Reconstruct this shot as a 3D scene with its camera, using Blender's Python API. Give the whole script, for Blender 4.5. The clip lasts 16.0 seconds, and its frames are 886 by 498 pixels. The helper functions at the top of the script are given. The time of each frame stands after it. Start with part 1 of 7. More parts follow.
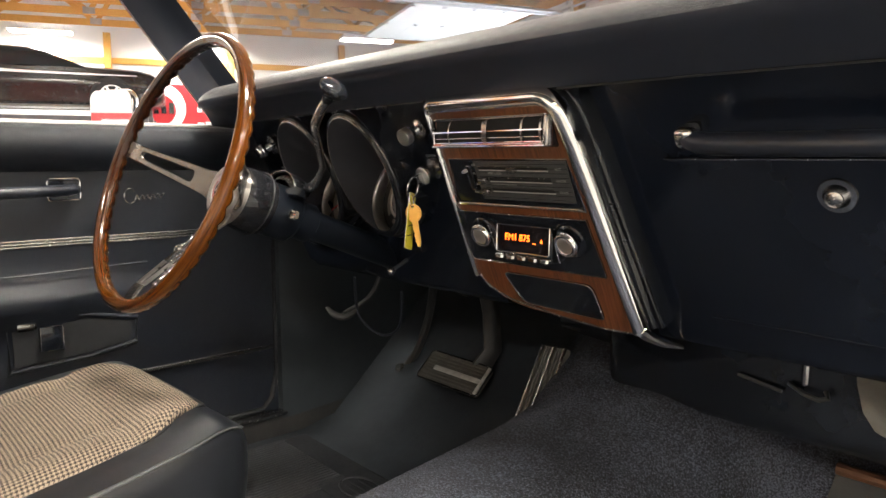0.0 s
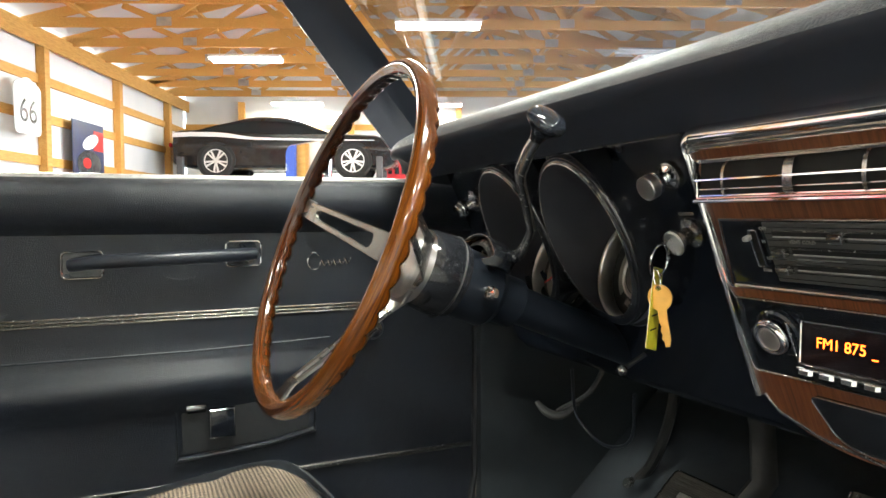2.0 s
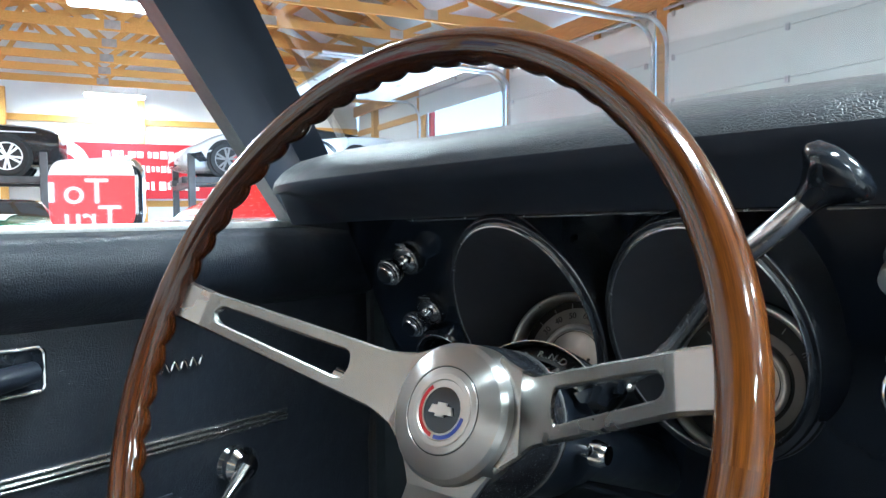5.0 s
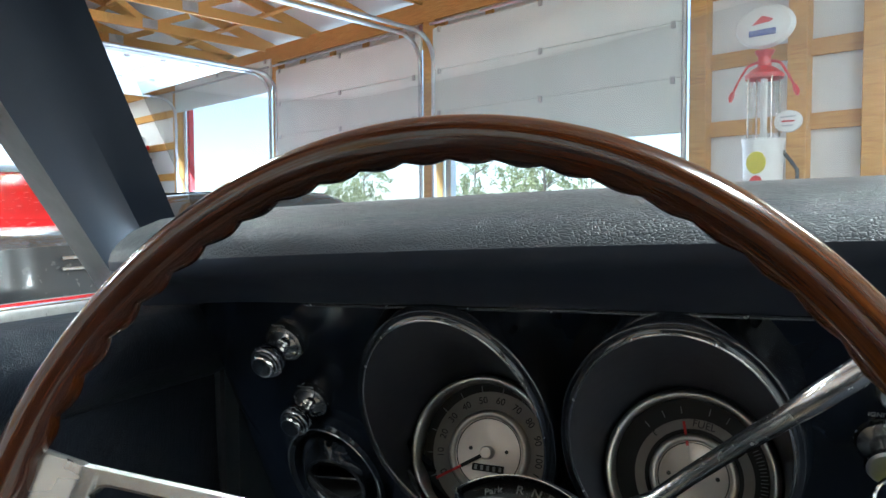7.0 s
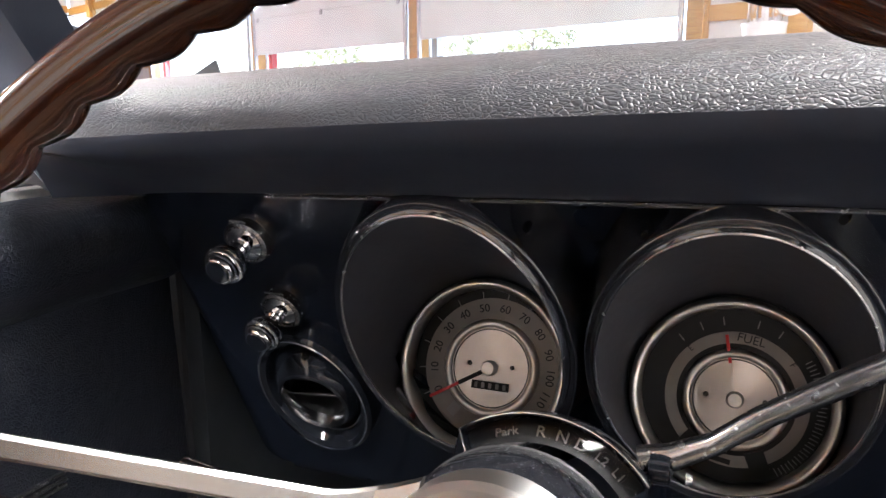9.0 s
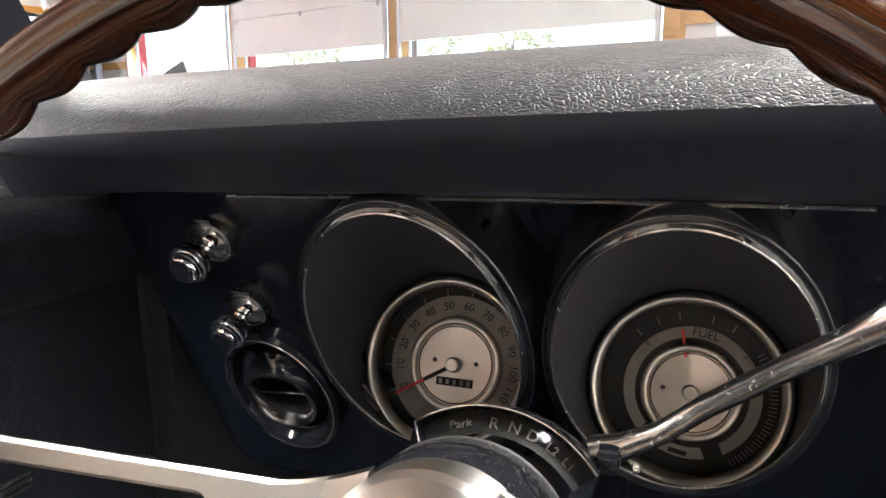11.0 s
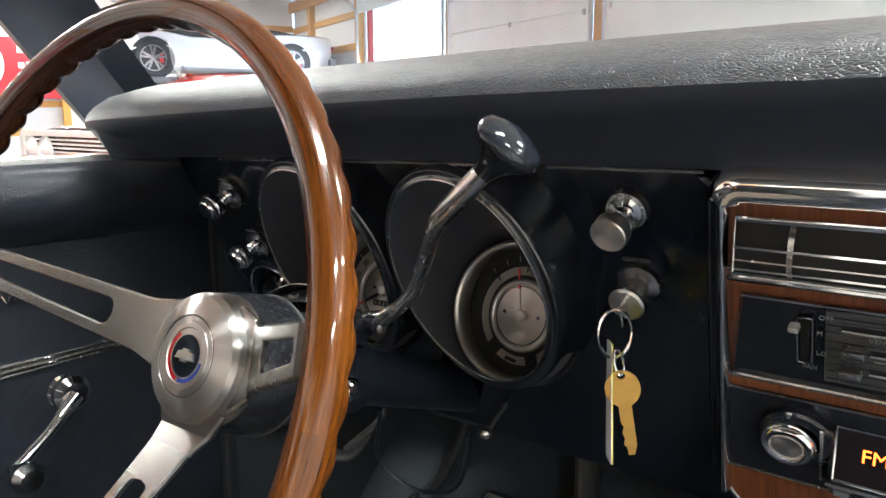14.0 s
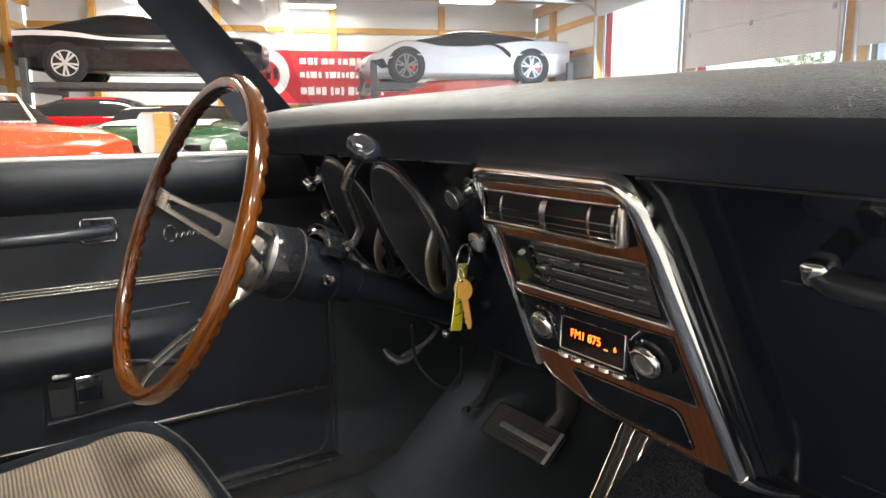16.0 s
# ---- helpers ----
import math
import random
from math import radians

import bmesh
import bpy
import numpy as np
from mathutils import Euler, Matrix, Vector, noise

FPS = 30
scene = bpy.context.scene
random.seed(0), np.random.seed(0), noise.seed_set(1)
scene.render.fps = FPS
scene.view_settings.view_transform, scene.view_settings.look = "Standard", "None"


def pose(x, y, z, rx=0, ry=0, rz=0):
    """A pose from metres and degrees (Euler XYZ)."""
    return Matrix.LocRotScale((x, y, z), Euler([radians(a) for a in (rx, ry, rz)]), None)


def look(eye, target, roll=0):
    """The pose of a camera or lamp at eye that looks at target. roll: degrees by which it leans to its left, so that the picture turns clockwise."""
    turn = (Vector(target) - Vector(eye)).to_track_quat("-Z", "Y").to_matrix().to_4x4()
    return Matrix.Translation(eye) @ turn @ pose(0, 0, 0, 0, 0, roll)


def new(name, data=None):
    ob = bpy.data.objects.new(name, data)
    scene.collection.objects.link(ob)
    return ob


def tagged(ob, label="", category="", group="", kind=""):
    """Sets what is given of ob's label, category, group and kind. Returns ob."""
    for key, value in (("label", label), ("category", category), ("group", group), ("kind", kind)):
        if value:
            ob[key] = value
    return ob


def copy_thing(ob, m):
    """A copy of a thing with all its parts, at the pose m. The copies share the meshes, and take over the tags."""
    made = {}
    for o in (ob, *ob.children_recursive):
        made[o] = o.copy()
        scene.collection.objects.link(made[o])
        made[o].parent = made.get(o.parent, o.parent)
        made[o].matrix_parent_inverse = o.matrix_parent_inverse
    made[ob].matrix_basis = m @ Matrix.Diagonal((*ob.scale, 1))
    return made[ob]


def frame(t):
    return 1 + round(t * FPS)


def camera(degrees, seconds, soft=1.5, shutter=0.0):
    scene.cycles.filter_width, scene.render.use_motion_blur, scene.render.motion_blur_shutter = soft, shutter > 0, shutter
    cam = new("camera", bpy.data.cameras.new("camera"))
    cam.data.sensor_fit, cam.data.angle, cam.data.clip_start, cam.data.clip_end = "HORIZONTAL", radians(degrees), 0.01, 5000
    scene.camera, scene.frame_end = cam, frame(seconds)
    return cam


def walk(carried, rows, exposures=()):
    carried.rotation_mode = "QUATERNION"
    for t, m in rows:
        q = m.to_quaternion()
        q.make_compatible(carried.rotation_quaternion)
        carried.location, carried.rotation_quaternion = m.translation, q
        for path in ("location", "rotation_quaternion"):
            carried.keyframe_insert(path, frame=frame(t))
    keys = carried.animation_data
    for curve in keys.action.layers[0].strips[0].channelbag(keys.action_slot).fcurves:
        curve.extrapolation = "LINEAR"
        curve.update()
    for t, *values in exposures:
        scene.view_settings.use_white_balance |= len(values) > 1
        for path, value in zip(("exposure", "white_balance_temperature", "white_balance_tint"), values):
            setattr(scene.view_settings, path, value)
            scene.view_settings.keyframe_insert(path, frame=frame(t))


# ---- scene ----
cam = camera(63.9, 16.0)
METRES, EYE, TILT, LEAN, TURN = 1.88, 0.84, -7.3, 0.0, 48.5
START_X, START_Y = 0.585, -0.64
ROWS = [
    (0.0, 0.0, 0.0, 0.0, -0.0, -0.0, 0.0),
    (0.5, 0.0002, 0.0389, -0.0049, 4.09, 2.15, -0.43),
    (1.0, -0.0054, 0.0703, -0.0056, 9.45, 3.22, -0.95),
    (1.5, -0.011, 0.1011, 0.0095, 13.73, 3.81, -1.49),
    (2.0, -0.0173, 0.1462, 0.0205, 17.57, 4.22, -1.95),
    (2.5, -0.0349, 0.1764, 0.0325, 16.55, 4.67, -2.06),
    (3.0, -0.0701, 0.2087, 0.0478, 12.11, 4.79, -1.54),
    (5.5, -0.2118, 0.3318, 0.0824, -11.82, 4.41, 1.92),
    (6.0, -0.2234, 0.346, 0.0936, -16.71, 4.38, 2.28),
    (6.5, -0.2322, 0.3609, 0.1133, -21.45, 4.04, 2.94),
    (7.0, -0.2399, 0.3811, 0.1175, -25.93, 3.74, 3.49),
    (7.5, -0.2372, 0.3871, 0.1194, -26.78, 2.46, 3.62),
    (8.0, -0.2318, 0.4068, 0.1257, -26.98, -1.89, 3.77),
    (8.5, -0.227, 0.4218, 0.1214, -26.98, -4.76, 3.58),
    (9.0, -0.2187, 0.432, 0.1166, -27.07, -5.02, 3.55),
    (11.5, -0.2126, 0.4215, 0.1142, -28.87, -4.83, 3.72),
    (12.0, -0.2122, 0.4118, 0.1112, -28.95, -4.65, 3.7),
    (12.5, -0.2045, 0.3906, 0.1017, -25.34, -4.33, 3.41),
    (13.0, -0.1873, 0.3516, 0.0891, -20.64, -4.06, 2.85),
    (13.5, -0.1565, 0.3227, 0.0926, -16.02, -3.72, 2.14),
    (14.0, -0.1295, 0.2896, 0.0915, -11.38, -3.49, 1.55),
    (14.5, -0.0856, 0.2476, 0.0871, -6.46, -3.38, 1.01),
    (15.0, -0.0428, 0.1863, 0.0795, -1.58, -3.21, 0.4),
    (15.5, -0.0053, 0.1309, 0.0839, 3.18, -3.11, -0.27),
    (16.0, 0.0256, 0.0906, 0.0749, 8.02, -3.27, -0.86),
]
EXPOSURES = [(0.0, 2.42, 6600, 13), (1.0, 2.60, 6450, 8), (2.0, 2.56, 6100, 4), (3.0, 2.34, 5250, 0), (5.5, 2.48, 4950, 0), (6.0, 2.40, 4950, 1), (6.5, 2.52, 5150, 1), (7.0, 2.10, 5200, 0), (8.0, 2.40, 5500, 12), (9.0, 2.94, 5900, 18), (12.0, 2.90, 6400, 13), (12.5, 2.76, 6850, 13), (13.0, 2.72, 6600, 12), (14.5, 2.60, 5700, 8), (15.5, 2.47, 6000, 9), (16.0, 2.30, 6200, 9)]
walk(cam, [(t, pose(START_X, START_Y, EYE, TILT, LEAN, TURN) @ pose(METRES * x, METRES * y, METRES * z, 90 + pitch, roll, yaw)) for t, x, y, z, yaw, pitch, roll in ROWS], EXPOSURES)

# the garage stands turned against the car: gx along its long walls, gy towards the big doors
GARAGE = pose(0, 0, 0, 0, 0, -21.57)
CHORD_Z, EAVE_Z, RIDGE_Z = 3.70, 3.66, 5.30
WALL_A, WALL_B, END_X, BACK_X = 6.0, -6.0, -17.5, 9.0

# ---- world, sun, lamps ----
world = bpy.data.worlds.new("sky")
scene.world = world
world.use_nodes = True
sky = world.node_tree.nodes.new("ShaderNodeTexSky")
sky.sky_type, sky.sun_disc = "NISHITA", False
SUN_ELEVATION, SUN_AZIMUTH = 50.0, 212.0
sky.sun_elevation, sky.sun_rotation = radians(SUN_ELEVATION), radians(SUN_AZIMUTH)
world.node_tree.links.new(sky.outputs[0], world.node_tree.nodes["Background"].inputs[0])
world.node_tree.nodes["Background"].inputs[1].default_value = 0.15
sun = new("sun", bpy.data.lights.new("sun", "SUN"))
sun.data.energy, sun.data.angle, sun.data.color = 5.0, radians(0.5), (1.0, 0.95, 0.86)
sun_way = Vector((math.sin(radians(SUN_AZIMUTH)) * math.cos(radians(SUN_ELEVATION)), math.cos(radians(SUN_AZIMUTH)) * math.cos(radians(SUN_ELEVATION)), math.sin(radians(SUN_ELEVATION))))
sun.matrix_world = look(sun_way * 50, (0, 0, 0))
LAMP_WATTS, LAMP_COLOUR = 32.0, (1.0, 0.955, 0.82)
DOOR_SKY_WATTS = 130.0

# ---- materials ----
def material(name, colour=(0.5, 0.5, 0.5), rough=0.5, metal=0.0, coat=0.0):
    m = bpy.data.materials.new(name)
    m.use_nodes = True
    b = m.node_tree.nodes["Principled BSDF"]
    b.inputs["Base Color"].default_value = (*colour, 1)
    b.inputs["Roughness"].default_value, b.inputs["Metallic"].default_value = rough, metal
    b.inputs["Coat Weight"].default_value, b.inputs["Coat Roughness"].default_value = coat, 0.04
    return m


def shader(m):
    return m.node_tree.nodes["Principled BSDF"]


def node(m, kind, **sets):
    n = m.node_tree.nodes.new(kind)
    for k, v in sets.items():
        n.inputs[k].default_value = v
    return n


def join(m, a, b):
    m.node_tree.links.new(a, b)


def coords(m, which="Object", scale=(1, 1, 1), turn=(0, 0, 0)):
    c = m.node_tree.nodes.new("ShaderNodeTexCoord")
    mp = node(m, "ShaderNodeMapping", Scale=scale, Rotation=turn)
    join(m, c.outputs[which], mp.inputs["Vector"])
    return mp.outputs["Vector"]


def noise_of(m, vec, scale, detail=4.0, rough=0.55):
    n = node(m, "ShaderNodeTexNoise", Scale=scale, Detail=detail, Roughness=rough)
    join(m, vec, n.inputs["Vector"])
    return n.outputs["Fac"]


def ramp(m, fac, stops):
    r = m.node_tree.nodes.new("ShaderNodeValToRGB")
    e = r.color_ramp.elements
    while len(e) < len(stops):
        e.new(0.5)
    for el, (p, c) in zip(e, stops):
        el.position = p
        el.color = (*c, 1) if len(c) == 3 else c
    join(m, fac, r.inputs["Fac"])
    return r.outputs["Color"]


def math_node(m, op, a, b=None, c=None):
    n = m.node_tree.nodes.new("ShaderNodeMath")
    n.operation = op
    for i, v in enumerate((a, b, c)):
        if v is None:
            continue
        if isinstance(v, (int, float)):
            n.inputs[i].default_value = v
        else:
            join(m, v, n.inputs[i])
    return n.outputs[0]


def bump(m, height, strength, distance=0.001):
    b = node(m, "ShaderNodeBump", Strength=strength, Distance=distance)
    join(m, height, b.inputs["Height"])
    join(m, b.outputs["Normal"], shader(m).inputs["Normal"])


def vary(name, colours, scale, rough, spread=0.1, metal=0.0, coat=0.0, grain=0.0, grain_scale=400.0, stretch=(1, 1, 1), which="Object"):
    """A surface whose colour and gloss wander at a coarse scale, with a fine relief."""
    m = material(name, colours[0], rough, metal, coat)
    v = coords(m, which, stretch)
    f = noise_of(m, v, scale, 5.0)
    n = len(colours)
    join(m, ramp(m, f, [(0.3 + 0.4 * i / max(1, n - 1), c) for i, c in enumerate(colours)]), shader(m).inputs["Base Color"])
    f2 = noise_of(m, v, scale * 6.3, 4.0)
    r = node(m, "ShaderNodeMapRange")
    r.inputs["To Min"].default_value, r.inputs["To Max"].default_value = max(0.02, rough - spread), min(1, rough + spread)
    join(m, f2, r.inputs["Value"])
    join(m, r.outputs["Result"], shader(m).inputs["Roughness"])
    if grain:
        bump(m, noise_of(m, v, grain_scale, 3.0), grain)
    return m


def vinyl(name, colour, rough, cell=330.0, depth=0.5, stretch=(1, 1, 1)):
    m = material(name, colour, rough)
    v = coords(m, "Object", stretch)
    warp = m.node_tree.nodes.new("ShaderNodeVectorMath")
    warp.operation = "ADD"
    wn = node(m, "ShaderNodeTexNoise", Scale=60.0, Detail=2.0)
    join(m, v, wn.inputs["Vector"])
    sc = m.node_tree.nodes.new("ShaderNodeVectorMath")
    sc.operation = "SCALE"
    sc.inputs["Scale"].default_value = 0.012
    join(m, wn.outputs["Color"], sc.inputs[0])
    join(m, v, warp.inputs[0])
    join(m, sc.outputs[0], warp.inputs[1])
    vo = node(m, "ShaderNodeTexVoronoi", Scale=cell)
    vo.feature = "DISTANCE_TO_EDGE"
    join(m, warp.outputs[0], vo.inputs["Vector"])
    h = math_node(m, "MINIMUM", vo.outputs["Distance"], 0.22)
    n2 = noise_of(m, v, 900.0, 2.0)
    hh = math_node(m, "ADD", h, math_node(m, "MULTIPLY", n2, 0.08))
    bump(m, hh, depth, 0.0025)
    f = noise_of(m, v, 7.0, 5.0)
    join(m, ramp(m, f, [(0.3, tuple(c * 0.8 for c in colour)), (0.7, tuple(c * 1.25 for c in colour))]), shader(m).inputs["Base Color"])
    r = node(m, "ShaderNodeMapRange")
    r.inputs["To Min"].default_value, r.inputs["To Max"].default_value = rough - 0.07, rough + 0.09
    join(m, noise_of(m, v, 18.0, 4.0), r.inputs["Value"])
    join(m, r.outputs["Result"], shader(m).inputs["Roughness"])
    return m


def wood(name, dark, mid, light, rough, coat, stretch, scale=1.0, which="Object"):
    m = material(name, mid, rough, 0, coat)
    v = coords(m, which, stretch)
    f = noise_of(m, v, 14.0 * scale, 7.0, 0.62)
    f2 = noise_of(m, v, 70.0 * scale, 5.0, 0.6)
    mix = math_node(m, "ADD", math_node(m, "MULTIPLY", f, 0.65), math_node(m, "MULTIPLY", f2, 0.35))
    join(m, ramp(m, mix, [(0.34, dark), (0.5, mid), (0.66, light)]), shader(m).inputs["Base Color"])
    bump(m, f2, 0.08, 0.0004)
    return m


PAD = vinyl("black_grained_vinyl", (0.0200, 0.0225, 0.0275), 0.42, 600.0, 0.43, (0.6, 1, 1))
shader(PAD).inputs["Sheen Weight"].default_value, shader(PAD).inputs["Sheen Roughness"].default_value = 0.28, 0.30
PAD_FRONT = vary("smooth_black_pad_vinyl", [(0.0205, 0.0245, 0.0355), (0.0265, 0.0310, 0.0440)], 8.0, 0.46, 0.07, grain=0.06, grain_scale=600.0)
shader(PAD_FRONT).inputs["Specular IOR Level"].default_value = 0.35
DOOR_VINYL = vinyl("black_door_vinyl", (0.0060, 0.0086, 0.0150), 0.33, 430.0, 0.52)
shader(DOOR_VINYL).inputs["Sheen Weight"].default_value, shader(DOOR_VINYL).inputs["Sheen Roughness"].default_value = 0.04, 0.5
SMOOTH_VINYL = vary("black_smooth_vinyl", [(0.013, 0.0158, 0.0235), (0.019, 0.0225, 0.0325)], 9.0, 0.33, 0.08, grain=0.08, grain_scale=700.0)
SEAL_BLACK = vary("black_seal_rubber", [(0.007, 0.008, 0.010), (0.010, 0.011, 0.014)], 20.0, 0.7, 0.1)
SEAT_VINYL = vary("creased_seat_vinyl", [(0.0095, 0.0110, 0.0145), (0.0165, 0.0185, 0.0225)], 7.0, 0.33, 0.08, grain=0.10, grain_scale=160.0, stretch=(1, 1.6, 1))
BLACK_PAINT = vary("black_dash_enamel", [(0.0058, 0.0082, 0.0145), (0.0085, 0.0116, 0.0195)], 6.0, 0.15, 0.06, coat=0.0, grain=0.03, grain_scale=250.0)
shader(BLACK_PAINT).inputs["Specular IOR Level"].default_value = 0.36
shader(DOOR_VINYL).inputs["Specular IOR Level"].default_value = 0.5
# near-black copy of the carpet: the footwell's shade is put into its colour
TOE_BOARD = vary("shaded_carpet", [(0.013, 0.0170, 0.0225), (0.022, 0.0280, 0.0355)], 9.0, 0.85, 0.1, grain=0.6, grain_scale=330.0)
COLUMN_BLACK = vary("satin_black_column_paint", [(0.0052, 0.0072, 0.0115), (0.0080, 0.0105, 0.0160)], 12.0, 0.38, 0.08)
shader(COLUMN_BLACK).inputs["Specular IOR Level"].default_value = 0.3
WORN_VINYL = vary("worn_vinyl_edge", [(0.045, 0.048, 0.052), (0.085, 0.088, 0.092)], 30.0, 0.35, 0.1)
POD_BLACK = vary("matt_black_plastic", [(0.032, 0.033, 0.041), (0.040, 0.041, 0.049)], 20.0, 0.55, 0.06, grain=0.05, grain_scale=900.0)
GLOSS_BLACK = vary("gloss_black_plastic", [(0.0085, 0.0102, 0.0145), (0.0125, 0.0150, 0.0200)], 15.0, 0.10, 0.04)
POD_GLOSS = vary("polished_pod_black", [(0.012, 0.0135, 0.0180), (0.018, 0.0200, 0.0255)], 15.0, 0.09, 0.03, coat=0.5)
shader(POD_GLOSS).inputs["Specular IOR Level"].default_value = 0.8
DUSTY_BLACK = material("dusty_gloss_black", (0.012, 0.0125, 0.015), 0.12)
dust = noise_of(DUSTY_BLACK, coords(DUSTY_BLACK), 900.0, 1.0)
join(DUSTY_BLACK, ramp(DUSTY_BLACK, dust, [(0.70, (0.011, 0.0115, 0.014)), (0.80, (0.16, 0.16, 0.17))]), shader(DUSTY_BLACK).inputs["Base Color"])
join(DUSTY_BLACK, ramp(DUSTY_BLACK, dust, [(0.66, (0.11, 0.11, 0.11)), (0.78, (0.7, 0.7, 0.7))]), shader(DUSTY_BLACK).inputs["Roughness"])
SPUN_STEEL = vary("turned_steel", [(0.53, 0.52, 0.505), (0.48, 0.472, 0.46)], 30.0, 0.34, 0.03, metal=1.0)
shader(SPUN_STEEL).inputs["Anisotropic"].default_value = 0.9
shader(SPUN_STEEL).inputs["Anisotropic Rotation"].default_value = 0.25
tangent = SPUN_STEEL.node_tree.nodes.new("ShaderNodeTangent")
tangent.direction_type, tangent.axis = "RADIAL", "Z"
join(SPUN_STEEL, tangent.outputs[0], shader(SPUN_STEEL).inputs["Tangent"])
SPUN_FACE = material("spun_bright_face", (0.82, 0.81, 0.79), 0.28, 1.0)
shader(SPUN_FACE).inputs["Anisotropic"].default_value = 0.9
shader(SPUN_FACE).inputs["Anisotropic Rotation"].default_value = 0.25
face_tangent = SPUN_FACE.node_tree.nodes.new("ShaderNodeTangent")
face_tangent.direction_type, face_tangent.axis = "RADIAL", "Z"
join(SPUN_FACE, face_tangent.outputs[0], shader(SPUN_FACE).inputs["Tangent"])
SPUN_DISC = vary("spun_dial_disc", [(0.60, 0.56, 0.52), (0.52, 0.48, 0.45)], 30.0, 0.40, 0.05, metal=1.0)
shader(SPUN_DISC).inputs["Anisotropic"].default_value = 0.85
disc_tangent = SPUN_DISC.node_tree.nodes.new("ShaderNodeTangent")
disc_tangent.direction_type, disc_tangent.axis = "RADIAL", "Z"
join(SPUN_DISC, disc_tangent.outputs[0], shader(SPUN_DISC).inputs["Tangent"])
CHROME = vary("chrome_plate", [(0.86, 0.86, 0.865), (0.78, 0.78, 0.79)], 60.0, 0.08, 0.05, metal=1.0)
WORN_CHROME = vary("aged_chrome", [(0.62, 0.61, 0.60), (0.45, 0.44, 0.43)], 45.0, 0.24, 0.10, metal=1.0)
STEEL = vary("brushed_steel", [(0.38, 0.368, 0.352), (0.32, 0.31, 0.297)], 4.0, 0.27, 0.04, metal=1.0, grain=0.02, grain_scale=700.0, stretch=(0.04, 1, 1))
SPUN = vary("spun_aluminium", [(0.62, 0.60, 0.57), (0.52, 0.50, 0.48)], 30.0, 0.34, 0.06, metal=1.0, grain=0.03, grain_scale=900.0)
DARK_METAL = vary("dark_painted_metal", [(0.018, 0.018, 0.019), (0.035, 0.034, 0.033)], 25.0, 0.5, 0.15, grain=0.15)
RIM_WOOD = wood("varnished_walnut_rim", (0.020, 0.0056, 0.0015), (0.068, 0.0205, 0.0033), (0.128, 0.0415, 0.0056), 0.22, 0.9, (1.0, 16, 1), 1.0, "UV")
shader(RIM_WOOD).inputs["Specular IOR Level"].default_value = 0.15
shader(RIM_WOOD).inputs["Coat Roughness"].default_value = 0.06
# light painted into the wood: one side of the rim shaded purplish, the other amber
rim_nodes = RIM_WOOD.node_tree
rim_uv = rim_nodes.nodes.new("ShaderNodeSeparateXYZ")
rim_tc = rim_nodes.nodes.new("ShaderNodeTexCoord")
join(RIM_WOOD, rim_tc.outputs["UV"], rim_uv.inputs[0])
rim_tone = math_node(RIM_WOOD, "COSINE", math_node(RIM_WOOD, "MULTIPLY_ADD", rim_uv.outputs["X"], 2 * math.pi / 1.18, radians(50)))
rim_light_tint = ramp(RIM_WOOD, math_node(RIM_WOOD, "MULTIPLY_ADD", rim_tone, 0.5, 0.5), [(0.12, (0.40, 0.33, 0.42)), (0.55, (0.80, 0.75, 0.70)), (0.95, (1.62, 1.55, 0.80))])
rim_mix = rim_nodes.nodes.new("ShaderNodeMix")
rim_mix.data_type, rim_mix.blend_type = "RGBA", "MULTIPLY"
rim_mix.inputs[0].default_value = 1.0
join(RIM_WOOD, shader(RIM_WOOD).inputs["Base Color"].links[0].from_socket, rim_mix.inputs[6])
join(RIM_WOOD, rim_light_tint, rim_mix.inputs[7])
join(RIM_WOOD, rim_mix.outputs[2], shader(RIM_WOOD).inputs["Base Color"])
VENEER_UP = wood("walnut_veneer_upright", (0.065, 0.019, 0.0075), (0.145, 0.047, 0.017), (0.215, 0.080, 0.031), 0.34, 0.2, (26, 0.8, 0.8), 0.9)
RUBBER = vary("black_rubber", [(0.016, 0.0175, 0.021), (0.029, 0.031, 0.036)], 30.0, 0.62, 0.1, grain=0.2)
PEDAL_RUBBER = vary("worn_pedal_rubber", [(0.060, 0.056, 0.050), (0.105, 0.098, 0.088)], 30.0, 0.55, 0.1, grain=0.2)
SPUN_BRIGHT = vary("bright_spun_metal", [(0.70, 0.69, 0.67), (0.50, 0.49, 0.475)], 90.0, 0.30, 0.08, metal=0.55)
BEZEL = vary("satin_bright_metal", [(0.74, 0.72, 0.69), (0.62, 0.60, 0.58)], 50.0, 0.30, 0.06, metal=1.0)
HEATER_GREY = vary("olive_grey_plate", [(0.042, 0.043, 0.043), (0.056, 0.057, 0.056)], 30.0, 0.40, 0.08)
GAUGE_GREY = vary("gauge_face_grey", [(0.17, 0.155, 0.14), (0.215, 0.20, 0.18)], 40.0, 0.5, 0.08)
GAUGE_DARK = vary("gauge_face_black", [(0.012, 0.012, 0.012), (0.018, 0.018, 0.018)], 40.0, 0.45, 0.08)
shader(GAUGE_DARK).inputs["Specular IOR Level"].default_value = 0.15
PRINT_GREY = material("grey_print", (0.20, 0.20, 0.195), 0.6)
PRINT_DIM = material("dim_grey_print", (0.19, 0.19, 0.18), 0.6)
DARK_CHROME = vary("dulled_chrome", [(0.34, 0.34, 0.35), (0.20, 0.20, 0.21)], 40.0, 0.20, 0.08, metal=1.0)
NEEDLE_RED = material("red_needle", (0.55, 0.02, 0.02), 0.5)
EMBLEM_RED = material("red_enamel", (0.42, 0.02, 0.025), 0.25)
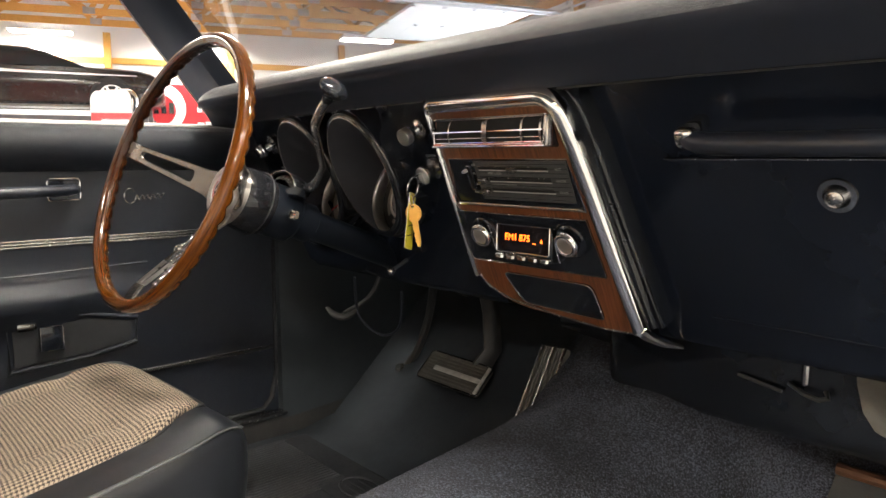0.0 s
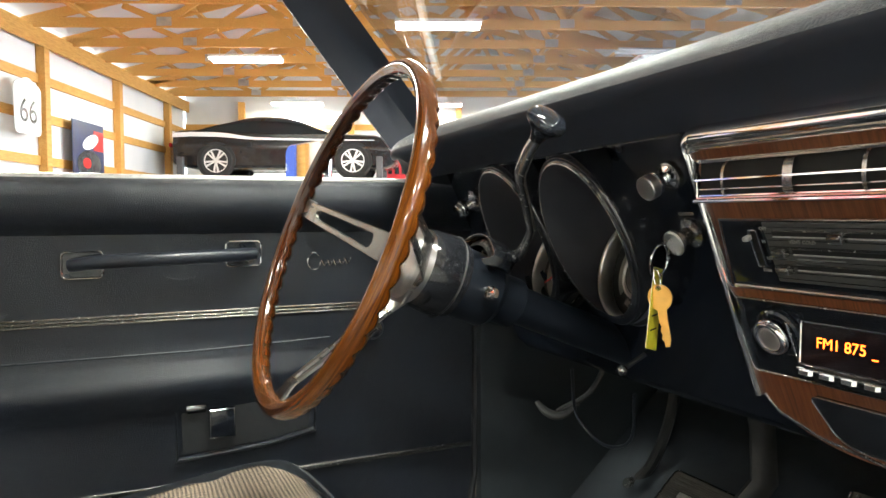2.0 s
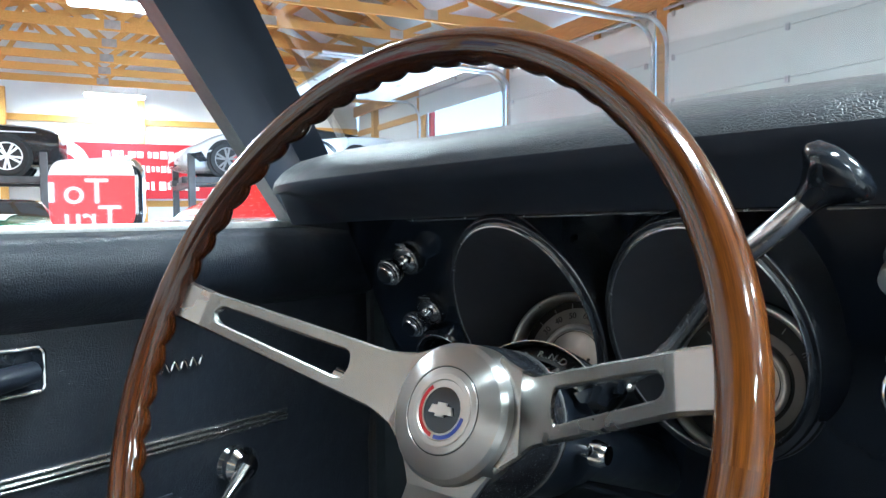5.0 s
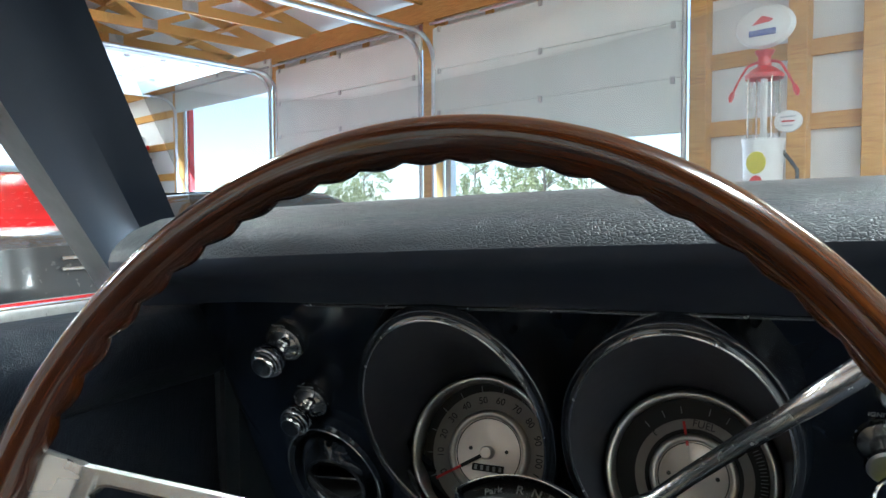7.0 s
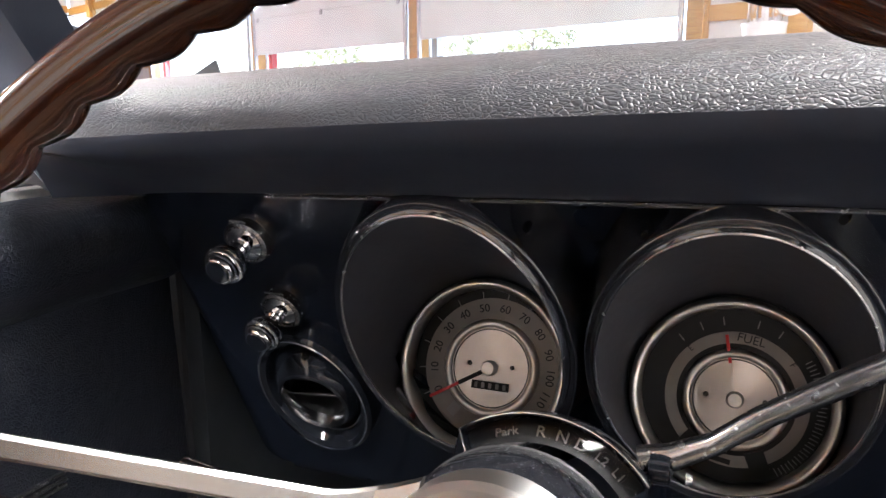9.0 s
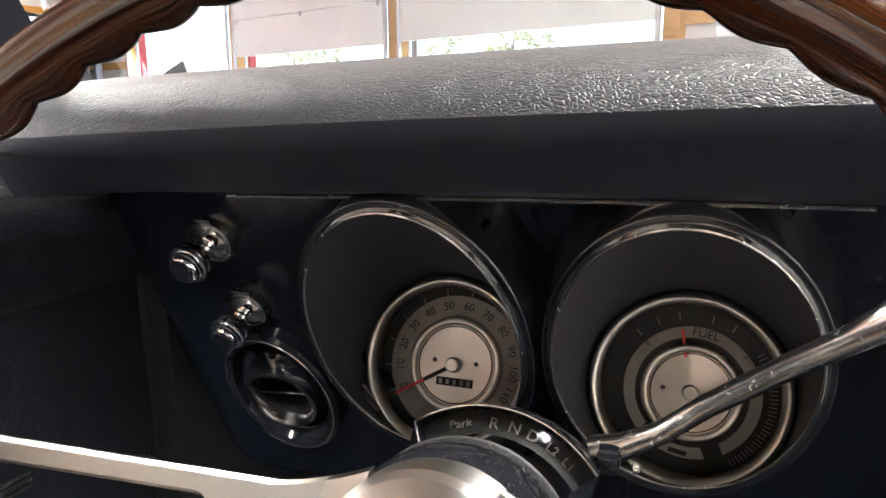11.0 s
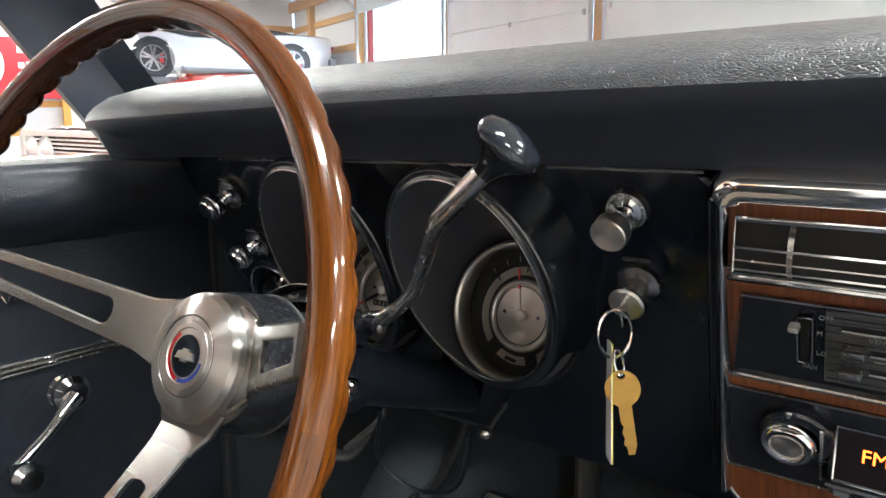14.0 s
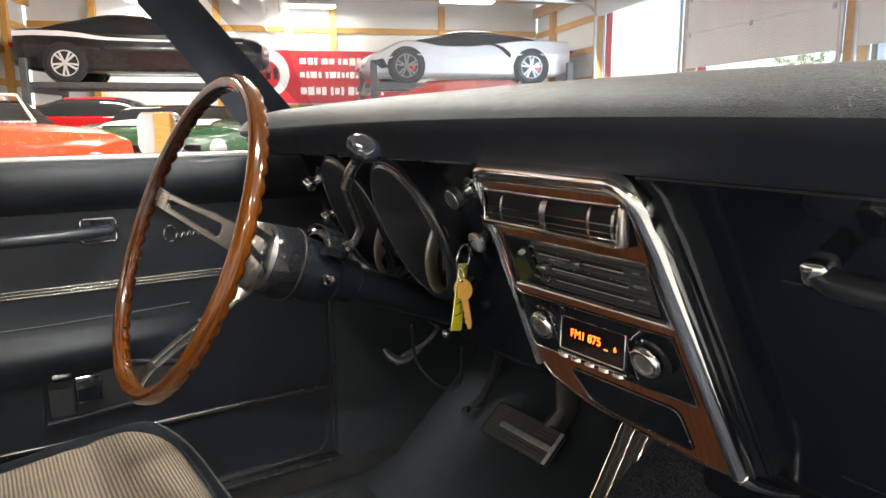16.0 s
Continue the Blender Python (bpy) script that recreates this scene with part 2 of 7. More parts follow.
EMBLEM_BLUE = material("blue_enamel", (0.03, 0.05, 0.26), 0.25)
YELLOW = vary("yellow_tag", [(0.62, 0.55, 0.02), (0.5, 0.46, 0.03)], 60.0, 0.45)
TAG_WHITE = vary("white_tag_back", [(0.72, 0.71, 0.66), (0.80, 0.79, 0.74)], 60.0, 0.5)
BRASS = vary("brass_key", [(0.78, 0.46, 0.12), (0.66, 0.38, 0.10)], 80.0, 0.32, 0.08, metal=0.9)
SCREEN = material("dark_display_glass", (0.012, 0.008, 0.010), 0.08)
DIGIT = material("amber_digits", (0.8, 0.25, 0.03), 0.5)
shader(DIGIT).inputs["Emission Color"].default_value = (1.0, 0.10, 0.008, 1)
shader(DIGIT).inputs["Emission Strength"].default_value = 1.6
MIRROR = material("mirror_glass", (0.9, 0.9, 0.9), 0.02, 1.0)


def clear(name, tint, rough=0.0):
    """A thin pane: straight through, with a mirror gloss that grows at grazing angles."""
    m = material(name, tint, rough)
    tr, gl, mx = (m.node_tree.nodes.new(k) for k in ("ShaderNodeBsdfTransparent", "ShaderNodeBsdfGlossy", "ShaderNodeMixShader"))
    fr = node(m, "ShaderNodeFresnel", IOR=1.45)
    tr.inputs["Color"].default_value = (*tint, 1)
    gl.inputs["Roughness"].default_value = rough
    join(m, math_node(m, "MULTIPLY", fr.outputs["Fac"], 0.5), mx.inputs["Fac"])
    join(m, tr.outputs[0], mx.inputs[1])
    join(m, gl.outputs[0], mx.inputs[2])
    join(m, mx.outputs[0], m.node_tree.nodes["Material Output"].inputs["Surface"])
    return m


LENS = clear("clear_plastic", (0.97, 0.97, 0.97), 0.02)

CARPET = material("charcoal_carpet", (0.03, 0.031, 0.036), 0.95)
cv = coords(CARPET)
cf = noise_of(CARPET, cv, 380.0, 3.0, 0.75)
cf2 = noise_of(CARPET, cv, 9.0, 4.0)
join(CARPET, ramp(CARPET, math_node(CARPET, "ADD", math_node(CARPET, "MULTIPLY", cf, 0.75), math_node(CARPET, "MULTIPLY", cf2, 0.25)),
     [(0.40, (0.007, 0.008, 0.011)), (0.5, (0.026, 0.030, 0.041)), (0.60, (0.098, 0.108, 0.142))]), shader(CARPET).inputs["Base Color"])
bump(CARPET, cf, 0.9, 0.004)

# houndstooth cloth: fine threads in fours
CLOTH = material("houndstooth_cloth", (0.3, 0.27, 0.2), 0.9)
hv = node(CLOTH, "ShaderNodeSeparateXYZ")
join(CLOTH, coords(CLOTH), hv.inputs[0])
ti = math_node(CLOTH, "FLOOR", math_node(CLOTH, "MULTIPLY", hv.outputs[0], 1700.0))
tj = math_node(CLOTH, "FLOOR", math_node(CLOTH, "MULTIPLY", hv.outputs[1], 1700.0))
warp_dark = math_node(CLOTH, "LESS_THAN", math_node(CLOTH, "FLOORED_MODULO", ti, 8.0), 4.0)
weft_dark = math_node(CLOTH, "LESS_THAN", math_node(CLOTH, "FLOORED_MODULO", tj, 8.0), 4.0)
over = math_node(CLOTH, "LESS_THAN", math_node(CLOTH, "FLOORED_MODULO", math_node(CLOTH, "ADD", ti, tj), 4.0), 2.0)
dark = math_node(CLOTH, "ADD", math_node(CLOTH, "MULTIPLY", warp_dark, over), math_node(CLOTH, "MULTIPLY", weft_dark, math_node(CLOTH, "SUBTRACT", 1.0, over)))
join(CLOTH, ramp(CLOTH, dark, [(0.0, (0.34, 0.270, 0.200)), (1.0, (0.026, 0.022, 0.021))]), shader(CLOTH).inputs["Base Color"])
bump(CLOTH, noise_of(CLOTH, coords(CLOTH), 800.0, 2.0), 0.5, 0.001)

# the garage
LUMBER = wood("pine_lumber", (0.40, 0.190, 0.040), (0.57, 0.305, 0.070), (0.67, 0.395, 0.115), 0.65, 0.0, (0.5, 5, 5), 0.8)
WALL_WHITE = vary("white_steel_sheet", [(0.67, 0.68, 0.685), (0.74, 0.74, 0.74)], 1.2, 0.45, 0.1, grain=0.1, grain_scale=12.0)
ROOF_WHITE = vary("white_roof_liner", [(0.52, 0.52, 0.51), (0.62, 0.62, 0.60)], 1.0, 0.7, 0.1, grain=0.3, grain_scale=6.0)
DOOR_WHITE = vary("white_door_panel", [(0.70, 0.76, 0.745), (0.78, 0.835, 0.815)], 2.0, 0.5, 0.1, grain=0.1, grain_scale=90.0)
GALVANISED = vary("galvanised_steel", [(0.42, 0.44, 0.46), (0.56, 0.57, 0.58)], 14.0, 0.38, 0.1, metal=0.9)
CONCRETE = vary("sealed_concrete", [(0.17, 0.165, 0.155), (0.24, 0.235, 0.225)], 1.3, 0.45, 0.15, grain=0.2, grain_scale=60.0)
GRAVEL = vary("pale_gravel", [(0.38, 0.35, 0.31), (0.52, 0.49, 0.44)], 9.0, 0.9, 0.05, grain=0.6, grain_scale=30.0)
LEAVES = vary("green_leaves", [(0.17, 0.19, 0.07), (0.22, 0.24, 0.10)], 1.1, 0.6)
BARK = vary("grey_bark", [(0.10, 0.08, 0.06), (0.2, 0.17, 0.13)], 8.0, 0.9, grain=0.6, grain_scale=30.0)
GLOW = material("lamp_diffuser", (0.9, 0.9, 0.88), 0.4)
shader(GLOW).inputs["Emission Color"].default_value = (1.0, 0.95, 0.86, 1)
shader(GLOW).inputs["Emission Strength"].default_value = 7.0
LAMP_WHITE = vary("white_lamp_metal", [(0.7, 0.7, 0.7), (0.78, 0.78, 0.78)], 5.0, 0.4)
BANNER_RED = vary("red_banner_vinyl", [(0.42, 0.012, 0.02), (0.5, 0.02, 0.03)], 2.0, 0.45)
SIGN_RED = vary("red_sign_enamel", [(0.5, 0.02, 0.02), (0.56, 0.03, 0.03)], 3.0, 0.35)
SIGN_WHITE = vary("white_sign_paint", [(0.75, 0.75, 0.75), (0.8, 0.8, 0.8)], 3.0, 0.5)
LIFT_PAINT = vary("grey_lift_paint", [(0.05, 0.052, 0.055), (0.09, 0.09, 0.095)], 5.0, 0.45)
POSTER_BLUE = vary("dark_blue_poster", [(0.02, 0.03, 0.12), (0.03, 0.03, 0.05)], 1.6, 0.4)


def paint(name, colour):
    return vary(name, [colour, tuple(c * 1.08 for c in colour)], 3.0, 0.26, 0.05, coat=0.35)


CAR_BLACK, CAR_WHITE = paint("black_car_paint", (0.010, 0.010, 0.012)), paint("white_car_paint", (0.66, 0.67, 0.68))
CAR_RED, CAR_ORANGE = paint("red_car_paint", (0.54, 0.010, 0.014)), paint("orange_red_car_paint", (0.56, 0.060, 0.014))
shader(CAR_RED).inputs["Coat Weight"].default_value, shader(CAR_RED).inputs["Specular IOR Level"].default_value = 0.08, 0.25
CAR_GREEN, CAR_GREY = paint("dark_green_car_paint", (0.02, 0.075, 0.028)), paint("charcoal_car_paint", (0.03, 0.032, 0.036))
CAR_GLASS = material("dark_car_glass", (0.02, 0.022, 0.024), 0.05)
TYRE = vary("tyre_rubber", [(0.014, 0.014, 0.014), (0.024, 0.024, 0.024)], 20.0, 0.75)
ALLOY = vary("alloy_wheel", [(0.5, 0.5, 0.5), (0.6, 0.6, 0.6)], 10.0, 0.3, metal=0.9)
ALLOY_GREY = vary("grey_alloy_wheel", [(0.20, 0.20, 0.205), (0.28, 0.28, 0.285)], 10.0, 0.34, metal=0.8)
ALLOY_BRIGHT = vary("bright_alloy_wheel", [(0.72, 0.72, 0.72), (0.82, 0.82, 0.82)], 10.0, 0.38, metal=0.6)
SIGN_BLUE = vary("blue_sign_paint", [(0.02, 0.06, 0.35), (0.03, 0.08, 0.42)], 3.0, 0.45)
LAMP_GLASS = material("lamp_glass", (0.75, 0.76, 0.78), 0.1, 0.5)
TAIL_RED = material("red_tail_lamp", (0.4, 0.01, 0.01), 0.2)

# ---- mesh helpers ----
def top(name, label, category, group="", kind="", m=None):
    ob = new(name)
    ob.empty_display_size = 0.05
    if m is not None:
        ob.matrix_world = m
    return tagged(ob, label, category, group, kind)


def part(name, bm, mat, parent=None, label="", sharp=35.0, m=None):
    me = bpy.data.meshes.new(name)
    bmesh.ops.recalc_face_normals(bm, faces=bm.faces)
    bm.to_mesh(me)
    bm.free()
    for k in (mat if isinstance(mat, (list, tuple)) else [mat]):
        me.materials.append(k)
    for p in me.polygons:
        p.use_smooth = True
    me.set_sharp_from_angle(angle=radians(sharp))
    ob = new(name, me)
    ob.parent = parent
    if m is not None:
        ob.matrix_basis = m
    if label:
        ob["label"] = label
    return ob


def setting(name, bm, mat, label, category, m=None, sharp=35.0):
    return tagged(part(name, bm, mat, None, "", sharp, m), label, category, "", "structure")


def B():
    return bmesh.new()


def box(bm, c, s, bevel=0.0, seg=2, m=None, mat=0):
    r = bmesh.ops.create_cube(bm, size=1.0, matrix=(m or Matrix()) @ Matrix.Translation(c) @ Matrix.Diagonal((*s, 1)))
    vs = r["verts"]
    fs = {f for v in vs for f in v.link_faces}
    if bevel:
        es = list({e for v in vs for e in v.link_edges})
        o = bmesh.ops.bevel(bm, geom=es, offset=bevel, segments=seg, profile=0.5, affect="EDGES", clamp_overlap=True)
        fs = set(o["faces"]) | {f for f in fs if f.is_valid}
    for f in fs:
        if f.is_valid:
            f.material_index = mat
    return bm


def curved(pts, n=6):
    """More points along a smooth curve through pts."""
    p = [Vector(q) for q in pts]
    p = [p[0] * 2 - p[1]] + p + [p[-1] * 2 - p[-2]]
    out = []
    for i in range(1, len(p) - 2):
        for k in range(n):
            t = k / n
            out.append(0.5 * (2 * p[i] + (p[i + 1] - p[i - 1]) * t + (2 * p[i - 1] - 5 * p[i] + 4 * p[i + 1] - p[i + 2]) * t * t + (3 * p[i] - p[i - 1] - 3 * p[i + 1] + p[i + 2]) * t ** 3))
    return out + [p[-2]]


def tube(bm, pts, rad, seg=12, closed=False, caps=True, mat=0, flat=1.0):
    """A round bar along pts; rad: one radius or one for each point."""
    pts = [Vector(p) for p in pts]
    n = len(pts)
    rads = rad if isinstance(rad, (list, tuple)) else [rad] * n
    rings, up = [], None
    for i, p in enumerate(pts):
        a = pts[(i - 1) % n] if closed or i else p
        b = pts[(i + 1) % n] if closed or i < n - 1 else p
        d = (b - a).normalized()
        if up is None:
            up = Vector((0, 0, 1)) if abs(d.z) < 0.9 else Vector((1, 0, 0))
        up = (up - d * up.dot(d)).normalized()
        side = d.cross(up)
        rings.append([bm.verts.new(p + rads[i] * (math.cos(t) * side + flat * math.sin(t) * up)) for t in (2 * math.pi * k / seg for k in range(seg))])
    for i in range(n if closed else n - 1):
        a, b = rings[i], rings[(i + 1) % n]
        for k in range(seg):
            bm.faces.new((a[k], a[(k + 1) % seg], b[(k + 1) % seg], b[k])).material_index = mat
    if caps and not closed:
        bm.faces.new(rings[0][::-1]).material_index = mat
        bm.faces.new(rings[-1]).material_index = mat
    return bm


def lathe(bm, prof, seg=32, m=None, mat=0):
    """A turned body from (radius, height) pairs about the local z axis."""
    m = m or Matrix()
    rings = []
    for r, h in prof:
        if r < 1e-6:
            rings.append([bm.verts.new(m @ Vector((0, 0, h)))])
        else:
            rings.append([bm.verts.new(m @ Vector((r * math.cos(t), r * math.sin(t), h))) for t in (2 * math.pi * k / seg for k in range(seg))])
    for a, b in zip(rings, rings[1:]):
        for k in range(seg):
            q = [a[k % len(a)], a[(k + 1) % len(a)], b[(k + 1) % len(b)], b[k % len(b)]]
            q = [v for i, v in enumerate(q) if v not in q[:i]]
            if len(q) > 2:
                bm.faces.new(q).material_index = mat
    return bm


def loft(bm, rows, closed=False, caps=False, mat=0):
    vs = [[bm.verts.new(p) for p in r] for r in rows]
    for a, b in zip(vs, vs[1:]):
        n = len(a)
        for k in range(n if closed else n - 1):
            bm.faces.new((a[k], a[(k + 1) % n], b[(k + 1) % n], b[k])).material_index = mat
    if caps:
        bm.faces.new(vs[0][::-1]).material_index = mat
        bm.faces.new(vs[-1]).material_index = mat
    return bm


def slab(bm, outline, z0, z1, m=None, holes=(), mat=0, bevel=0.0):
    """A plate from a 2D outline, with holes, between z0 and z1."""
    m = m or Matrix()
    before = set(bm.faces)
    for z, flip in ((z1, False), (z0, True)):
        es = []
        for loop in (outline, *holes):
            vs = [bm.verts.new(m @ Vector((x, y, z))) for x, y in loop]
            es += [bm.edges.new((vs[i], vs[(i + 1) % len(vs)])) for i in range(len(vs))]
        if holes:
            bmesh.ops.triangle_fill(bm, use_beauty=True, use_dissolve=False, edges=es)
        else:
            bmesh.ops.contextual_create(bm, geom=es)
    for loop in (outline, *holes):
        lo = [bm.verts.new(m @ Vector((x, y, z0))) for x, y in loop]
        hi = [bm.verts.new(m @ Vector((x, y, z1))) for x, y in loop]
        for i in range(len(loop)):
            j = (i + 1) % len(loop)
            bm.faces.new((lo[i], lo[j], hi[j], hi[i]))
    bmesh.ops.remove_doubles(bm, verts=list({v for f in bm.faces if f not in before for v in f.verts}), dist=1e-6)
    for f in bm.faces:
        if f not in before:
            f.material_index = mat
    return bm


def rrect(w, h, r, n=5, cx=0.0, cy=0.0):
    out = []
    for sx, sy, a in ((1, 1, 0), (-1, 1, 90), (-1, -1, 180), (1, -1, 270)):
        for k in range(n + 1):
            t = radians(a + 90 * k / n)
            out.append((cx + sx * (w / 2 - r) + r * math.cos(t), cy + sy * (h / 2 - r) + r * math.sin(t)))
    return out


def quad_round(corners, r, n=5):
    """A polygon with rounded corners; r: one radius or one a corner."""
    out, k = [], len(corners)
    rs = r if isinstance(r, (list, tuple)) else [r] * k
    for i in range(k):
        p, a, b = Vector(corners[i]), Vector(corners[i - 1]), Vector(corners[(i + 1) % k])
        if rs[i] <= 0:
            out.append(tuple(p))
            continue
        da, db = (a - p).normalized(), (b - p).normalized()
        s, e = p + da * rs[i], p + db * rs[i]
        for j in range(n + 1):
            t = j / n
            out.append(tuple((1 - t) ** 2 * s + 2 * t * (1 - t) * p + t * t * e))
    return out


def ellipse(rx, ry, cx=0.0, cy=0.0, n=48):
    return [(cx + rx * math.cos(2 * math.pi * k / n), cy + ry * math.sin(2 * math.pi * k / n)) for k in range(n)]


def words(name, text, size, mat, parent, m, depth=0.0003, label=""):
    cu = bpy.data.curves.new(name, "FONT")
    cu.body, cu.size, cu.extrude, cu.align_x, cu.align_y = text, size, depth, "CENTER", "CENTER"
    tmp = bpy.data.objects.new(name, cu)
    scene.collection.objects.link(tmp)
    me = bpy.data.meshes.new_from_object(tmp.evaluated_get(bpy.context.evaluated_depsgraph_get()))
    bpy.data.objects.remove(tmp)
    me.materials.clear()
    me.materials.append(mat)
    ob = new(name, me)
    ob.parent = parent
    ob.matrix_basis = m
    if label:
        ob["label"] = label
    return ob

# ---- the car: structure round the cabin ----
# PANEL: the slanting plane of the dash face; x across, y up the face, z out towards the seats
PANEL = Matrix(((1, 0, 0, 0), (0, -0.42, -0.908, 0.0135), (0, 0.908, -0.42, 0.772), (0, 0, 0, 1)))
FACE = -0.030


def pad_profile(x):
    """The dash pad's section at x: from the windscreen over the crest to the lip and back to the seam."""
    dz = 0.009 * x - 0.036 * x * x
    dy = -0.10 * x * x + (4.4 * (-0.600 - x) ** 2 if x < -0.600 else 0.0)
    down = min(1.0, max(0.0, (-0.600 - x) / 0.085)) ** 2
    pts = [(0.46, 0.905), (0.30, 0.948), (0.16, 0.974), (0.06, 0.988), (0.0, 0.9925), (-0.04, 0.9885), (-0.066, 0.9800), (-0.0805, 0.9715), (-0.0880, 0.9640), (-0.0905, 0.9575),
           (-0.0895, 0.951), (-0.083, 0.9425), (-0.070, 0.932), (-0.056, 0.918), (-0.052, 0.913)]
    out = []
    for i, (y, z) in enumerate(pts):
        k = min(1.0, max(0.0, (0.06 - y) / 0.12)) if i < 11 else max(0.0, 1 - (i - 10) / 4)
        y, z = y + dy * k, z + dz * (1.0 if i < 12 else 0.7 if i < 14 else 0.55)
        if i >= 11:
            # at the driver's end the front drops straight to the door sill
            y, z = y + (-0.098 + 0.0065 * (i - 11) - y) * down, z + (0.938 - 0.013 * (i - 11) - z) * down
        out.append((x, y, z))
    return out


dashboard = top("dashboard", "black dashboard with grained padded top and enamelled steel face", "dashboard")
xs = [-0.692 + 1.432 * i / 72 for i in range(73)]
FOLD = 9
bm = loft(B(), [pad_profile(x)[:FOLD + 1] for x in xs])
end = pad_profile(-0.692)
bm.faces.new([bm.verts.new(p) for p in end + [(-0.692, 0.30, 0.86), (-0.692, 0.46, 0.86)]])
part("padded_top", bm, PAD, dashboard, "grained black vinyl crash pad", 60)
part("pad_front", loft(B(), [pad_profile(x)[FOLD:] for x in xs]), PAD_FRONT, dashboard, "smooth dark front of the crash pad", 60)
# thin bright seam strips under the pad
for x0, x1, nm in ((-0.555, -0.225, "seam_strip"), (-0.215, -0.118, "seam_strip"), (0.10, 0.70, "seam_strip")):
    bm = tube(B(), [(x0 + (x1 - x0) * i / 10, -0.053, 0.9115 + 0.55 * (0.009 * (x0 + (x1 - x0) * i / 10) - 0.036 * (x0 + (x1 - x0) * i / 10) ** 2)) for i in range(11)], 0.0011, 6)
    part(nm, bm, DARK_METAL if x0 > 0 else WORN_CHROME, dashboard, "thin worn seam strip")

POD_X = (-0.4537, -0.3001)
POD_H, POD_RX, POD_RY, POD_Z = 0.0515, 0.0677, 0.0932, 0.0142
def pod_loop(px, grow, n=64):
    """The foot of a pod on the dash face, wider below where the dial sits."""
    out = []
    for k in range(n):
        a = 2 * math.pi * k / n
        out.append((px + POD_RX * (grow + 0.20 * max(0.0, -math.sin(a)) ** 0.7) * math.cos(a), POD_H + POD_RY * grow * math.sin(a) - 0.004))
    return out


holes = [pod_loop(px, 1.07) for px in POD_X] + [ellipse(0.038, 0.050, -0.596, -0.055)]
outline = [(-0.668, 0.155), (-0.656, -0.165), (-0.12, -0.165), (-0.12, -0.05), (0.13, -0.05), (0.13, -0.165), (0.73, -0.165), (0.73, 0.155)]
bm = slab(B(), outline, FACE - 0.006, FACE, PANEL, holes)
part("steel_face", bm, BLACK_PAINT, dashboard, "gloss black enamelled steel face")
# the lower edge rolls forwards under the dash
rows = []
for k in range(7):
    t = k / 6 * math.pi / 2
    rows.append([PANEL @ Vector((x, -0.165 - 0.02 * math.sin(t), FACE - 0.02 + 0.02 * math.cos(t))) for x in (-0.656, -0.4, -0.12)])
rows.append([PANEL @ Vector((x, -0.185, FACE - 0.16)) for x in (-0.656, -0.4, -0.12)])
part("lower_edge", loft(B(), rows), BLACK_PAINT, dashboard, "", 60)
rows = [[PANEL @ Vector((x, -0.165 - 0.02 * math.sin(k / 6 * math.pi / 2), FACE - 0.02 + 0.02 * math.cos(k / 6 * math.pi / 2))) for x in (0.13, 0.4, 0.73)] for k in range(7)]
rows.append([PANEL @ Vector((x, -0.185, FACE - 0.12)) for x in (0.13, 0.4, 0.73)])
part("lower_edge", loft(B(), rows), BLACK_PAINT, dashboard, "", 60)
# rounded end of the dash by the driver's door
rows = []
for k in range(9):
    t = k / 8 * math.pi / 2
    rows.append([PANEL @ Vector((-0.668 + 0.012 * (0.155 - h) / 0.32 - (0.053 + 0.010 * (0.155 - h)) * math.sin(t), h, FACE - 0.045 * (1 - math.cos(t)))) for h in (0.155, 0.08, 0.0, -0.08, -0.165)])
rows.append([PANEL @ Vector((-0.721 + 0.009 * (0.155 - h) / 0.32, h, FACE - 0.16)) for h in (0.155, 0.08, 0.0, -0.08, -0.165)])
part("end_cap", loft(B(), rows), BLACK_PAINT, dashboard, "", 60)
for sx, sh in ((-0.616, 0.141), (-0.377, 0.139), (-0.243, 0.139)):
    bm = lathe(B(), [(0, 0.003), (0.003, 0.0025), (0.0042, 0.0)], 14, PANEL @ Matrix.Translation((sx, sh, FACE)))
    part("screw", bm, DARK_METAL, dashboard)

# ---- gauge pods: a deep raked hood with the dial low inside ----
def basis(o, u, v, n):
    u, v, n = Vector(u).normalized(), Vector(v).normalized(), Vector(n).normalized()
    return Matrix(((u.x, v.x, n.x, o[0]), (u.y, v.y, n.y, o[1]), (u.z, v.z, n.z, o[2]), (0, 0, 0, 1)))


def dial_plane(o, turn, tilt, size):
    """The plane of a dial at o, turned about the upright and tilted back by degrees."""
    return Matrix.Translation(o) @ pose(0, 0, 0, 90 - tilt, 0, turn) @ Matrix.Scale(size, 4)


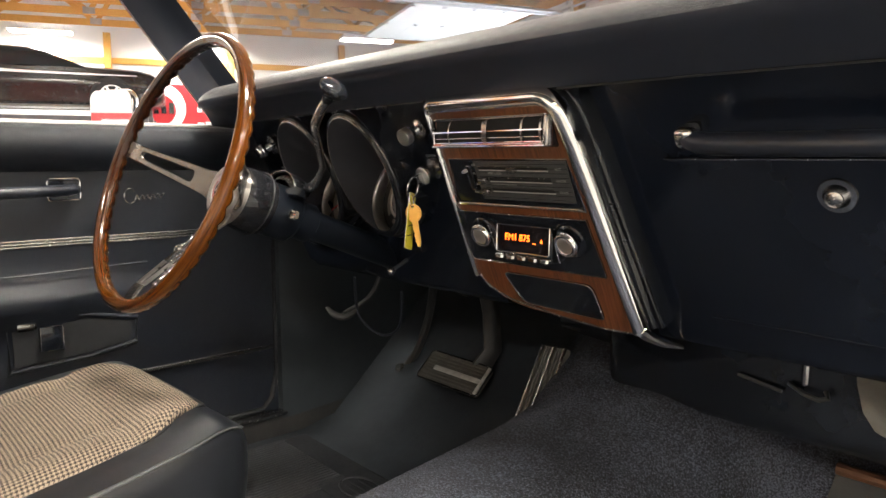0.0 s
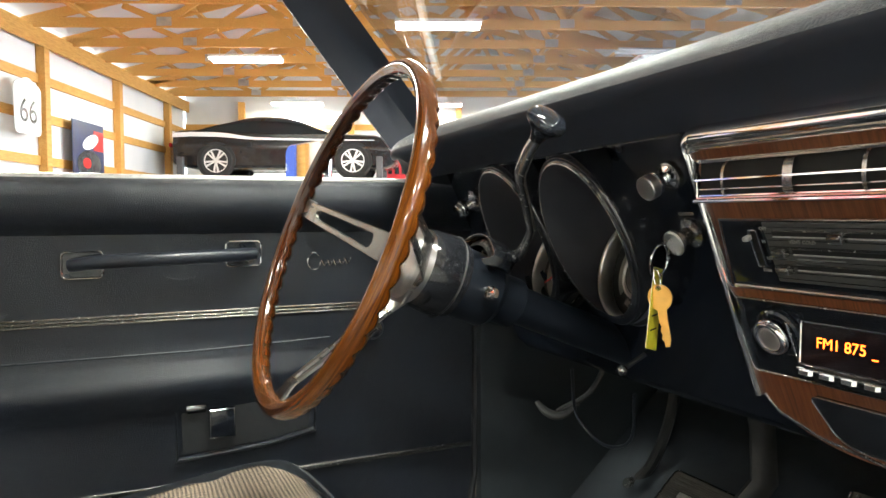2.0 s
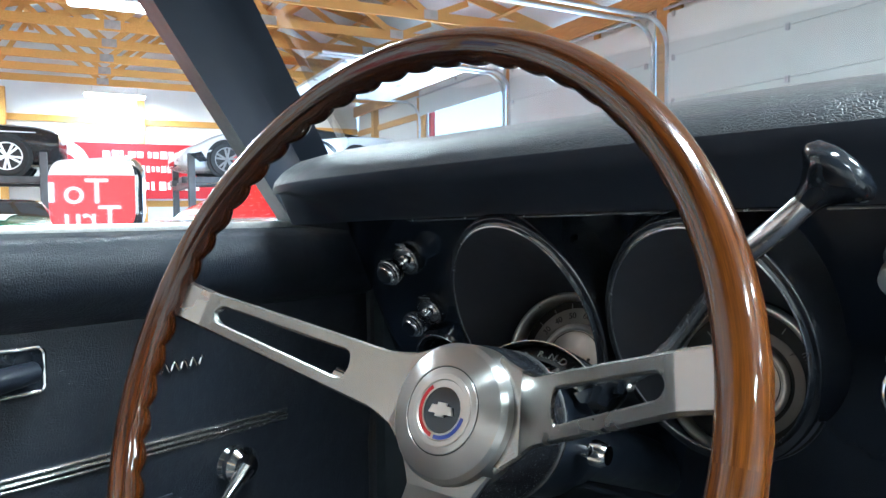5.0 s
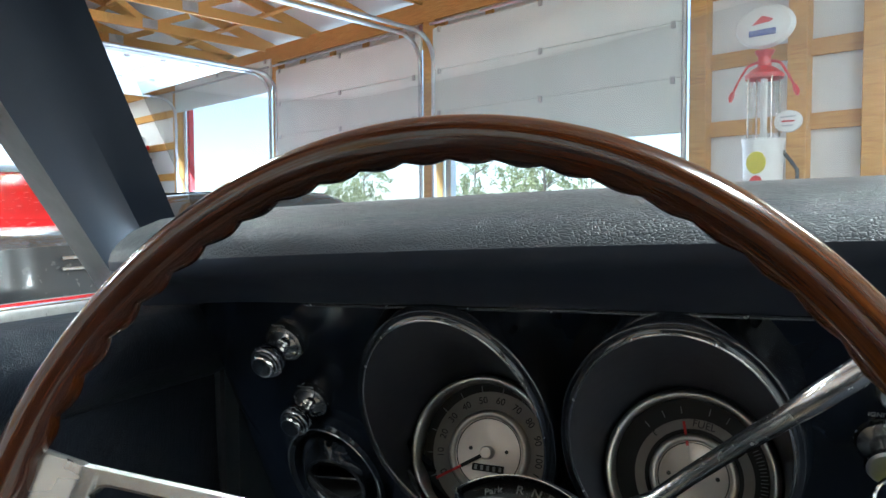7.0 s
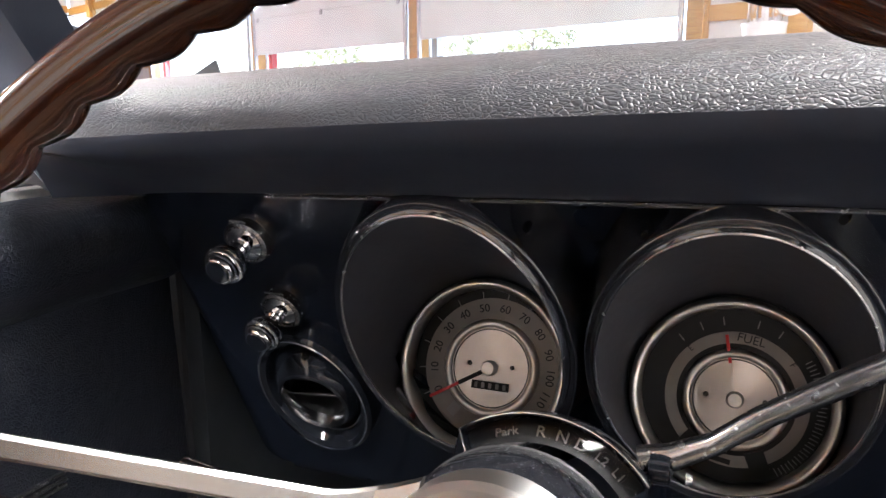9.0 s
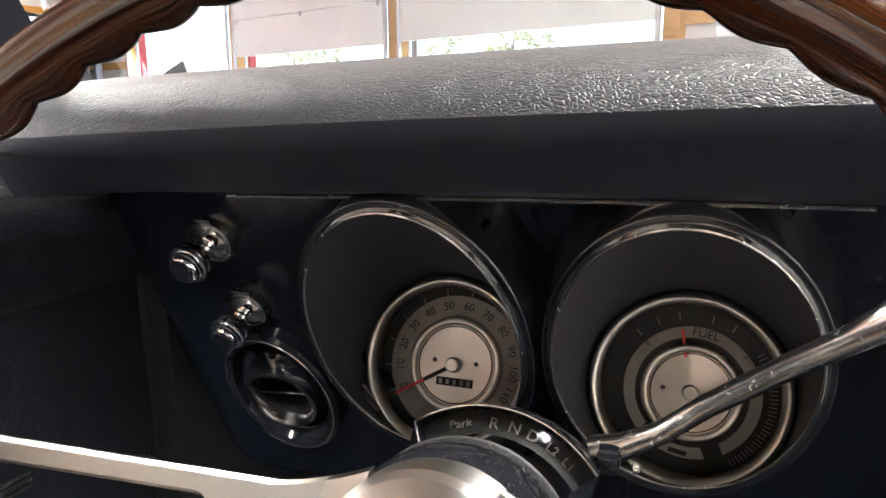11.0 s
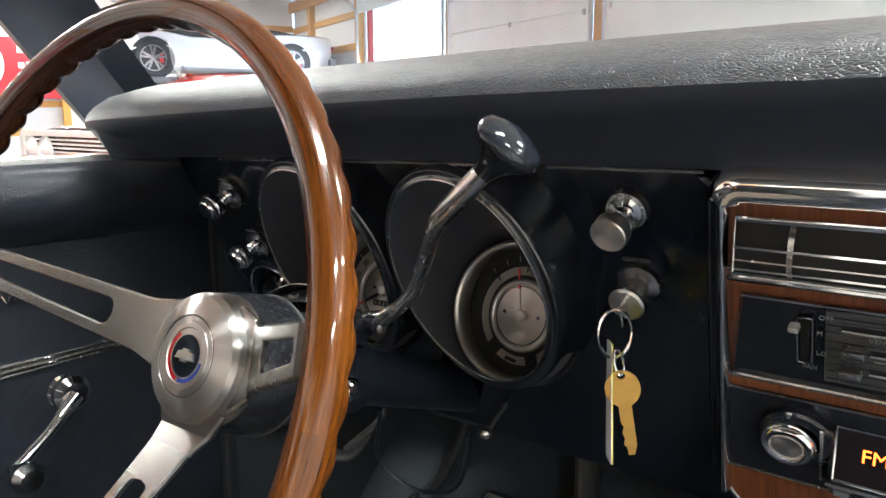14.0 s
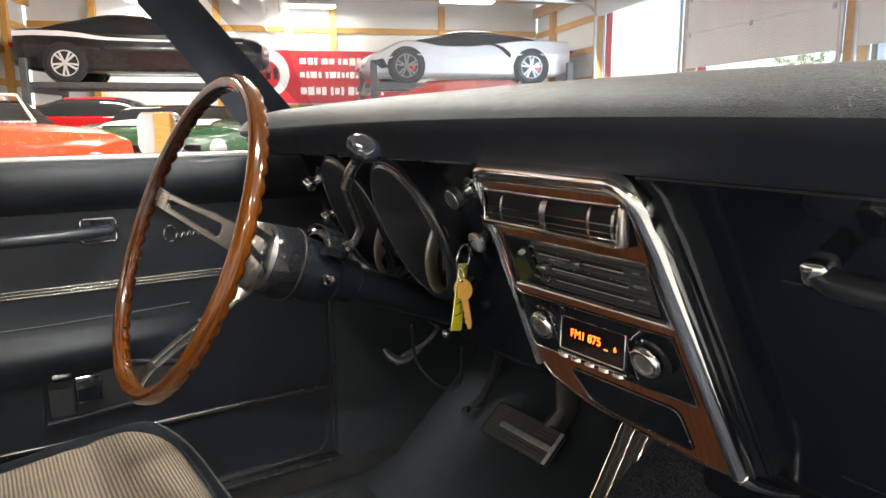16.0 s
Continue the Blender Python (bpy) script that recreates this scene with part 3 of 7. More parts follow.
def gauge_pod(name, label, px, fuel):
    n = 64
    ang = [2 * math.pi * k / n for k in range(n)]
    def mouth(a, s, z):
        return PANEL @ Vector((px + POD_RX * s * math.cos(a), POD_H + POD_RY * s * math.sin(a) - (s - 1) * 0.03, z + POD_Z - 0.0110))
    front = [mouth(a, 1.0, 0.0105) for a in ang]
    g = dial_plane((-0.2953, 0.0446, 0.7795), -3, 13, 1.008) if fuel else dial_plane((-0.4570, 0.0551, 0.7738), 0, 18, 1.021)
    back = [g @ Vector((0.0618 * math.cos(a), 0.0618 * math.sin(a), -0.001)) for a in ang]
    rows = []
    for s, z in ((1.0, 0.0107), (1.012, 0.0105), (1.030, 0.0086), (1.060, 0.0078), (1.088, 0.0085), (1.100, 0.0082), (1.114, 0.0062), (1.128, 0.0015), (1.140, -0.005), (1.150, -0.012)):
        rows.append([mouth(a, s, z) for a in ang])
    rows.append([PANEL @ Vector((x, h, FACE)) for x, h in pod_loop(px, 1.19)])
    pod = part(name, loft(B(), rows, closed=True), POD_GLOSS, dashboard, label, 60)
    bm = loft(B(), [[f.lerp(b, t) for f, b in zip(front, back)] for t in (0, 0.25, 0.5, 0.75, 1.0)], closed=True)
    part("inner_cone", bm, POD_BLACK, pod, "matt black recessed cone", 60)
    part("front_ring", tube(B(), [mouth(a, 1.008, 0.0110) for a in ang], 0.0009, 6, closed=True), WORN_CHROME, pod, "thin bright ring")
    # the dial
    part("chrome_bezel", lathe(B(), [(0.0545, -0.0130), (0.0535, -0.0040), (0.0530, 0.0030), (0.0540, 0.0062), (0.0555, 0.0082), (0.0572, 0.0086), (0.0588, 0.0074), (0.0598, 0.0050), (0.0602, 0.0)], 64, g), BEZEL, pod, "bright dial bezel", 60)
    # the printed face lies deep behind the bezel
    g = g @ Matrix.Translation((0.0018, -0.0026, -0.0105) if fuel else (0.0034, -0.0012, -0.0095)) @ Matrix.Scale(1.022, 4)
    part("dial", lathe(B(), [(0, 0.0), (0.0575, 0.0), (0.0575, -0.004)], 64, g), GAUGE_DARK, pod, "black dial")
    part("scale_ring", lathe(B(), [(0.0335, 0.0012), (0.0405 if fuel else 0.0478, 0.0012), (0.0405 if fuel else 0.0478, 0.0004)], 64, g), GAUGE_GREY, pod, "grey printed scale ring")
    mid = Matrix.Diagonal((1, 1, 1, 1)) if fuel else Matrix.Diagonal((1.10, 1.10, 1, 1))
    part("centre_rim", lathe(B(), [(0.0250, 0.0030), (0.0256, 0.0050), (0.0278, 0.0056), (0.0298, 0.0042), (0.0304, 0.001)], 64, g @ mid), SPUN, pod, "", 60)
    part("disc_line", tube(B(), [g @ mid @ Vector((0.0240 * math.cos(a), 0.0240 * math.sin(a), 0.0031)) for a in ang], 0.0005, 5, closed=True), GAUGE_DARK, pod)
    part("centre_disc", lathe(B(), [(0, 0.0030), (0.0256, 0.0030), (0.0256, 0.001)], 48), SPUN_DISC, pod, "spun aluminium centre disc", 35, g @ mid)
    if fuel:
        part("centre_boss", lathe(B(), [(0, 0.0062), (0.004, 0.0058), (0.0052, 0.003)], 20, g), SPUN, pod)
        part("needle_stem", box(B(), (0, 0.0135, 0.0042), (0.0010, 0.017, 0.0006), m=g @ pose(0, 0, 0, 0, 0, 11)), SPUN, pod, "silver needle stem")
        bm = box(B(), (0, 0.0305, 0.0042), (0.0018, 0.017, 0.0007), m=g @ pose(0, 0, 0, 0, 0, 11))
        part("needle", bm, NEEDLE_RED, pod, "red fuel needle")
        words("fuel_lettering", "FUEL", 0.0074, GAUGE_DARK, pod, g @ pose(0.0062, 0.0364, 0.0014, 0, 0, -9))
        for a in (62, 78, 102, 118, 135):
            part("tick_mark", box(B(), (0, 0.047, 0.0008), (0.0007, 0.005, 0.0004), m=g @ pose(0, 0, 0, 0, 0, a - 90)), PRINT_GREY, pod)
        bm = B()
        for a in range(-57, 37, 3):
            box(bm, (0, 0.0465, 0.0008), (0.0005, 0.0052 if a % 6 else 0.0040, 0.0004), m=g @ pose(0, 0, 0, 0, 0, a - 90))
        part("minute_marks", bm, PRINT_GREY, pod)
        for a, wd, hd in ((232, 0.012, 0.0112), (293, 0.011, 0.0112), (262, 0.011, 0.0030)):
            part("warning_lens", box(B(), (0, 0.0375, 0.0014), (wd, hd, 0.0008), m=g @ pose(0, 0, 0, 0, 0, a - 90)), GAUGE_DARK, pod)
        for txt, a in (("E", 135), ("F", 40)):
            words("level_letter", txt, 0.0050, GAUGE_DARK, pod, g @ pose(0.0385 * math.cos(radians(a)), 0.0385 * math.sin(radians(a)), 0.0014, 0, 0, a - 90))
        for sx in (-0.0165, 0.0165):
            part("screw", lathe(B(), [(0, 0.0042), (0.0013, 0.0040), (0.0016, 0.003)], 10, g @ Matrix.Translation((sx, 0.001, 0))), DARK_METAL, pod)
    else:
        part("centre_boss", lathe(B(), [(0, 0.0110), (0.0042, 0.0105), (0.0052, 0.008), (0.0052, 0.003)], 24, g), SPUN, pod)
        part("needle", box(B(), (-0.0350, 0, 0.0062), (0.024, 0.0020, 0.0006), m=g @ pose(0, 0, 0, 0, 0, 31)), NEEDLE_RED, pod, "red speedometer needle")
        part("needle_stem", box(B(), (-0.0140, 0, 0.0062), (0.020, 0.0028, 0.0007), m=g @ pose(0, 0, 0, 0, 0, 31)), GAUGE_DARK, pod, "black needle stem")
        part("beam_lens", box(B(), (0.0385, 0, 0.0012), (0.009, 0.0070, 0.0008), m=g @ pose(0, 0, 0, 0, 0, 232)), PRINT_GREY, pod, "pale indicator lens")
        for i, num in enumerate(("0", "10", "20", "30", "40", "50", "60", "70", "80", "90", "100", "110", "120")):
            a = 207 - i * 20.9
            words("speed_figure", num, 0.0078, GAUGE_DARK, pod, g @ pose(0.0408 * math.cos(radians(a)), 0.0408 * math.sin(radians(a)), 0.0014, 0, 0, a - 90))
            part("tick_mark", box(B(), (0, 0.0502, 0.0008), (0.0006, 0.0046, 0.0004), m=g @ pose(0, 0, 0, 0, 0, a - 90)), PRINT_GREY, pod)
        odo = part("odometer", box(B(), (0.001, -0.0118, 0.0036), (0.026, 0.0055, 0.0014)), GAUGE_DARK, pod, "black odometer window")
        odo.data.transform(g)
        for i in range(5):
            part("odometer_wheel", box(B(), (-0.0088 + i * 0.0050, -0.0118, 0.0042), (0.0022, 0.0036, 0.0008), m=g), PRINT_GREY, odo)
        for sx in (-0.0150, 0.0150):
            part("screw", lathe(B(), [(0, 0.0042), (0.0013, 0.0040), (0.0016, 0.003)], 10, g @ Matrix.Translation((sx, 0.002, 0))), DARK_METAL, pod)
    return pod


gauge_pod("speedometer_pod", "raked black pod with speedometer dial", POD_X[0], False)
gauge_pod("fuel_gauge_pod", "raked black pod with fuel gauge dial", POD_X[1], True)

# ---- dash knobs and the ball vent ----
KNOB = [(0.0, 0.0315), (0.0080, 0.0315), (0.0090, 0.0305), (0.0094, 0.0288), (0.0106, 0.0284), (0.0109, 0.0274), (0.0106, 0.0266), (0.0120, 0.0262), (0.0124, 0.0252), (0.0118, 0.0240), (0.0098, 0.0235), (0.0098, 0.0222), (0.0112, 0.0215),
        (0.0112, 0.0198), (0.0085, 0.0190), (0.0056, 0.0176), (0.0064, 0.0160), (0.0056, 0.0144), (0.0066, 0.0130), (0.0056, 0.0112), (0.0068, 0.0098), (0.0060, 0.0085), (0.0085, 0.0075), (0.0115, 0.0060), (0.0125, 0.0035), (0.0125, 0.0)]


def dash_knob(name, label, x, h, scale=1.0, lettering=""):
    m = PANEL @ Matrix.Translation((x, h, FACE)) @ Matrix.Diagonal((scale, scale, 1.25 if lettering else 1.0, 1))
    k = part(name, lathe(B(), KNOB, 32, m), CHROME, dashboard, label)
    part("knob_inlay", lathe(B(), [(0, 0.0322), (0.0068, 0.0322), (0.0074, 0.0312)], 24, m), GLOSS_BLACK, k, "black inlay")
    part("dash_bushing", lathe(B(), [(0.0110, 0.001), (0.0125, 0.0060), (0.0145, 0.0052), (0.0152, 0.0)], 32, m), WORN_CHROME, k, "chrome bushing")
    if lettering:
        words("knob_lettering", lettering, 0.0042, PRINT_GREY, k, m @ pose(0, 0.0152, 0.0048, 35, 0, 0))
    return k


dash_knob("wiper_knob", "chrome pull knob for the wipers", -0.6095, 0.0880, 1.14, "WIPE")
dash_knob("light_knob", "chrome pull knob for the headlights", -0.6012, 0.0282, 1.08, "LIGHTS")
cig = dash_knob("cigar_lighter", "chrome cigar lighter with spun face", -0.180, 0.1065, 0.96)
part("spun_face", lathe(B(), [(0, 0.0352), (0.0112, 0.0356), (0.0120, 0.0345), (0.0121, 0.0262)], 32), SPUN_FACE, cig, "spun lighter face", 25, PANEL @ Matrix.Translation((-0.180, 0.1065, FACE)))

vent = part("ball_vent", lathe(B(), [(0.0300, -0.020), (0.0340, 0.0), (0.0385, 0.0105), (0.0425, 0.0125), (0.0455, 0.0095), (0.0460, 0.0)], 48, PANEL @ Matrix.Translation((-0.596, -0.055, FACE)) @ Matrix.Diagonal((1.06, 1.40, 1.0, 1.0))), GLOSS_BLACK, dashboard, "gloss black ball air vent")
for vr, vz in ((0.0425, 0.0125), (0.0345, 0.001)):
    part("vent_ring", tube(B(), [PANEL @ Vector((-0.596 + 1.06 * vr * math.cos(a), -0.055 + 1.40 * vr * math.sin(a), FACE + vz)) for a in (2 * math.pi * k / 48 for k in range(48))], 0.0011, 6, closed=True), CHROME, vent, "thin chrome ring")
vm = PANEL @ Matrix.Translation((-0.596, -0.055, FACE + 0.002)) @ Matrix.Diagonal((1.06, 1.34, 1.0, 1.0)) @ pose(0, 0, 0, 9, 6, 0)
part("vent_ball", lathe(B(), [(0.0225, 0.0115), (0.026, 0.0125), (0.0300, 0.0080), (0.0345, -0.004), (0.034, -0.018)], 40, vm), GLOSS_BLACK, vent, "gloss black vent ball")
part("inner_ring", lathe(B(), [(0.0215, 0.004), (0.0225, 0.0115), (0.0242, 0.0135), (0.0262, 0.0125)], 40, vm), DARK_CHROME, vent)
part("vent_throat", lathe(B(), [(0, -0.016), (0.0225, -0.016), (0.0225, 0.009)], 32, vm), GAUGE_DARK, vent)
part("vent_vane", box(B(), (0, 0, 0.0), (0.043, 0.0018, 0.012), 0.0006, 1, vm), DARK_CHROME, vent)

# ---- ignition switch with the keys ----
IGN = PANEL @ Matrix.Translation((-0.1795, 0.0452, FACE))
ign = part("ignition_switch", lathe(B(), [(0, 0.0265), (0.0105, 0.0265), (0.0130, 0.0255), (0.0138, 0.0235), (0.0110, 0.0215), (0.0085, 0.0175), (0.0085, 0.006), (0.0150, 0.0035), (0.0165, 0.0)], 32, IGN), WORN_CHROME, dashboard, "worn chrome ignition switch")
part("switch_face", lathe(B(), [(0, 0.0270), (0.0112, 0.0270), (0.0128, 0.0258)], 32), SPUN_FACE, ign, "bright switch face", 25, IGN)
part("key_slot", box(B(), (0, 0, 0.0272), (0.0018, 0.0095, 0.0008), m=IGN), GAUGE_DARK, ign)
words("ignition_lettering", "IGNITION", 0.0045, PRINT_GREY, ign, IGN @ pose(0, 0.0195, 0.0006))
keys = top("key_bunch", "brass key and yellow tag on a steel ring in the ignition", "keys")
part("key_in_lock", box(B(), (0, -0.003, 0.0315), (0.0022, 0.018, 0.011), 0.0008, 1, IGN), WORN_CHROME, keys)
ring_c = Vector((-0.1791, -0.0198, 0.7990))
part("split_ring", tube(B(), [ring_c + Vector((0.0115 * math.cos(a), 0.004 * math.sin(a), 0.0155 * math.sin(a))) for a in (2 * math.pi * k / 40 for k in range(40))], 0.0012, 8, closed=True), CHROME, keys, "steel split ring")
tag = Vector((-0.1835, -0.0165, 0.7895))
KEYM = Matrix.Translation(tag) @ pose(0, 0, 0, 90, 0, 121)
bm = slab(B(), quad_round([(-0.0120, 0.004), (0.0120, 0.0), (-0.006, -0.077), (-0.0340, -0.070)], 0.0015), 0.0, 0.0006, KEYM)
tg = part("paper_tag", bm, YELLOW, keys, "yellow plastic key tag")
part("tag_back", slab(B(), quad_round([(-0.0120, 0.004), (0.0120, 0.0), (-0.006, -0.077), (-0.0340, -0.070)], 0.0015), -0.0006, -0.0001, KEYM), TAG_WHITE, tg, "white tag back")
for k in range(4):
    part("scribble", box(B(), (-0.003 - 0.0042 * k, -0.016 - k * 0.013, 0.0008), (0.017, 0.0016, 0.0003), m=KEYM), GAUGE_DARK, tg)
KM2 = Matrix.Translation((-0.1733, -0.0290, 0.7925)) @ pose(0, 0, 0, 90, -10, 30)
bm = slab(B(), ellipse(0.0115, 0.0125, 0, -0.028, 32), -0.0011, 0.0011, KM2, [ellipse(0.0028, 0.0024, 0, -0.019, 12)])
key = part("brass_key", bm, BRASS, keys, "brass car key")
bm = slab(B(), [(-0.0042, -0.038), (0.0042, -0.038), (0.0042, -0.068), (0.0020, -0.0745), (-0.0020, -0.0745), (-0.0022, -0.069), (-0.0042, -0.067), (-0.0028, -0.063), (-0.0042, -0.059), (-0.0026, -0.055), (-0.0042, -0.051)], -0.0010, 0.0010, KM2)
part("key_blade", bm, BRASS, key)
part("key_loop", tube(B(), [KM2 @ Vector((0.0030 * math.cos(a), -0.010 + 0.009 * math.sin(a), 0)) for a in (2 * math.pi * k / 20 for k in range(20))], 0.0008, 6, closed=True), CHROME, keys)

# ---- centre panel: woodgrain, vent, heater, radio, ash tray ----
CPANEL = PANEL @ Matrix.Translation((0, 0, 0.004))
panel = top("centre_panel", "walnut-veneer centre instrument panel framed in chrome", "instrument panel")


def half_w(h):
    return 0.1028 + (0.146 - h) * 0.0825


def mid_x(h):
    return -0.0042 + (0.146 - h) * 0.0325


def across(f, h):
    return mid_x(h) + f * half_w(h)


frame_out = quad_round([(across(-0.985, 0.144), 0.144), (across(0.985, 0.144), 0.144), (across(0.99, -0.150), -0.150), (across(0.62, -0.150), -0.152), (across(-0.55, -0.135), -0.143), (across(-1.0, -0.08), -0.115)][::-1],
                       [0.03, 0.03, 0.01, 0.002, 0.035, 0.012])
bm = slab(B(), frame_out, -0.035, 0.0, CPANEL)
part("backing", bm, VENEER_UP, panel, "walnut veneer board")
# chrome frame: across the top and down both sides
path = []
for f, h in [(-0.995, -0.10), (-0.995, 0.0), (-0.995, 0.08), (-0.995, 0.125)]:
    path.append((across(f, h), h))
for k in range(7):
    t = radians(180 - 90 * k / 6)
    path.append((across(-0.995, 0.146) + 0.010 + 0.010 * math.cos(t), 0.138 + 0.010 * math.sin(t)))
for k in range(9):
    t = radians(90 - 84 * k / 8)
    path.append((across(0.995, 0.146) - 0.028 + 0.028 * math.cos(t), 0.120 + 0.028 * math.sin(t)))
for h in (0.09, 0.06, 0.03, 0.0, -0.03, -0.06, -0.09, -0.12, -0.146):
    path.append((across(0.995, h), h))


def band(path, widths, z):
    rows = []
    for i, (x, y) in enumerate(path):
        a, b = Vector(path[max(0, i - 1)]), Vector(path[min(len(path) - 1, i + 1)])
        d = (b - a).normalized()
        nrm = Vector((d.y, -d.x))
        w = widths(i)
        rows.append([CPANEL @ Vector((x + nrm.x * o * w, y + nrm.y * o * w, z + hgt)) for o, hgt in ((-0.5, -0.004), (-0.46, 0.0015), (-0.36, 0.0058), (-0.22, 0.0086), (-0.09, 0.0093), (-0.02, 0.0078), (0.05, 0.0080), (0.16, 0.0086), (0.30, 0.0070), (0.42, 0.0040), (0.48, 0.001), (0.5, -0.003))])
    return rows


part("chrome_frame", loft(B(), band(path, lambda i: 0.0068 if i < 5 else 0.0215, 0.0)), CHROME, panel, "bright chrome surround", 50)
# side body of the panel standing off the dash: a ledge behind the chrome, a rounded bead, and the fall to the face
def shoulder(a, b, ledge0, ledge1):
    rows = []
    for i in range(a, b):
        p, q = Vector(path[max(0, i - 1)]), Vector(path[min(len(path) - 1, i + 1)])
        d = (q - p).normalized()
        out = Vector((-d.y, d.x))
        w = (0.0034 if i < 5 else 0.0107)
        e = w + ledge0 + (ledge1 - ledge0) * (i - a) / (b - 1 - a)
        row = []
        for o, z in ((w - 0.002, -0.001), (w - 0.0008, -0.007), (e - 0.0046, -0.0125), (e - 0.0026, -0.0122), (e - 0.0010, -0.0108), (e + 0.0004, -0.0106), (e + 0.0018, -0.0120), (e + 0.0030, -0.0160), (e + 0.0042, -0.0250), (e + 0.0050, -0.0500)):
            row.append(CPANEL @ Vector((path[i][0] + out.x * o, path[i][1] + out.y * o, z)))
        rows.append(row)
    return rows


part("side_cheek", loft(B(), shoulder(0, 6, 0.010, 0.008)), GLOSS_BLACK, panel, "gloss black side cheek", 50)
part("side_cheek", loft(B(), shoulder(12, len(path), 0.003, 0.009)), GLOSS_BLACK, panel, "gloss black side cheek", 50)
foot = [(across(0.995, -0.140), -0.140), (across(0.995, -0.146) + 0.003, -0.152), (across(1.0, -0.15) + 0.010, -0.172), (across(1.0, -0.15) + 0.020, -0.190)]
bm = tube(B(), [CPANEL @ Vector((x, y, z)) for (x, y), z in zip(foot, (0.002, -0.004, -0.020, -0.040))], [0.0105, 0.0105, 0.0085, 0.0035], 12, flat=0.7)
part("chrome_foot", bm, CHROME, panel)
bm = tube(B(), [CPANEL @ Vector((x, y, 0.0)) for x, y in [(across(-0.997, -0.10), -0.10), (across(-0.90, -0.11), -0.119), (across(-0.6, -0.12), -0.1345), (across(0, -0.14), -0.146), (across(0.6, -0.15), -0.152), (across(0.97, -0.15), -0.150)]], 0.0016, 8)
part("lower_trim", bm, WORN_CHROME, panel, "thin bright lower edge")


def trim_loop(name, pts, z, r, mat, parent):
    return part(name, tube(B(), [CPANEL @ Vector((x, y, z)) for x, y in pts], r, 6, closed=True), mat, parent)


# air vent, standing upright on the raked panel
VENT = CPANEL @ Matrix.Translation((0, 0.1275, 0.0)) @ pose(0, 0, 0, -26, 0, 0) @ Matrix.Translation((0, -0.1275, -0.002))
part("vent_housing", box(B(), (-0.0085, 0.1105, -0.0090), (0.186, 0.0335, 0.022), 0.002, 1, VENT), GLOSS_BLACK, panel, "black vent housing")
vx0, vx1, vh0, vh1 = -0.1005, 0.0790, 0.0965, 0.1275
av = part("air_vent", box(B(), ((vx0 + vx1) / 2, (vh0 + vh1) / 2, 0.001), (vx1 - vx0, vh1 - vh0, 0.003), m=VENT), GAUGE_DARK, panel, "dark air vent with bright bars")
part("vent_frame", tube(B(), [VENT @ Vector((x, y, 0.006)) for x, y in [(vx0, vh0), (vx1, vh0), (vx1, vh1), (vx0, vh1)]], 0.0018, 6, closed=True), CHROME, av)
for hh in (vh0 + 0.0028,):
    part("vent_sill", box(B(), ((vx0 + vx1) / 2, hh, 0.003), (vx1 - vx0 + 0.006, 0.0012, 0.003), m=VENT), CHROME, av)
bm = box(B(), ((vx0 + vx1) / 2, vh0 - 0.0015, 0.0045), (vx1 - vx0 + 0.004, 0.0035, 0.009), 0.001, 1, VENT)
part("vent_lip", bm, CHROME, av)
part("vent_end", box(B(), (vx1 + 0.0045, (vh0 + vh1) / 2 - 0.001, 0.004), (0.008, vh1 - vh0 + 0.004, 0.010), 0.003, 2, VENT), WORN_CHROME, av)
part("vent_bar", box(B(), ((vx0 + vx1) / 2, (vh0 + vh1) / 2, 0.0075), (vx1 - vx0, 0.0014, 0.003), m=VENT), CHROME, av)
part("vent_bar", box(B(), ((vx0 + vx1) / 2, vh0 + 0.008, 0.0045), (vx1 - vx0, 0.0010, 0.002), m=VENT), WORN_CHROME, av)
for dx, wd in ((0.0287, 0.0030), (0.0897, 0.0085), (0.148, 0.0032), (0.1755, 0.0032)):
    rows = []
    for k in range(9):
        t = -1 + 2 * k / 8
        z = 0.003 + 0.0055 * math.sqrt(max(0, 1 - t * t))
        rows.append([VENT @ Vector((vx0 + dx + o * wd, (vh0 + vh1) / 2 + t * 0.0145, z)) for o in (-0.5, 0.5)])
    part("thumb_wheel" if wd > 0.005 else "vane_post", loft(B(), rows), WORN_CHROME, av, "", 70)
# heater control
hh0, hh1 = 0.012, 0.076
hc = part("heater_control", slab(B(), [(across(-0.955, hh0), hh0), (across(0.86, hh0), hh0), (across(0.845, hh1), hh1), (across(-0.90, hh1), hh1)], 0.0, 0.0016, CPANEL), GLOSS_BLACK, panel, "black heater control plate")
trim_loop("heater_frame", [(across(-0.965, hh0), hh0), (across(0.87, hh0), hh0), (across(0.855, hh1), hh1), (across(-0.91, hh1), hh1)], 0.0018, 0.0014, CHROME, hc)
part("heater_sill", box(B(), (mid_x(hh0) - 0.005, hh0 + 0.002, 0.0028), (0.202, 0.003, 0.004), 0.001, 1, CPANEL), WORN_CHROME, hc)
part("control_plate", box(B(), (0.0165, 0.0480, 0.0026), (0.146, 0.052, 0.002), 0.0006, 1, CPANEL), HEATER_GREY, hc, "dark grey control plate")
for k in range(9):
    part("plate_line", box(B(), (0.0165, 0.0255 + 0.0056 * k, 0.0037), (0.144, 0.0006, 0.0004), m=CPANEL), GLOSS_BLACK, hc)
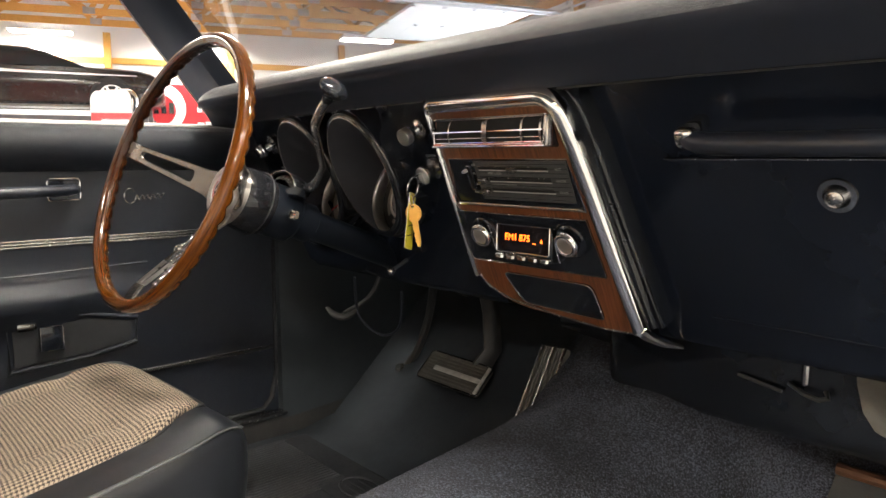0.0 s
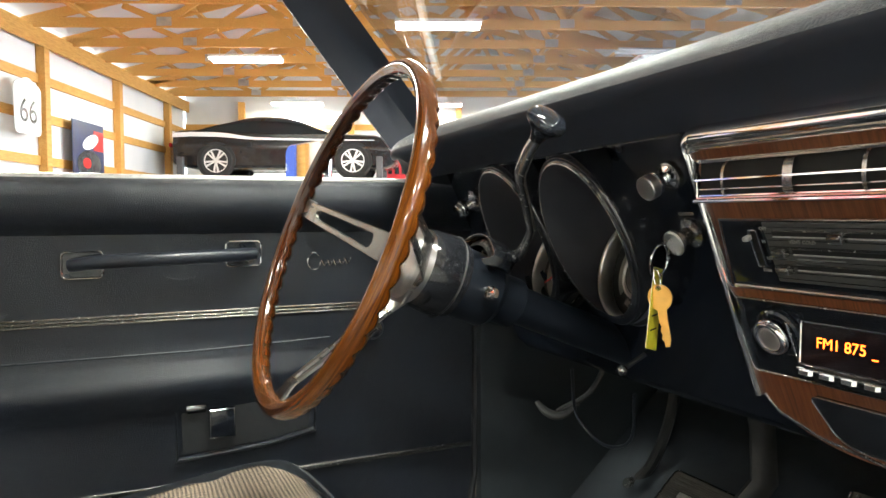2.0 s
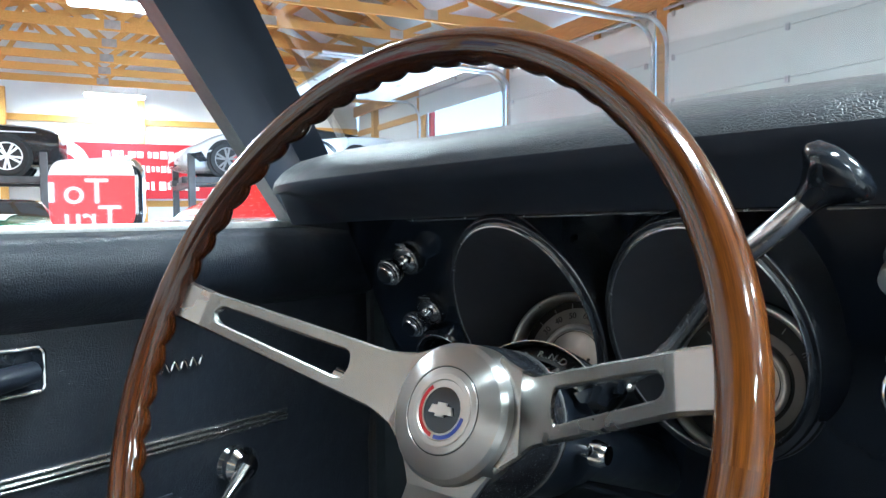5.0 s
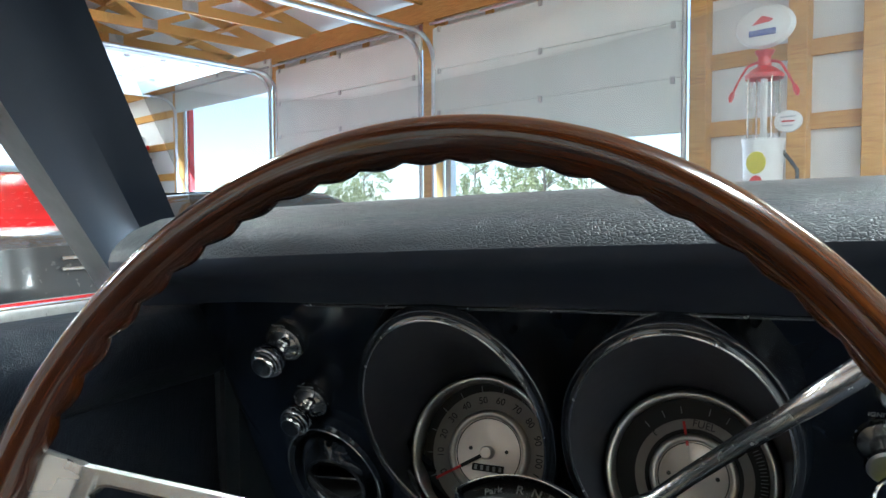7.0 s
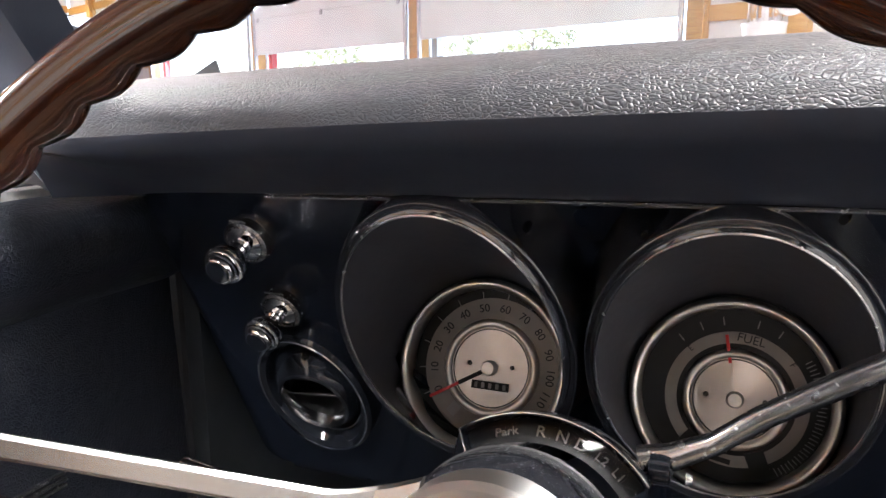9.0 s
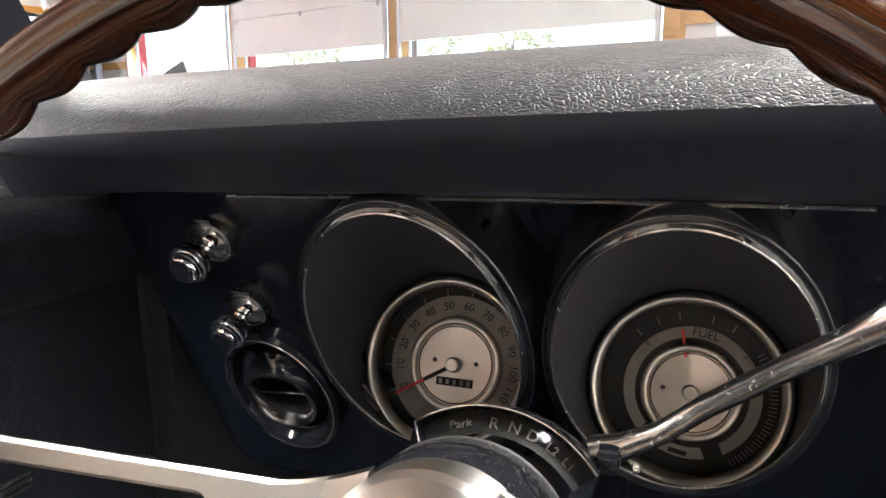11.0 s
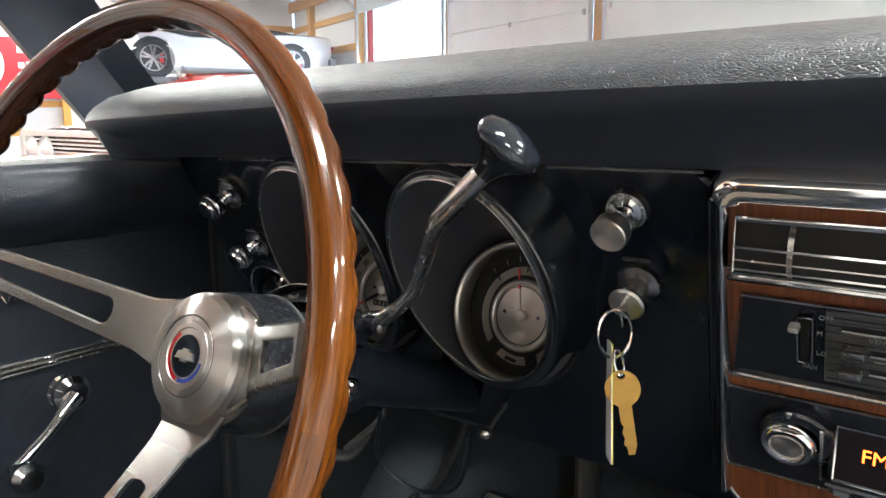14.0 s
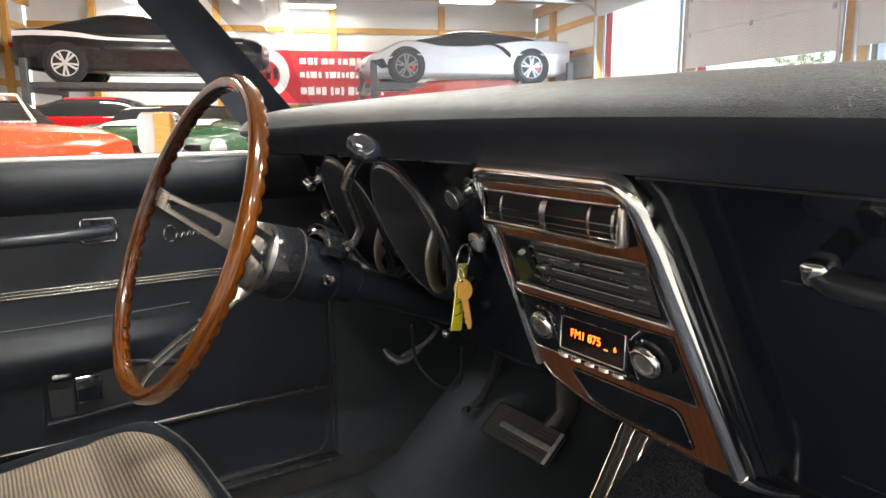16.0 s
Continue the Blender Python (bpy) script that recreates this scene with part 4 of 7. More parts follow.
for hh, x0, x1 in ((0.0650, -0.048, 0.062), (0.0500, -0.034, 0.063), (0.0365, -0.034, 0.064)):
    part("slider_slot", box(B(), ((x0 + x1) / 2, hh, 0.0042), (x1 - x0, 0.0036, 0.0008), m=CPANEL), GAUGE_DARK, hc)
    part("slot_edge", box(B(), ((x0 + x1) / 2, hh - 0.0026, 0.0044), (x1 - x0, 0.0009, 0.0012), m=CPANEL), SPUN_BRIGHT, hc)
    part("slot_edge", box(B(), ((x0 + x1) / 2, hh + 0.0026, 0.0044), (x1 - x0, 0.0007, 0.0010), m=CPANEL), WORN_CHROME, hc)
part("wear_line", box(B(), (-0.012, 0.0435, 0.0040), (0.040, 0.0008, 0.0005), m=CPANEL), PRINT_GREY, hc, "pale worn line")
for sx, hh in ((0.0105, 0.0650), (-0.0415, 0.0510), (-0.0425, 0.0360)):
    kb = part("slider_knob", box(B(), (sx, hh, 0.0088), (0.0120, 0.0074, 0.0080), 0.0014, 2, CPANEL), WORN_CHROME, hc, "chrome slider knob")
    part("knob_groove", box(B(), (sx, hh, 0.0130), (0.0100, 0.0012, 0.0006), m=CPANEL), DARK_METAL, kb)
part("fan_slot", box(B(), (-0.0665, 0.0515, 0.0036), (0.0058, 0.0310, 0.0026), 0.0008, 1, CPANEL), GAUGE_DARK, hc)
part("fan_slot_edge", tube(B(), [CPANEL @ Vector((x, y, 0.0050)) for x, y in rrect(0.0078, 0.0330, 0.001, 2, -0.0665, 0.0515)], 0.0006, 6, closed=True), DARK_CHROME, hc)
part("fan_knob", box(B(), (-0.0715, 0.0615, 0.0070), (0.0060, 0.0040, 0.0070), 0.0014, 2, CPANEL), SPUN_BRIGHT, hc, "small chrome fan knob")
for txt, lx, hh in (("OFF", -0.0560, 0.0690), ("M", -0.0590, 0.0575), ("LO", -0.0580, 0.0430), ("FAN", -0.0640, 0.0315)):
    words("fan_lettering", txt, 0.0042, PRINT_DIM, hc, CPANEL @ pose(lx, hh, 0.0040))
for txt, hh in (("HOT", 0.0645), ("HEATER", 0.0500), ("DE-ICE", 0.0355)):
    words("heater_lettering", txt, 0.0040, PRINT_DIM, hc, CPANEL @ pose(0.0770, hh, 0.0040))
words("heater_lettering", "VENT COLD", 0.0042, PRINT_DIM, hc, CPANEL @ pose(-0.0235, 0.0580, 0.0040))
# radio
radio = part("radio", slab(B(), [(across(-0.985, -0.074), -0.074), (across(0.83, -0.074), -0.074), (across(0.83, 0.001), 0.001), (across(-0.985, 0.001), 0.001)], 0.0, 0.0022, CPANEL), GLOSS_BLACK, panel, "black radio with chrome knobs and lit display")
trim_loop("radio_edge", [(across(-0.985, -0.074), -0.074), (across(0.83, -0.074), -0.074), (across(0.83, 0.001), 0.001), (across(-0.985, 0.001), 0.001)], 0.0022, 0.0010, WORN_CHROME, radio)
NOSE = CPANEL @ Matrix.Translation((-0.0057, -0.0148, -0.0025)) @ pose(0, 0, 0, -26, 0, 0)
nose = part("nose_piece", box(B(), (0, -0.0210, -0.0060), (0.094, 0.046, 0.018), 0.0025, 2, NOSE), GLOSS_BLACK, radio, "gloss black radio nose")
part("display_frame", tube(B(), [NOSE @ Vector((x, y, 0.0040)) for x, y in rrect(0.0870, 0.0345, 0.0015, 3, 0, -0.0185)], 0.0010, 6, closed=True), CHROME, nose)
part("display", box(B(), (0, -0.0185, 0.0034), (0.085, 0.0325, 0.001), m=NOSE), SCREEN, nose, "dark display window")
words("display_digits", "FM1 875", 0.0120, DIGIT, nose, NOSE @ pose(-0.0085, -0.0170, 0.0041), 0.0001, "glowing amber digits")
part("display_dash", box(B(), (0.0195, -0.0222, 0.0042), (0.0050, 0.0010, 0.0002), m=NOSE), DIGIT, nose)
words("preset_digit", "6", 0.0072, DIGIT, nose, NOSE @ pose(0.0310, -0.0190, 0.0041), 0.0001)
part("button_rail", box(B(), (0, -0.0400, 0.0010), (0.094, 0.0022, 0.008), 0.0007, 1, NOSE), CHROME, nose, "chrome button rail")
for k in range(5):
    bx = -0.0372 + k * 0.0186
    wedge_rows = [[NOSE @ Vector((bx + o * w, y, z)) for o, y in ((-0.5, -0.0405), (0.5, -0.0405), (0.5, -0.0440), (-0.5, -0.0440))] for w, z in ((0.0128, -0.002), (0.0128, 0.0050), (0.0085, 0.0078))]
    part("preset_button", loft(B(), wedge_rows, closed=True, caps=True), CHROME, nose, "chrome preset button", 25)
for kx in (-0.0745, 0.0660):
    m = CPANEL @ Matrix.Translation((kx, -0.0280, 0.0020)) @ Matrix.Diagonal((0.96, 0.96, 0.56, 1))
    kn = part("radio_knob", lathe(B(), [(0.0112, 0.0255), (0.0126, 0.0272), (0.0146, 0.0270), (0.0158, 0.0250), (0.0164, 0.0215), (0.0154, 0.0200), (0.0166, 0.0185), (0.0170, 0.0130), (0.0150, 0.0110)], 48, m), CHROME, radio, "chrome tuning knob", 40)
    part("knob_face", lathe(B(), [(0, 0.0250), (0.0088, 0.0248), (0.0098, 0.0238), (0.0112, 0.0252)], 40), SPUN_DISC, kn, "spun knob face", 40, m)
    dish = m @ Matrix.Translation((0.004, 0.002, 0))
    part("knob_dish", lathe(B(), [(0.0150, 0.0150), (0.0205, 0.0140), (0.0225, 0.0110), (0.0225, 0.0040), (0.0215, 0.0)], 40, dish), GLOSS_BLACK, kn, "black knob dish")
    part("dish_tab", box(B(), (0.0, 0.0215, 0.0125), (0.004, 0.006, 0.004), 0.001, 1, m), WORN_CHROME, kn)
for sx in (-0.0560, 0.0470):
    part("radio_fin", box(B(), (sx, -0.034, 0.0065), (0.0018, 0.044, 0.011), 0.0006, 1, CPANEL), WORN_CHROME, radio)
# ash tray
tray = quad_round([(-0.066, -0.0885), (0.078, -0.0885), (0.0835, -0.1365), (-0.046, -0.1335)][::-1], [0.016, 0.004, 0.012, 0.010])
at = part("ash_tray", slab(B(), tray, 0.0, 0.0030, CPANEL), GLOSS_BLACK, panel, "gloss black ash tray door")
trim_loop("tray_edge", tray, 0.0030, 0.0009, WORN_CHROME, at)

# ---- glove box and grab handle ----
glove = part("glove_box_door", slab(B(), quad_round([(0.184, 0.0620), (0.66, 0.0620), (0.66, -0.130), (0.205, -0.126)][::-1], 0.006), FACE, FACE + 0.005, PANEL), BLACK_PAINT, dashboard, "gloss black glove box door")
part("top_gap_edge", tube(B(), [PANEL @ Vector((0.188 + 0.46 * k / 6, 0.0620, FACE + 0.005)) for k in range(7)], 0.0009, 6), WORN_CHROME, glove, "worn bright top edge")
part("bottom_gap_edge", tube(B(), [PANEL @ Vector((0.207 + 0.45 * k / 6, -0.127 - 0.004 * k / 6, FACE + 0.005)) for k in range(7)], 0.0006, 6), DARK_CHROME, glove)
lm = PANEL @ Matrix.Translation((0.350, 0.028, FACE + 0.005)) @ Matrix.Scale(0.78, 4)
lk = part("glove_box_lock", lathe(B(), [(0.0075, 0.009), (0.0105, 0.0105), (0.0125, 0.008), (0.0150, 0.0035), (0.0205, 0.0030), (0.0215, 0.0)], 40, lm), DARK_CHROME, glove, "round chrome lock button")
part("lock_core", lathe(B(), [(0, 0.0135), (0.005, 0.0128), (0.0088, 0.0100), (0.0096, 0.0070)], 28, lm), WORN_CHROME, lk, "domed lock core")
grab = part("grab_handle", tube(B(), [PANEL @ Vector(p) for p in [(0.232, 0.0985, FACE + 0.026), (0.240, 0.0965, FACE + 0.036), (0.25, 0.0945, FACE + 0.0390), (0.262, 0.0935, FACE + 0.040), (0.30, 0.0925, FACE + 0.040), (0.45, 0.0915, FACE + 0.040), (0.585, 0.0925, FACE + 0.040), (0.596, 0.095, FACE + 0.036), (0.602, 0.098, FACE + 0.026)]], [0.009, 0.0095, 0.010, 0.0105, 0.0105, 0.0105, 0.0105, 0.010, 0.009], 14), SMOOTH_VINYL, dashboard, "padded black grab handle")
for gx in (0.2355, 0.602):
    part("handle_post", box(B(), (gx, 0.0995, FACE + 0.0120), (0.015, 0.016, 0.028), 0.005, 3, PANEL), GLOSS_BLACK, grab, "black handle post")
    part("handle_end", box(B(), (gx + (0.002 if gx < 0.4 else -0.002), 0.0985, FACE + 0.0330), (0.020, 0.021, 0.022), 0.006, 3, PANEL), CHROME, grab, "chrome handle end")

# ---- steering wheel and column ----
WHEEL = basis((-0.3746, -0.2847, 0.8249), (1, 0.029, 0), (-0.011, 0.367, 0.93), (0.027, -0.93, 0.367))
RIM_R, HUB_D = 0.1875, -0.080
wheel = top("steering_wheel", "three-spoke steering wheel with varnished walnut rim and brushed steel spokes", "steering wheel")
bm = B()
uvl = bm.loops.layers.uv.new("UVMap")
NA, NS = 1008, 24
grid = []
for i in range(NA):
    a = 2 * math.pi * i / NA
    rib = abs(math.sin(math.pi * i / 18.0)) ** 0.9
    ring = []
    for k in range(NS):
        f = 2 * math.pi * k / NS
        c, s = math.cos(f), math.sin(f)
        r = 0.0093
        inner = max(0.0, -0.15 * c - 0.989 * s) ** 1.2
        r += inner * (0.0037 * rib - 0.0013)
        seam = math.exp(-((math.degrees(math.atan2(s, c)) - 118) / 9) ** 2) + math.exp(-((math.degrees(math.atan2(s, c)) + 118) / 9) ** 2)
        r -= 0.0009 * seam
        rr = RIM_R + r * c
        ring.append(bm.verts.new(WHEEL @ Vector((rr * math.cos(a), rr * math.sin(a), r * 1.05 * s))))
    grid.append(ring)
for i in range(NA):
    for k in range(NS):
        q = [(i, k), (i + 1, k), (i + 1, k + 1), (i, k + 1)]
        f = bm.faces.new([grid[x % NA][y % NS] for x, y in q])
        for lp, (x, y) in zip(f.loops, q):
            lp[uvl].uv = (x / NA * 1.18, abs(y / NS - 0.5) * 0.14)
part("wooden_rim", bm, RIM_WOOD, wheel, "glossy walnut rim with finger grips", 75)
HUB = WHEEL @ Matrix.Translation((0, 0, HUB_D))
hub = part("hub", lathe(B(), [(0.0200, 0.0012), (0.0246, 0.0012), (0.0250, 0.0006), (0.0256, 0.0006), (0.0260, 0.0011), (0.0300, 0.0004), (0.0380, -0.0026), (0.0408, -0.0058), (0.0425, -0.018), (0.0435, -0.030), (0.036, -0.034)], 96), SPUN_STEEL, wheel, "turned steel horn cap", 25, HUB)
HUB = Matrix.Scale(0.79, 4)
part("cap_groove", lathe(B(), [(0.0250, 0.0009), (0.0256, 0.0009)], 64), DARK_METAL, hub, "dark ring line")
part("emblem_rim", lathe(B(), [(0.0215, 0.0005), (0.0225, 0.0022), (0.0262, 0.0022), (0.0268, 0.0005)], 56, HUB), SPUN, hub)
part("emblem_disc", lathe(B(), [(0, 0.0008), (0.0176, 0.0008), (0.0176, -0.002)], 48, HUB), GLOSS_BLACK, hub, "black emblem disc")
part("emblem_band", lathe(B(), [(0.0174, 0.0009), (0.0218, 0.0009), (0.0218, -0.002)], 48, HUB), SPUN, hub, "silver band round the emblem")


def arc_band(bm, r0, r1, a0, a1, z, m, n=20):
    return loft(bm, [[m @ Vector((r * math.cos(radians(a0 + (a1 - a0) * k / n)), r * math.sin(radians(a0 + (a1 - a0) * k / n)), z)) for r in (r0, r1)] for k in range(n + 1)])


part("red_band", arc_band(B(), 0.0182, 0.0212, 128, 255, 0.0014, HUB), EMBLEM_RED, hub, "red enamel band")
part("blue_band", arc_band(B(), 0.0182, 0.0212, -98, -8, 0.0014, HUB), EMBLEM_BLUE, hub, "blue enamel band")
part("silver_ring", arc_band(B(), 0.0168, 0.0180, 0, 360, 0.0013, HUB, 48), SPUN, hub)
# plain bright bar shape where the maker's badge sits
part("badge_shape", slab(B(), [(-0.011, -0.0030), (-0.0045, -0.0030), (-0.0045, -0.0052), (0.0030, -0.0052), (0.0030, -0.0030), (0.011, -0.0030), (0.0085, 0.0030), (0.0040, 0.0030), (0.0040, 0.0052), (-0.0036, 0.0052), (-0.0036, 0.0030), (-0.0085, 0.0030)], 0.0008, 0.0028, HUB), SPUN, hub, "plain silver badge shape")


def spoke(angle):
    m = WHEEL @ pose(0, 0, 0, 0, 0, angle)
    n = 160
    prof = []
    for k in range(n + 1):
        t = k / n
        r = 0.030 + (0.1815 - 0.030) * t
        if t < 0.86:
            s = max(0.0, t - 0.10) / 0.76
            z = HUB_D - 0.012 + (-0.012 - (HUB_D - 0.012)) * s
        else:
            z = -0.012 + 0.007 * (t - 0.86) / 0.14
        w = 0.0210 - 0.0085 * min(1.0, t / 0.85) + 0.012 * (max(0.0, 0.20 - t) / 0.20) ** 1.5
        s0, s1 = 0.30, 0.82
        slot = 0.0
        if s0 < t < s1:
            e = min(1.0, (t - s0) / 0.035, (s1 - t) / 0.035)
            slot = math.sqrt(max(0, 1 - (1 - e) ** 2)) * (0.0092 - 0.0042 * (t - s0) / (s1 - s0))
        prof.append((r, z, w, slot))
    bm = B()
    for side in (-1, 1):
        rows = []
        for r, z, w, slot in prof:
            rows.append([m @ Vector((r, side * slot, z + (0.0002 if slot > 0.0008 else 0.0012))), m @ Vector((r, side * (slot + 0.0012), z + 0.0012)), m @ Vector((r, side * (w - 0.0015), z + 0.0012)), m @ Vector((r, side * w, z - 0.0005)), m @ Vector((r, side * w, z - 0.003)), m @ Vector((r, side * slot, z - 0.003))])
        loft(bm, rows, closed=True, caps=True)
    return part("spoke", bm, STEEL, wheel, "brushed steel spoke with a long slot", 30)


for a in (169.5, 9.5, -90):
    spoke(a)
column = top("steering_column", "gloss black steering column with chrome gear lever", "steering column")
COL = WHEEL
part("column_bell", lathe(B(), [(0.030, -0.094), (0.0400, -0.098), (0.0445, -0.106), (0.0465, -0.120), (0.0478, -0.138), (0.0470, -0.1405), (0.0440, -0.1415), (0.0440, -0.150)], 56, COL), DUSTY_BLACK, column, "gloss black column bell", 25)
part("bell_ring", lathe(B(), [(0.0472, -0.1372), (0.0486, -0.139), (0.0472, -0.1408)], 56, COL), DARK_METAL, column)
part("bowl", lathe(B(), [(0.036, -0.1430), (0.0395, -0.146), (0.0405, -0.152), (0.0405, -0.196), (0.036, -0.203)], 48, COL), COLUMN_BLACK, column, "gloss black shift bowl", 25)
part("column_tube", lathe(B(), [(0.030, -0.200), (0.030, -0.235), (0.023, -0.240), (0.023, -0.62)], 40, COL), COLUMN_BLACK, column, "black column tube")


def arc_pt(a, r, d, cx=0.002):
    return COL @ Vector((cx + r * math.cos(radians(a)), r * math.sin(radians(a)), -d))


# selector window on top of the bowl: dark dial behind a clear arched lens
A0, A1 = 38.0, 126.0
arcs = [A0 + (A1 - A0) * k / 18 for k in range(19)]
hood = part("selector_hood", loft(B(), [[arc_pt(a, 0.0485, 0.196), arc_pt(a, 0.0595, 0.193), arc_pt(a, 0.0612, 0.186), arc_pt(a, 0.0612, 0.166), arc_pt(a, 0.0600, 0.1635), arc_pt(a, 0.0585, 0.166), arc_pt(a, 0.0580, 0.1735)] for a in arcs]), DUSTY_BLACK, column, "black gear selector hood", 40)
part("selector_dial", loft(B(), [[arc_pt(a, 0.0480, 0.1660), arc_pt(a, 0.0582, 0.1735)] for a in arcs]), GAUGE_DARK, hood, "black selector dial")
part("hood_edge", tube(B(), [arc_pt(a, 0.0608, 0.1640) for a in arcs] + [arc_pt(A1, 0.049, 0.1560)], 0.0005, 6), WORN_CHROME, hood)
part("selector_lens", loft(B(), [[arc_pt(a, 0.0490, 0.1565), arc_pt(a, 0.0545, 0.1585), arc_pt(a, 0.0600, 0.1640)] for a in arcs]), LENS, hood, "clear arched lens", 60)
for a_ in (A0, A1):
    s_ = -7.0 if a_ == A0 else 12.0
    bm = loft(B(), [[arc_pt(a_, 0.0475, 0.196), arc_pt(a_, 0.0610, 0.190), arc_pt(a_, 0.0610, 0.165), arc_pt(a_, 0.0475, 0.156)], [arc_pt(a_ + s_, 0.0475, 0.194), arc_pt(a_ + s_, 0.0530, 0.188), arc_pt(a_ + s_, 0.0530, 0.170), arc_pt(a_ + s_, 0.0475, 0.160)]], closed=True, caps=True)
    part("hood_end", bm, GLOSS_BLACK, hood)
for txt, a in (("Park", 106.5), ("R", 89.5), ("N", 79), ("D", 69.5), ("L2", 58.5), ("L1", 48.5)):
    words("selector_lettering", txt, 0.0076 if len(txt) == 1 else 0.0060, PRINT_DIM, hood, Matrix.Translation(arc_pt(a, 0.0528, 0.1688)) @ WHEEL.to_3x3().to_4x4() @ pose(0, 0, 0, 0, 0, a - 90) @ pose(0, 0, 0, -32, 0, 0))
# gear lever
lever_pts = [(-0.336, -0.090, 0.797), (-0.322, -0.089, 0.801), (-0.305, -0.092, 0.812), (-0.288, -0.095, 0.828), (-0.262, -0.117, 0.856), (-0.243, -0.134, 0.876), (-0.234, -0.139, 0.885), (-0.213, -0.142, 0.903), (-0.198, -0.139, 0.919)]
lv = part("gear_lever", tube(B(), lever_pts, [0.0070, 0.0062, 0.0050, 0.0050, 0.0050, 0.0052, 0.0062, 0.0064, 0.0058], 16), WORN_CHROME, column, "bent chrome gear lever", 60)
kd = (Vector(lever_pts[-1]) - Vector(lever_pts[-2])).normalized()
KNOBM = Matrix.Translation(lever_pts[-1]) @ kd.to_track_quat("Z", "Y").to_matrix().to_4x4()
part("lever_knob", lathe(B(), [(0.0055, -0.012), (0.0085, -0.004), (0.0130, 0.002), (0.0185, 0.0070), (0.0196, 0.0110), (0.0168, 0.0158), (0.0095, 0.0186), (0, 0.0196)], 36, KNOBM), GLOSS_BLACK, lv, "rounded black lever knob", 60)
part("lever_collar", lathe(B(), [(0.0, -0.006), (0.0078, -0.004), (0.0082, 0.002), (0.0076, 0.006), (0.0, 0.008)], 20, Matrix.Translation((-0.328, -0.095, 0.797)) @ pose(0, 0, 0, 0, 90, 0) @ Matrix.Scale(0.85, 4)), GLOSS_BLACK, lv)
part("pivot_screw", lathe(B(), [(0, 0.003), (0.002, 0.0026), (0.003, 0.0)], 14, Matrix.Translation((-0.316, -0.100, 0.797)) @ pose(0, 0, 0, 0, 90, 0)), WORN_CHROME, lv, "small pivot screw")
part("hazard_knob", lathe(B(), [(0, 0.040), (0.006, 0.0395), (0.0082, 0.036), (0.0082, 0.029), (0.0045, 0.026), (0.0038, 0.0), (0.0, 0.0)], 20, Matrix.Translation((-0.3575, -0.1230, 0.7585)) @ pose(0, 0, 0, 0, 90, 0)), CHROME, column, "small chrome hazard knob")
sig = [(-0.425, -0.135, 0.765), (-0.47, -0.135, 0.768), (-0.515, -0.142, 0.775), (-0.545, -0.147, 0.780)]
part("signal_lever", tube(B(), sig, [0.0045, 0.004, 0.0055, 0.0075], 14), CHROME, column, "chrome turn signal lever")

# ---- driver's door ----
DX = -0.725
door = top("driver_door", "black vinyl driver's door panel with bright trim strips, window down", "car door")
DY0, DY1 = -1.15, 0.055


def door_x(z):
    """The inner face of the door at height z."""
    pts = [(0.30, 0.004), (0.45, 0.0), (0.50, 0.0), (0.556, 0.003), (0.578, 0.016), (0.598, 0.026), (0.611, 0.026), (0.626, 0.014), (0.642, 0.003), (0.69, 0.004), (0.80, 0.0), (0.818, 0.0), (0.826, 0.012), (0.845, 0.026), (0.870, 0.030), (0.888, 0.020), (0.896, 0.004)]
    for (a, b), (c, d) in zip(pts, pts[1:]):
        if z <= c:
            return DX + b + (d - b) * max(0, (z - a)) / (c - a)
    return DX


def arm_fade(y):
    """The arm rest runs out towards the front of the door."""
    return min(1.0, max(0.0, (-0.17 - y) / 0.22))


zs = [0.300, 0.36, 0.42, 0.47, 0.52, 0.556, 0.567, 0.578, 0.588, 0.598, 0.605, 0.611, 0.618, 0.626, 0.634, 0.642, 0.67, 0.70, 0.74, 0.78, 0.81, 0.818, 0.826, 0.835, 0.845, 0.857, 0.870, 0.880, 0.888, 0.893, 0.896]
ys = [DY0 + (DY1 - DY0) * i / 40 for i in range(41)]
rows = []
for z in zs:
    row = []
    for y in ys:
        x = door_x(z)
        if 0.55 < z < 0.65:
            x = DX + (x - DX) * arm_fade(y)
        zz = z - 0.015 * max(0.0, y + 0.05) if z > 0.8 else z
        row.append((x, y, zz))
    rows.append(row)
for dx in (-0.04, -0.09):
    rows.append([(DX + dx, y, 0.897) for y in ys])
part("door_panel", loft(B(), rows), DOOR_VINYL, door, "black vinyl door trim", 40)
part("door_shell", box(B(), (DX - 0.075, (DY0 + DY1) / 2, 0.58), (0.11, DY1 - DY0, 0.60), 0.01, 2), CAR_BLACK, door, "black painted door shell")
part("sill_strip", box(B(), (DX - 0.030, (DY0 + DY1) / 2, 0.8995), (0.030, DY1 - DY0, 0.006), 0.002, 2), CHROME, door, "bright window sill strip")
part("sill_trim", box(B(), (DX - 0.005, (DY0 + DY1) / 2, 0.8975), (0.012, DY1 - DY0, 0.010), 0.003, 2), SPUN_BRIGHT, door, "bright inner sill trim")
for dz in (-0.0048, 0.0, 0.0048):
    part("trim_strip", tube(B(), [(DX + 0.0045 + (0.001 if dz == 0 else 0), y, 0.701 + dz) for y in (DY0 + 0.05, -0.6, -0.3, -0.07)], 0.0019, 8), WORN_CHROME, door, "thin bright trim strip")
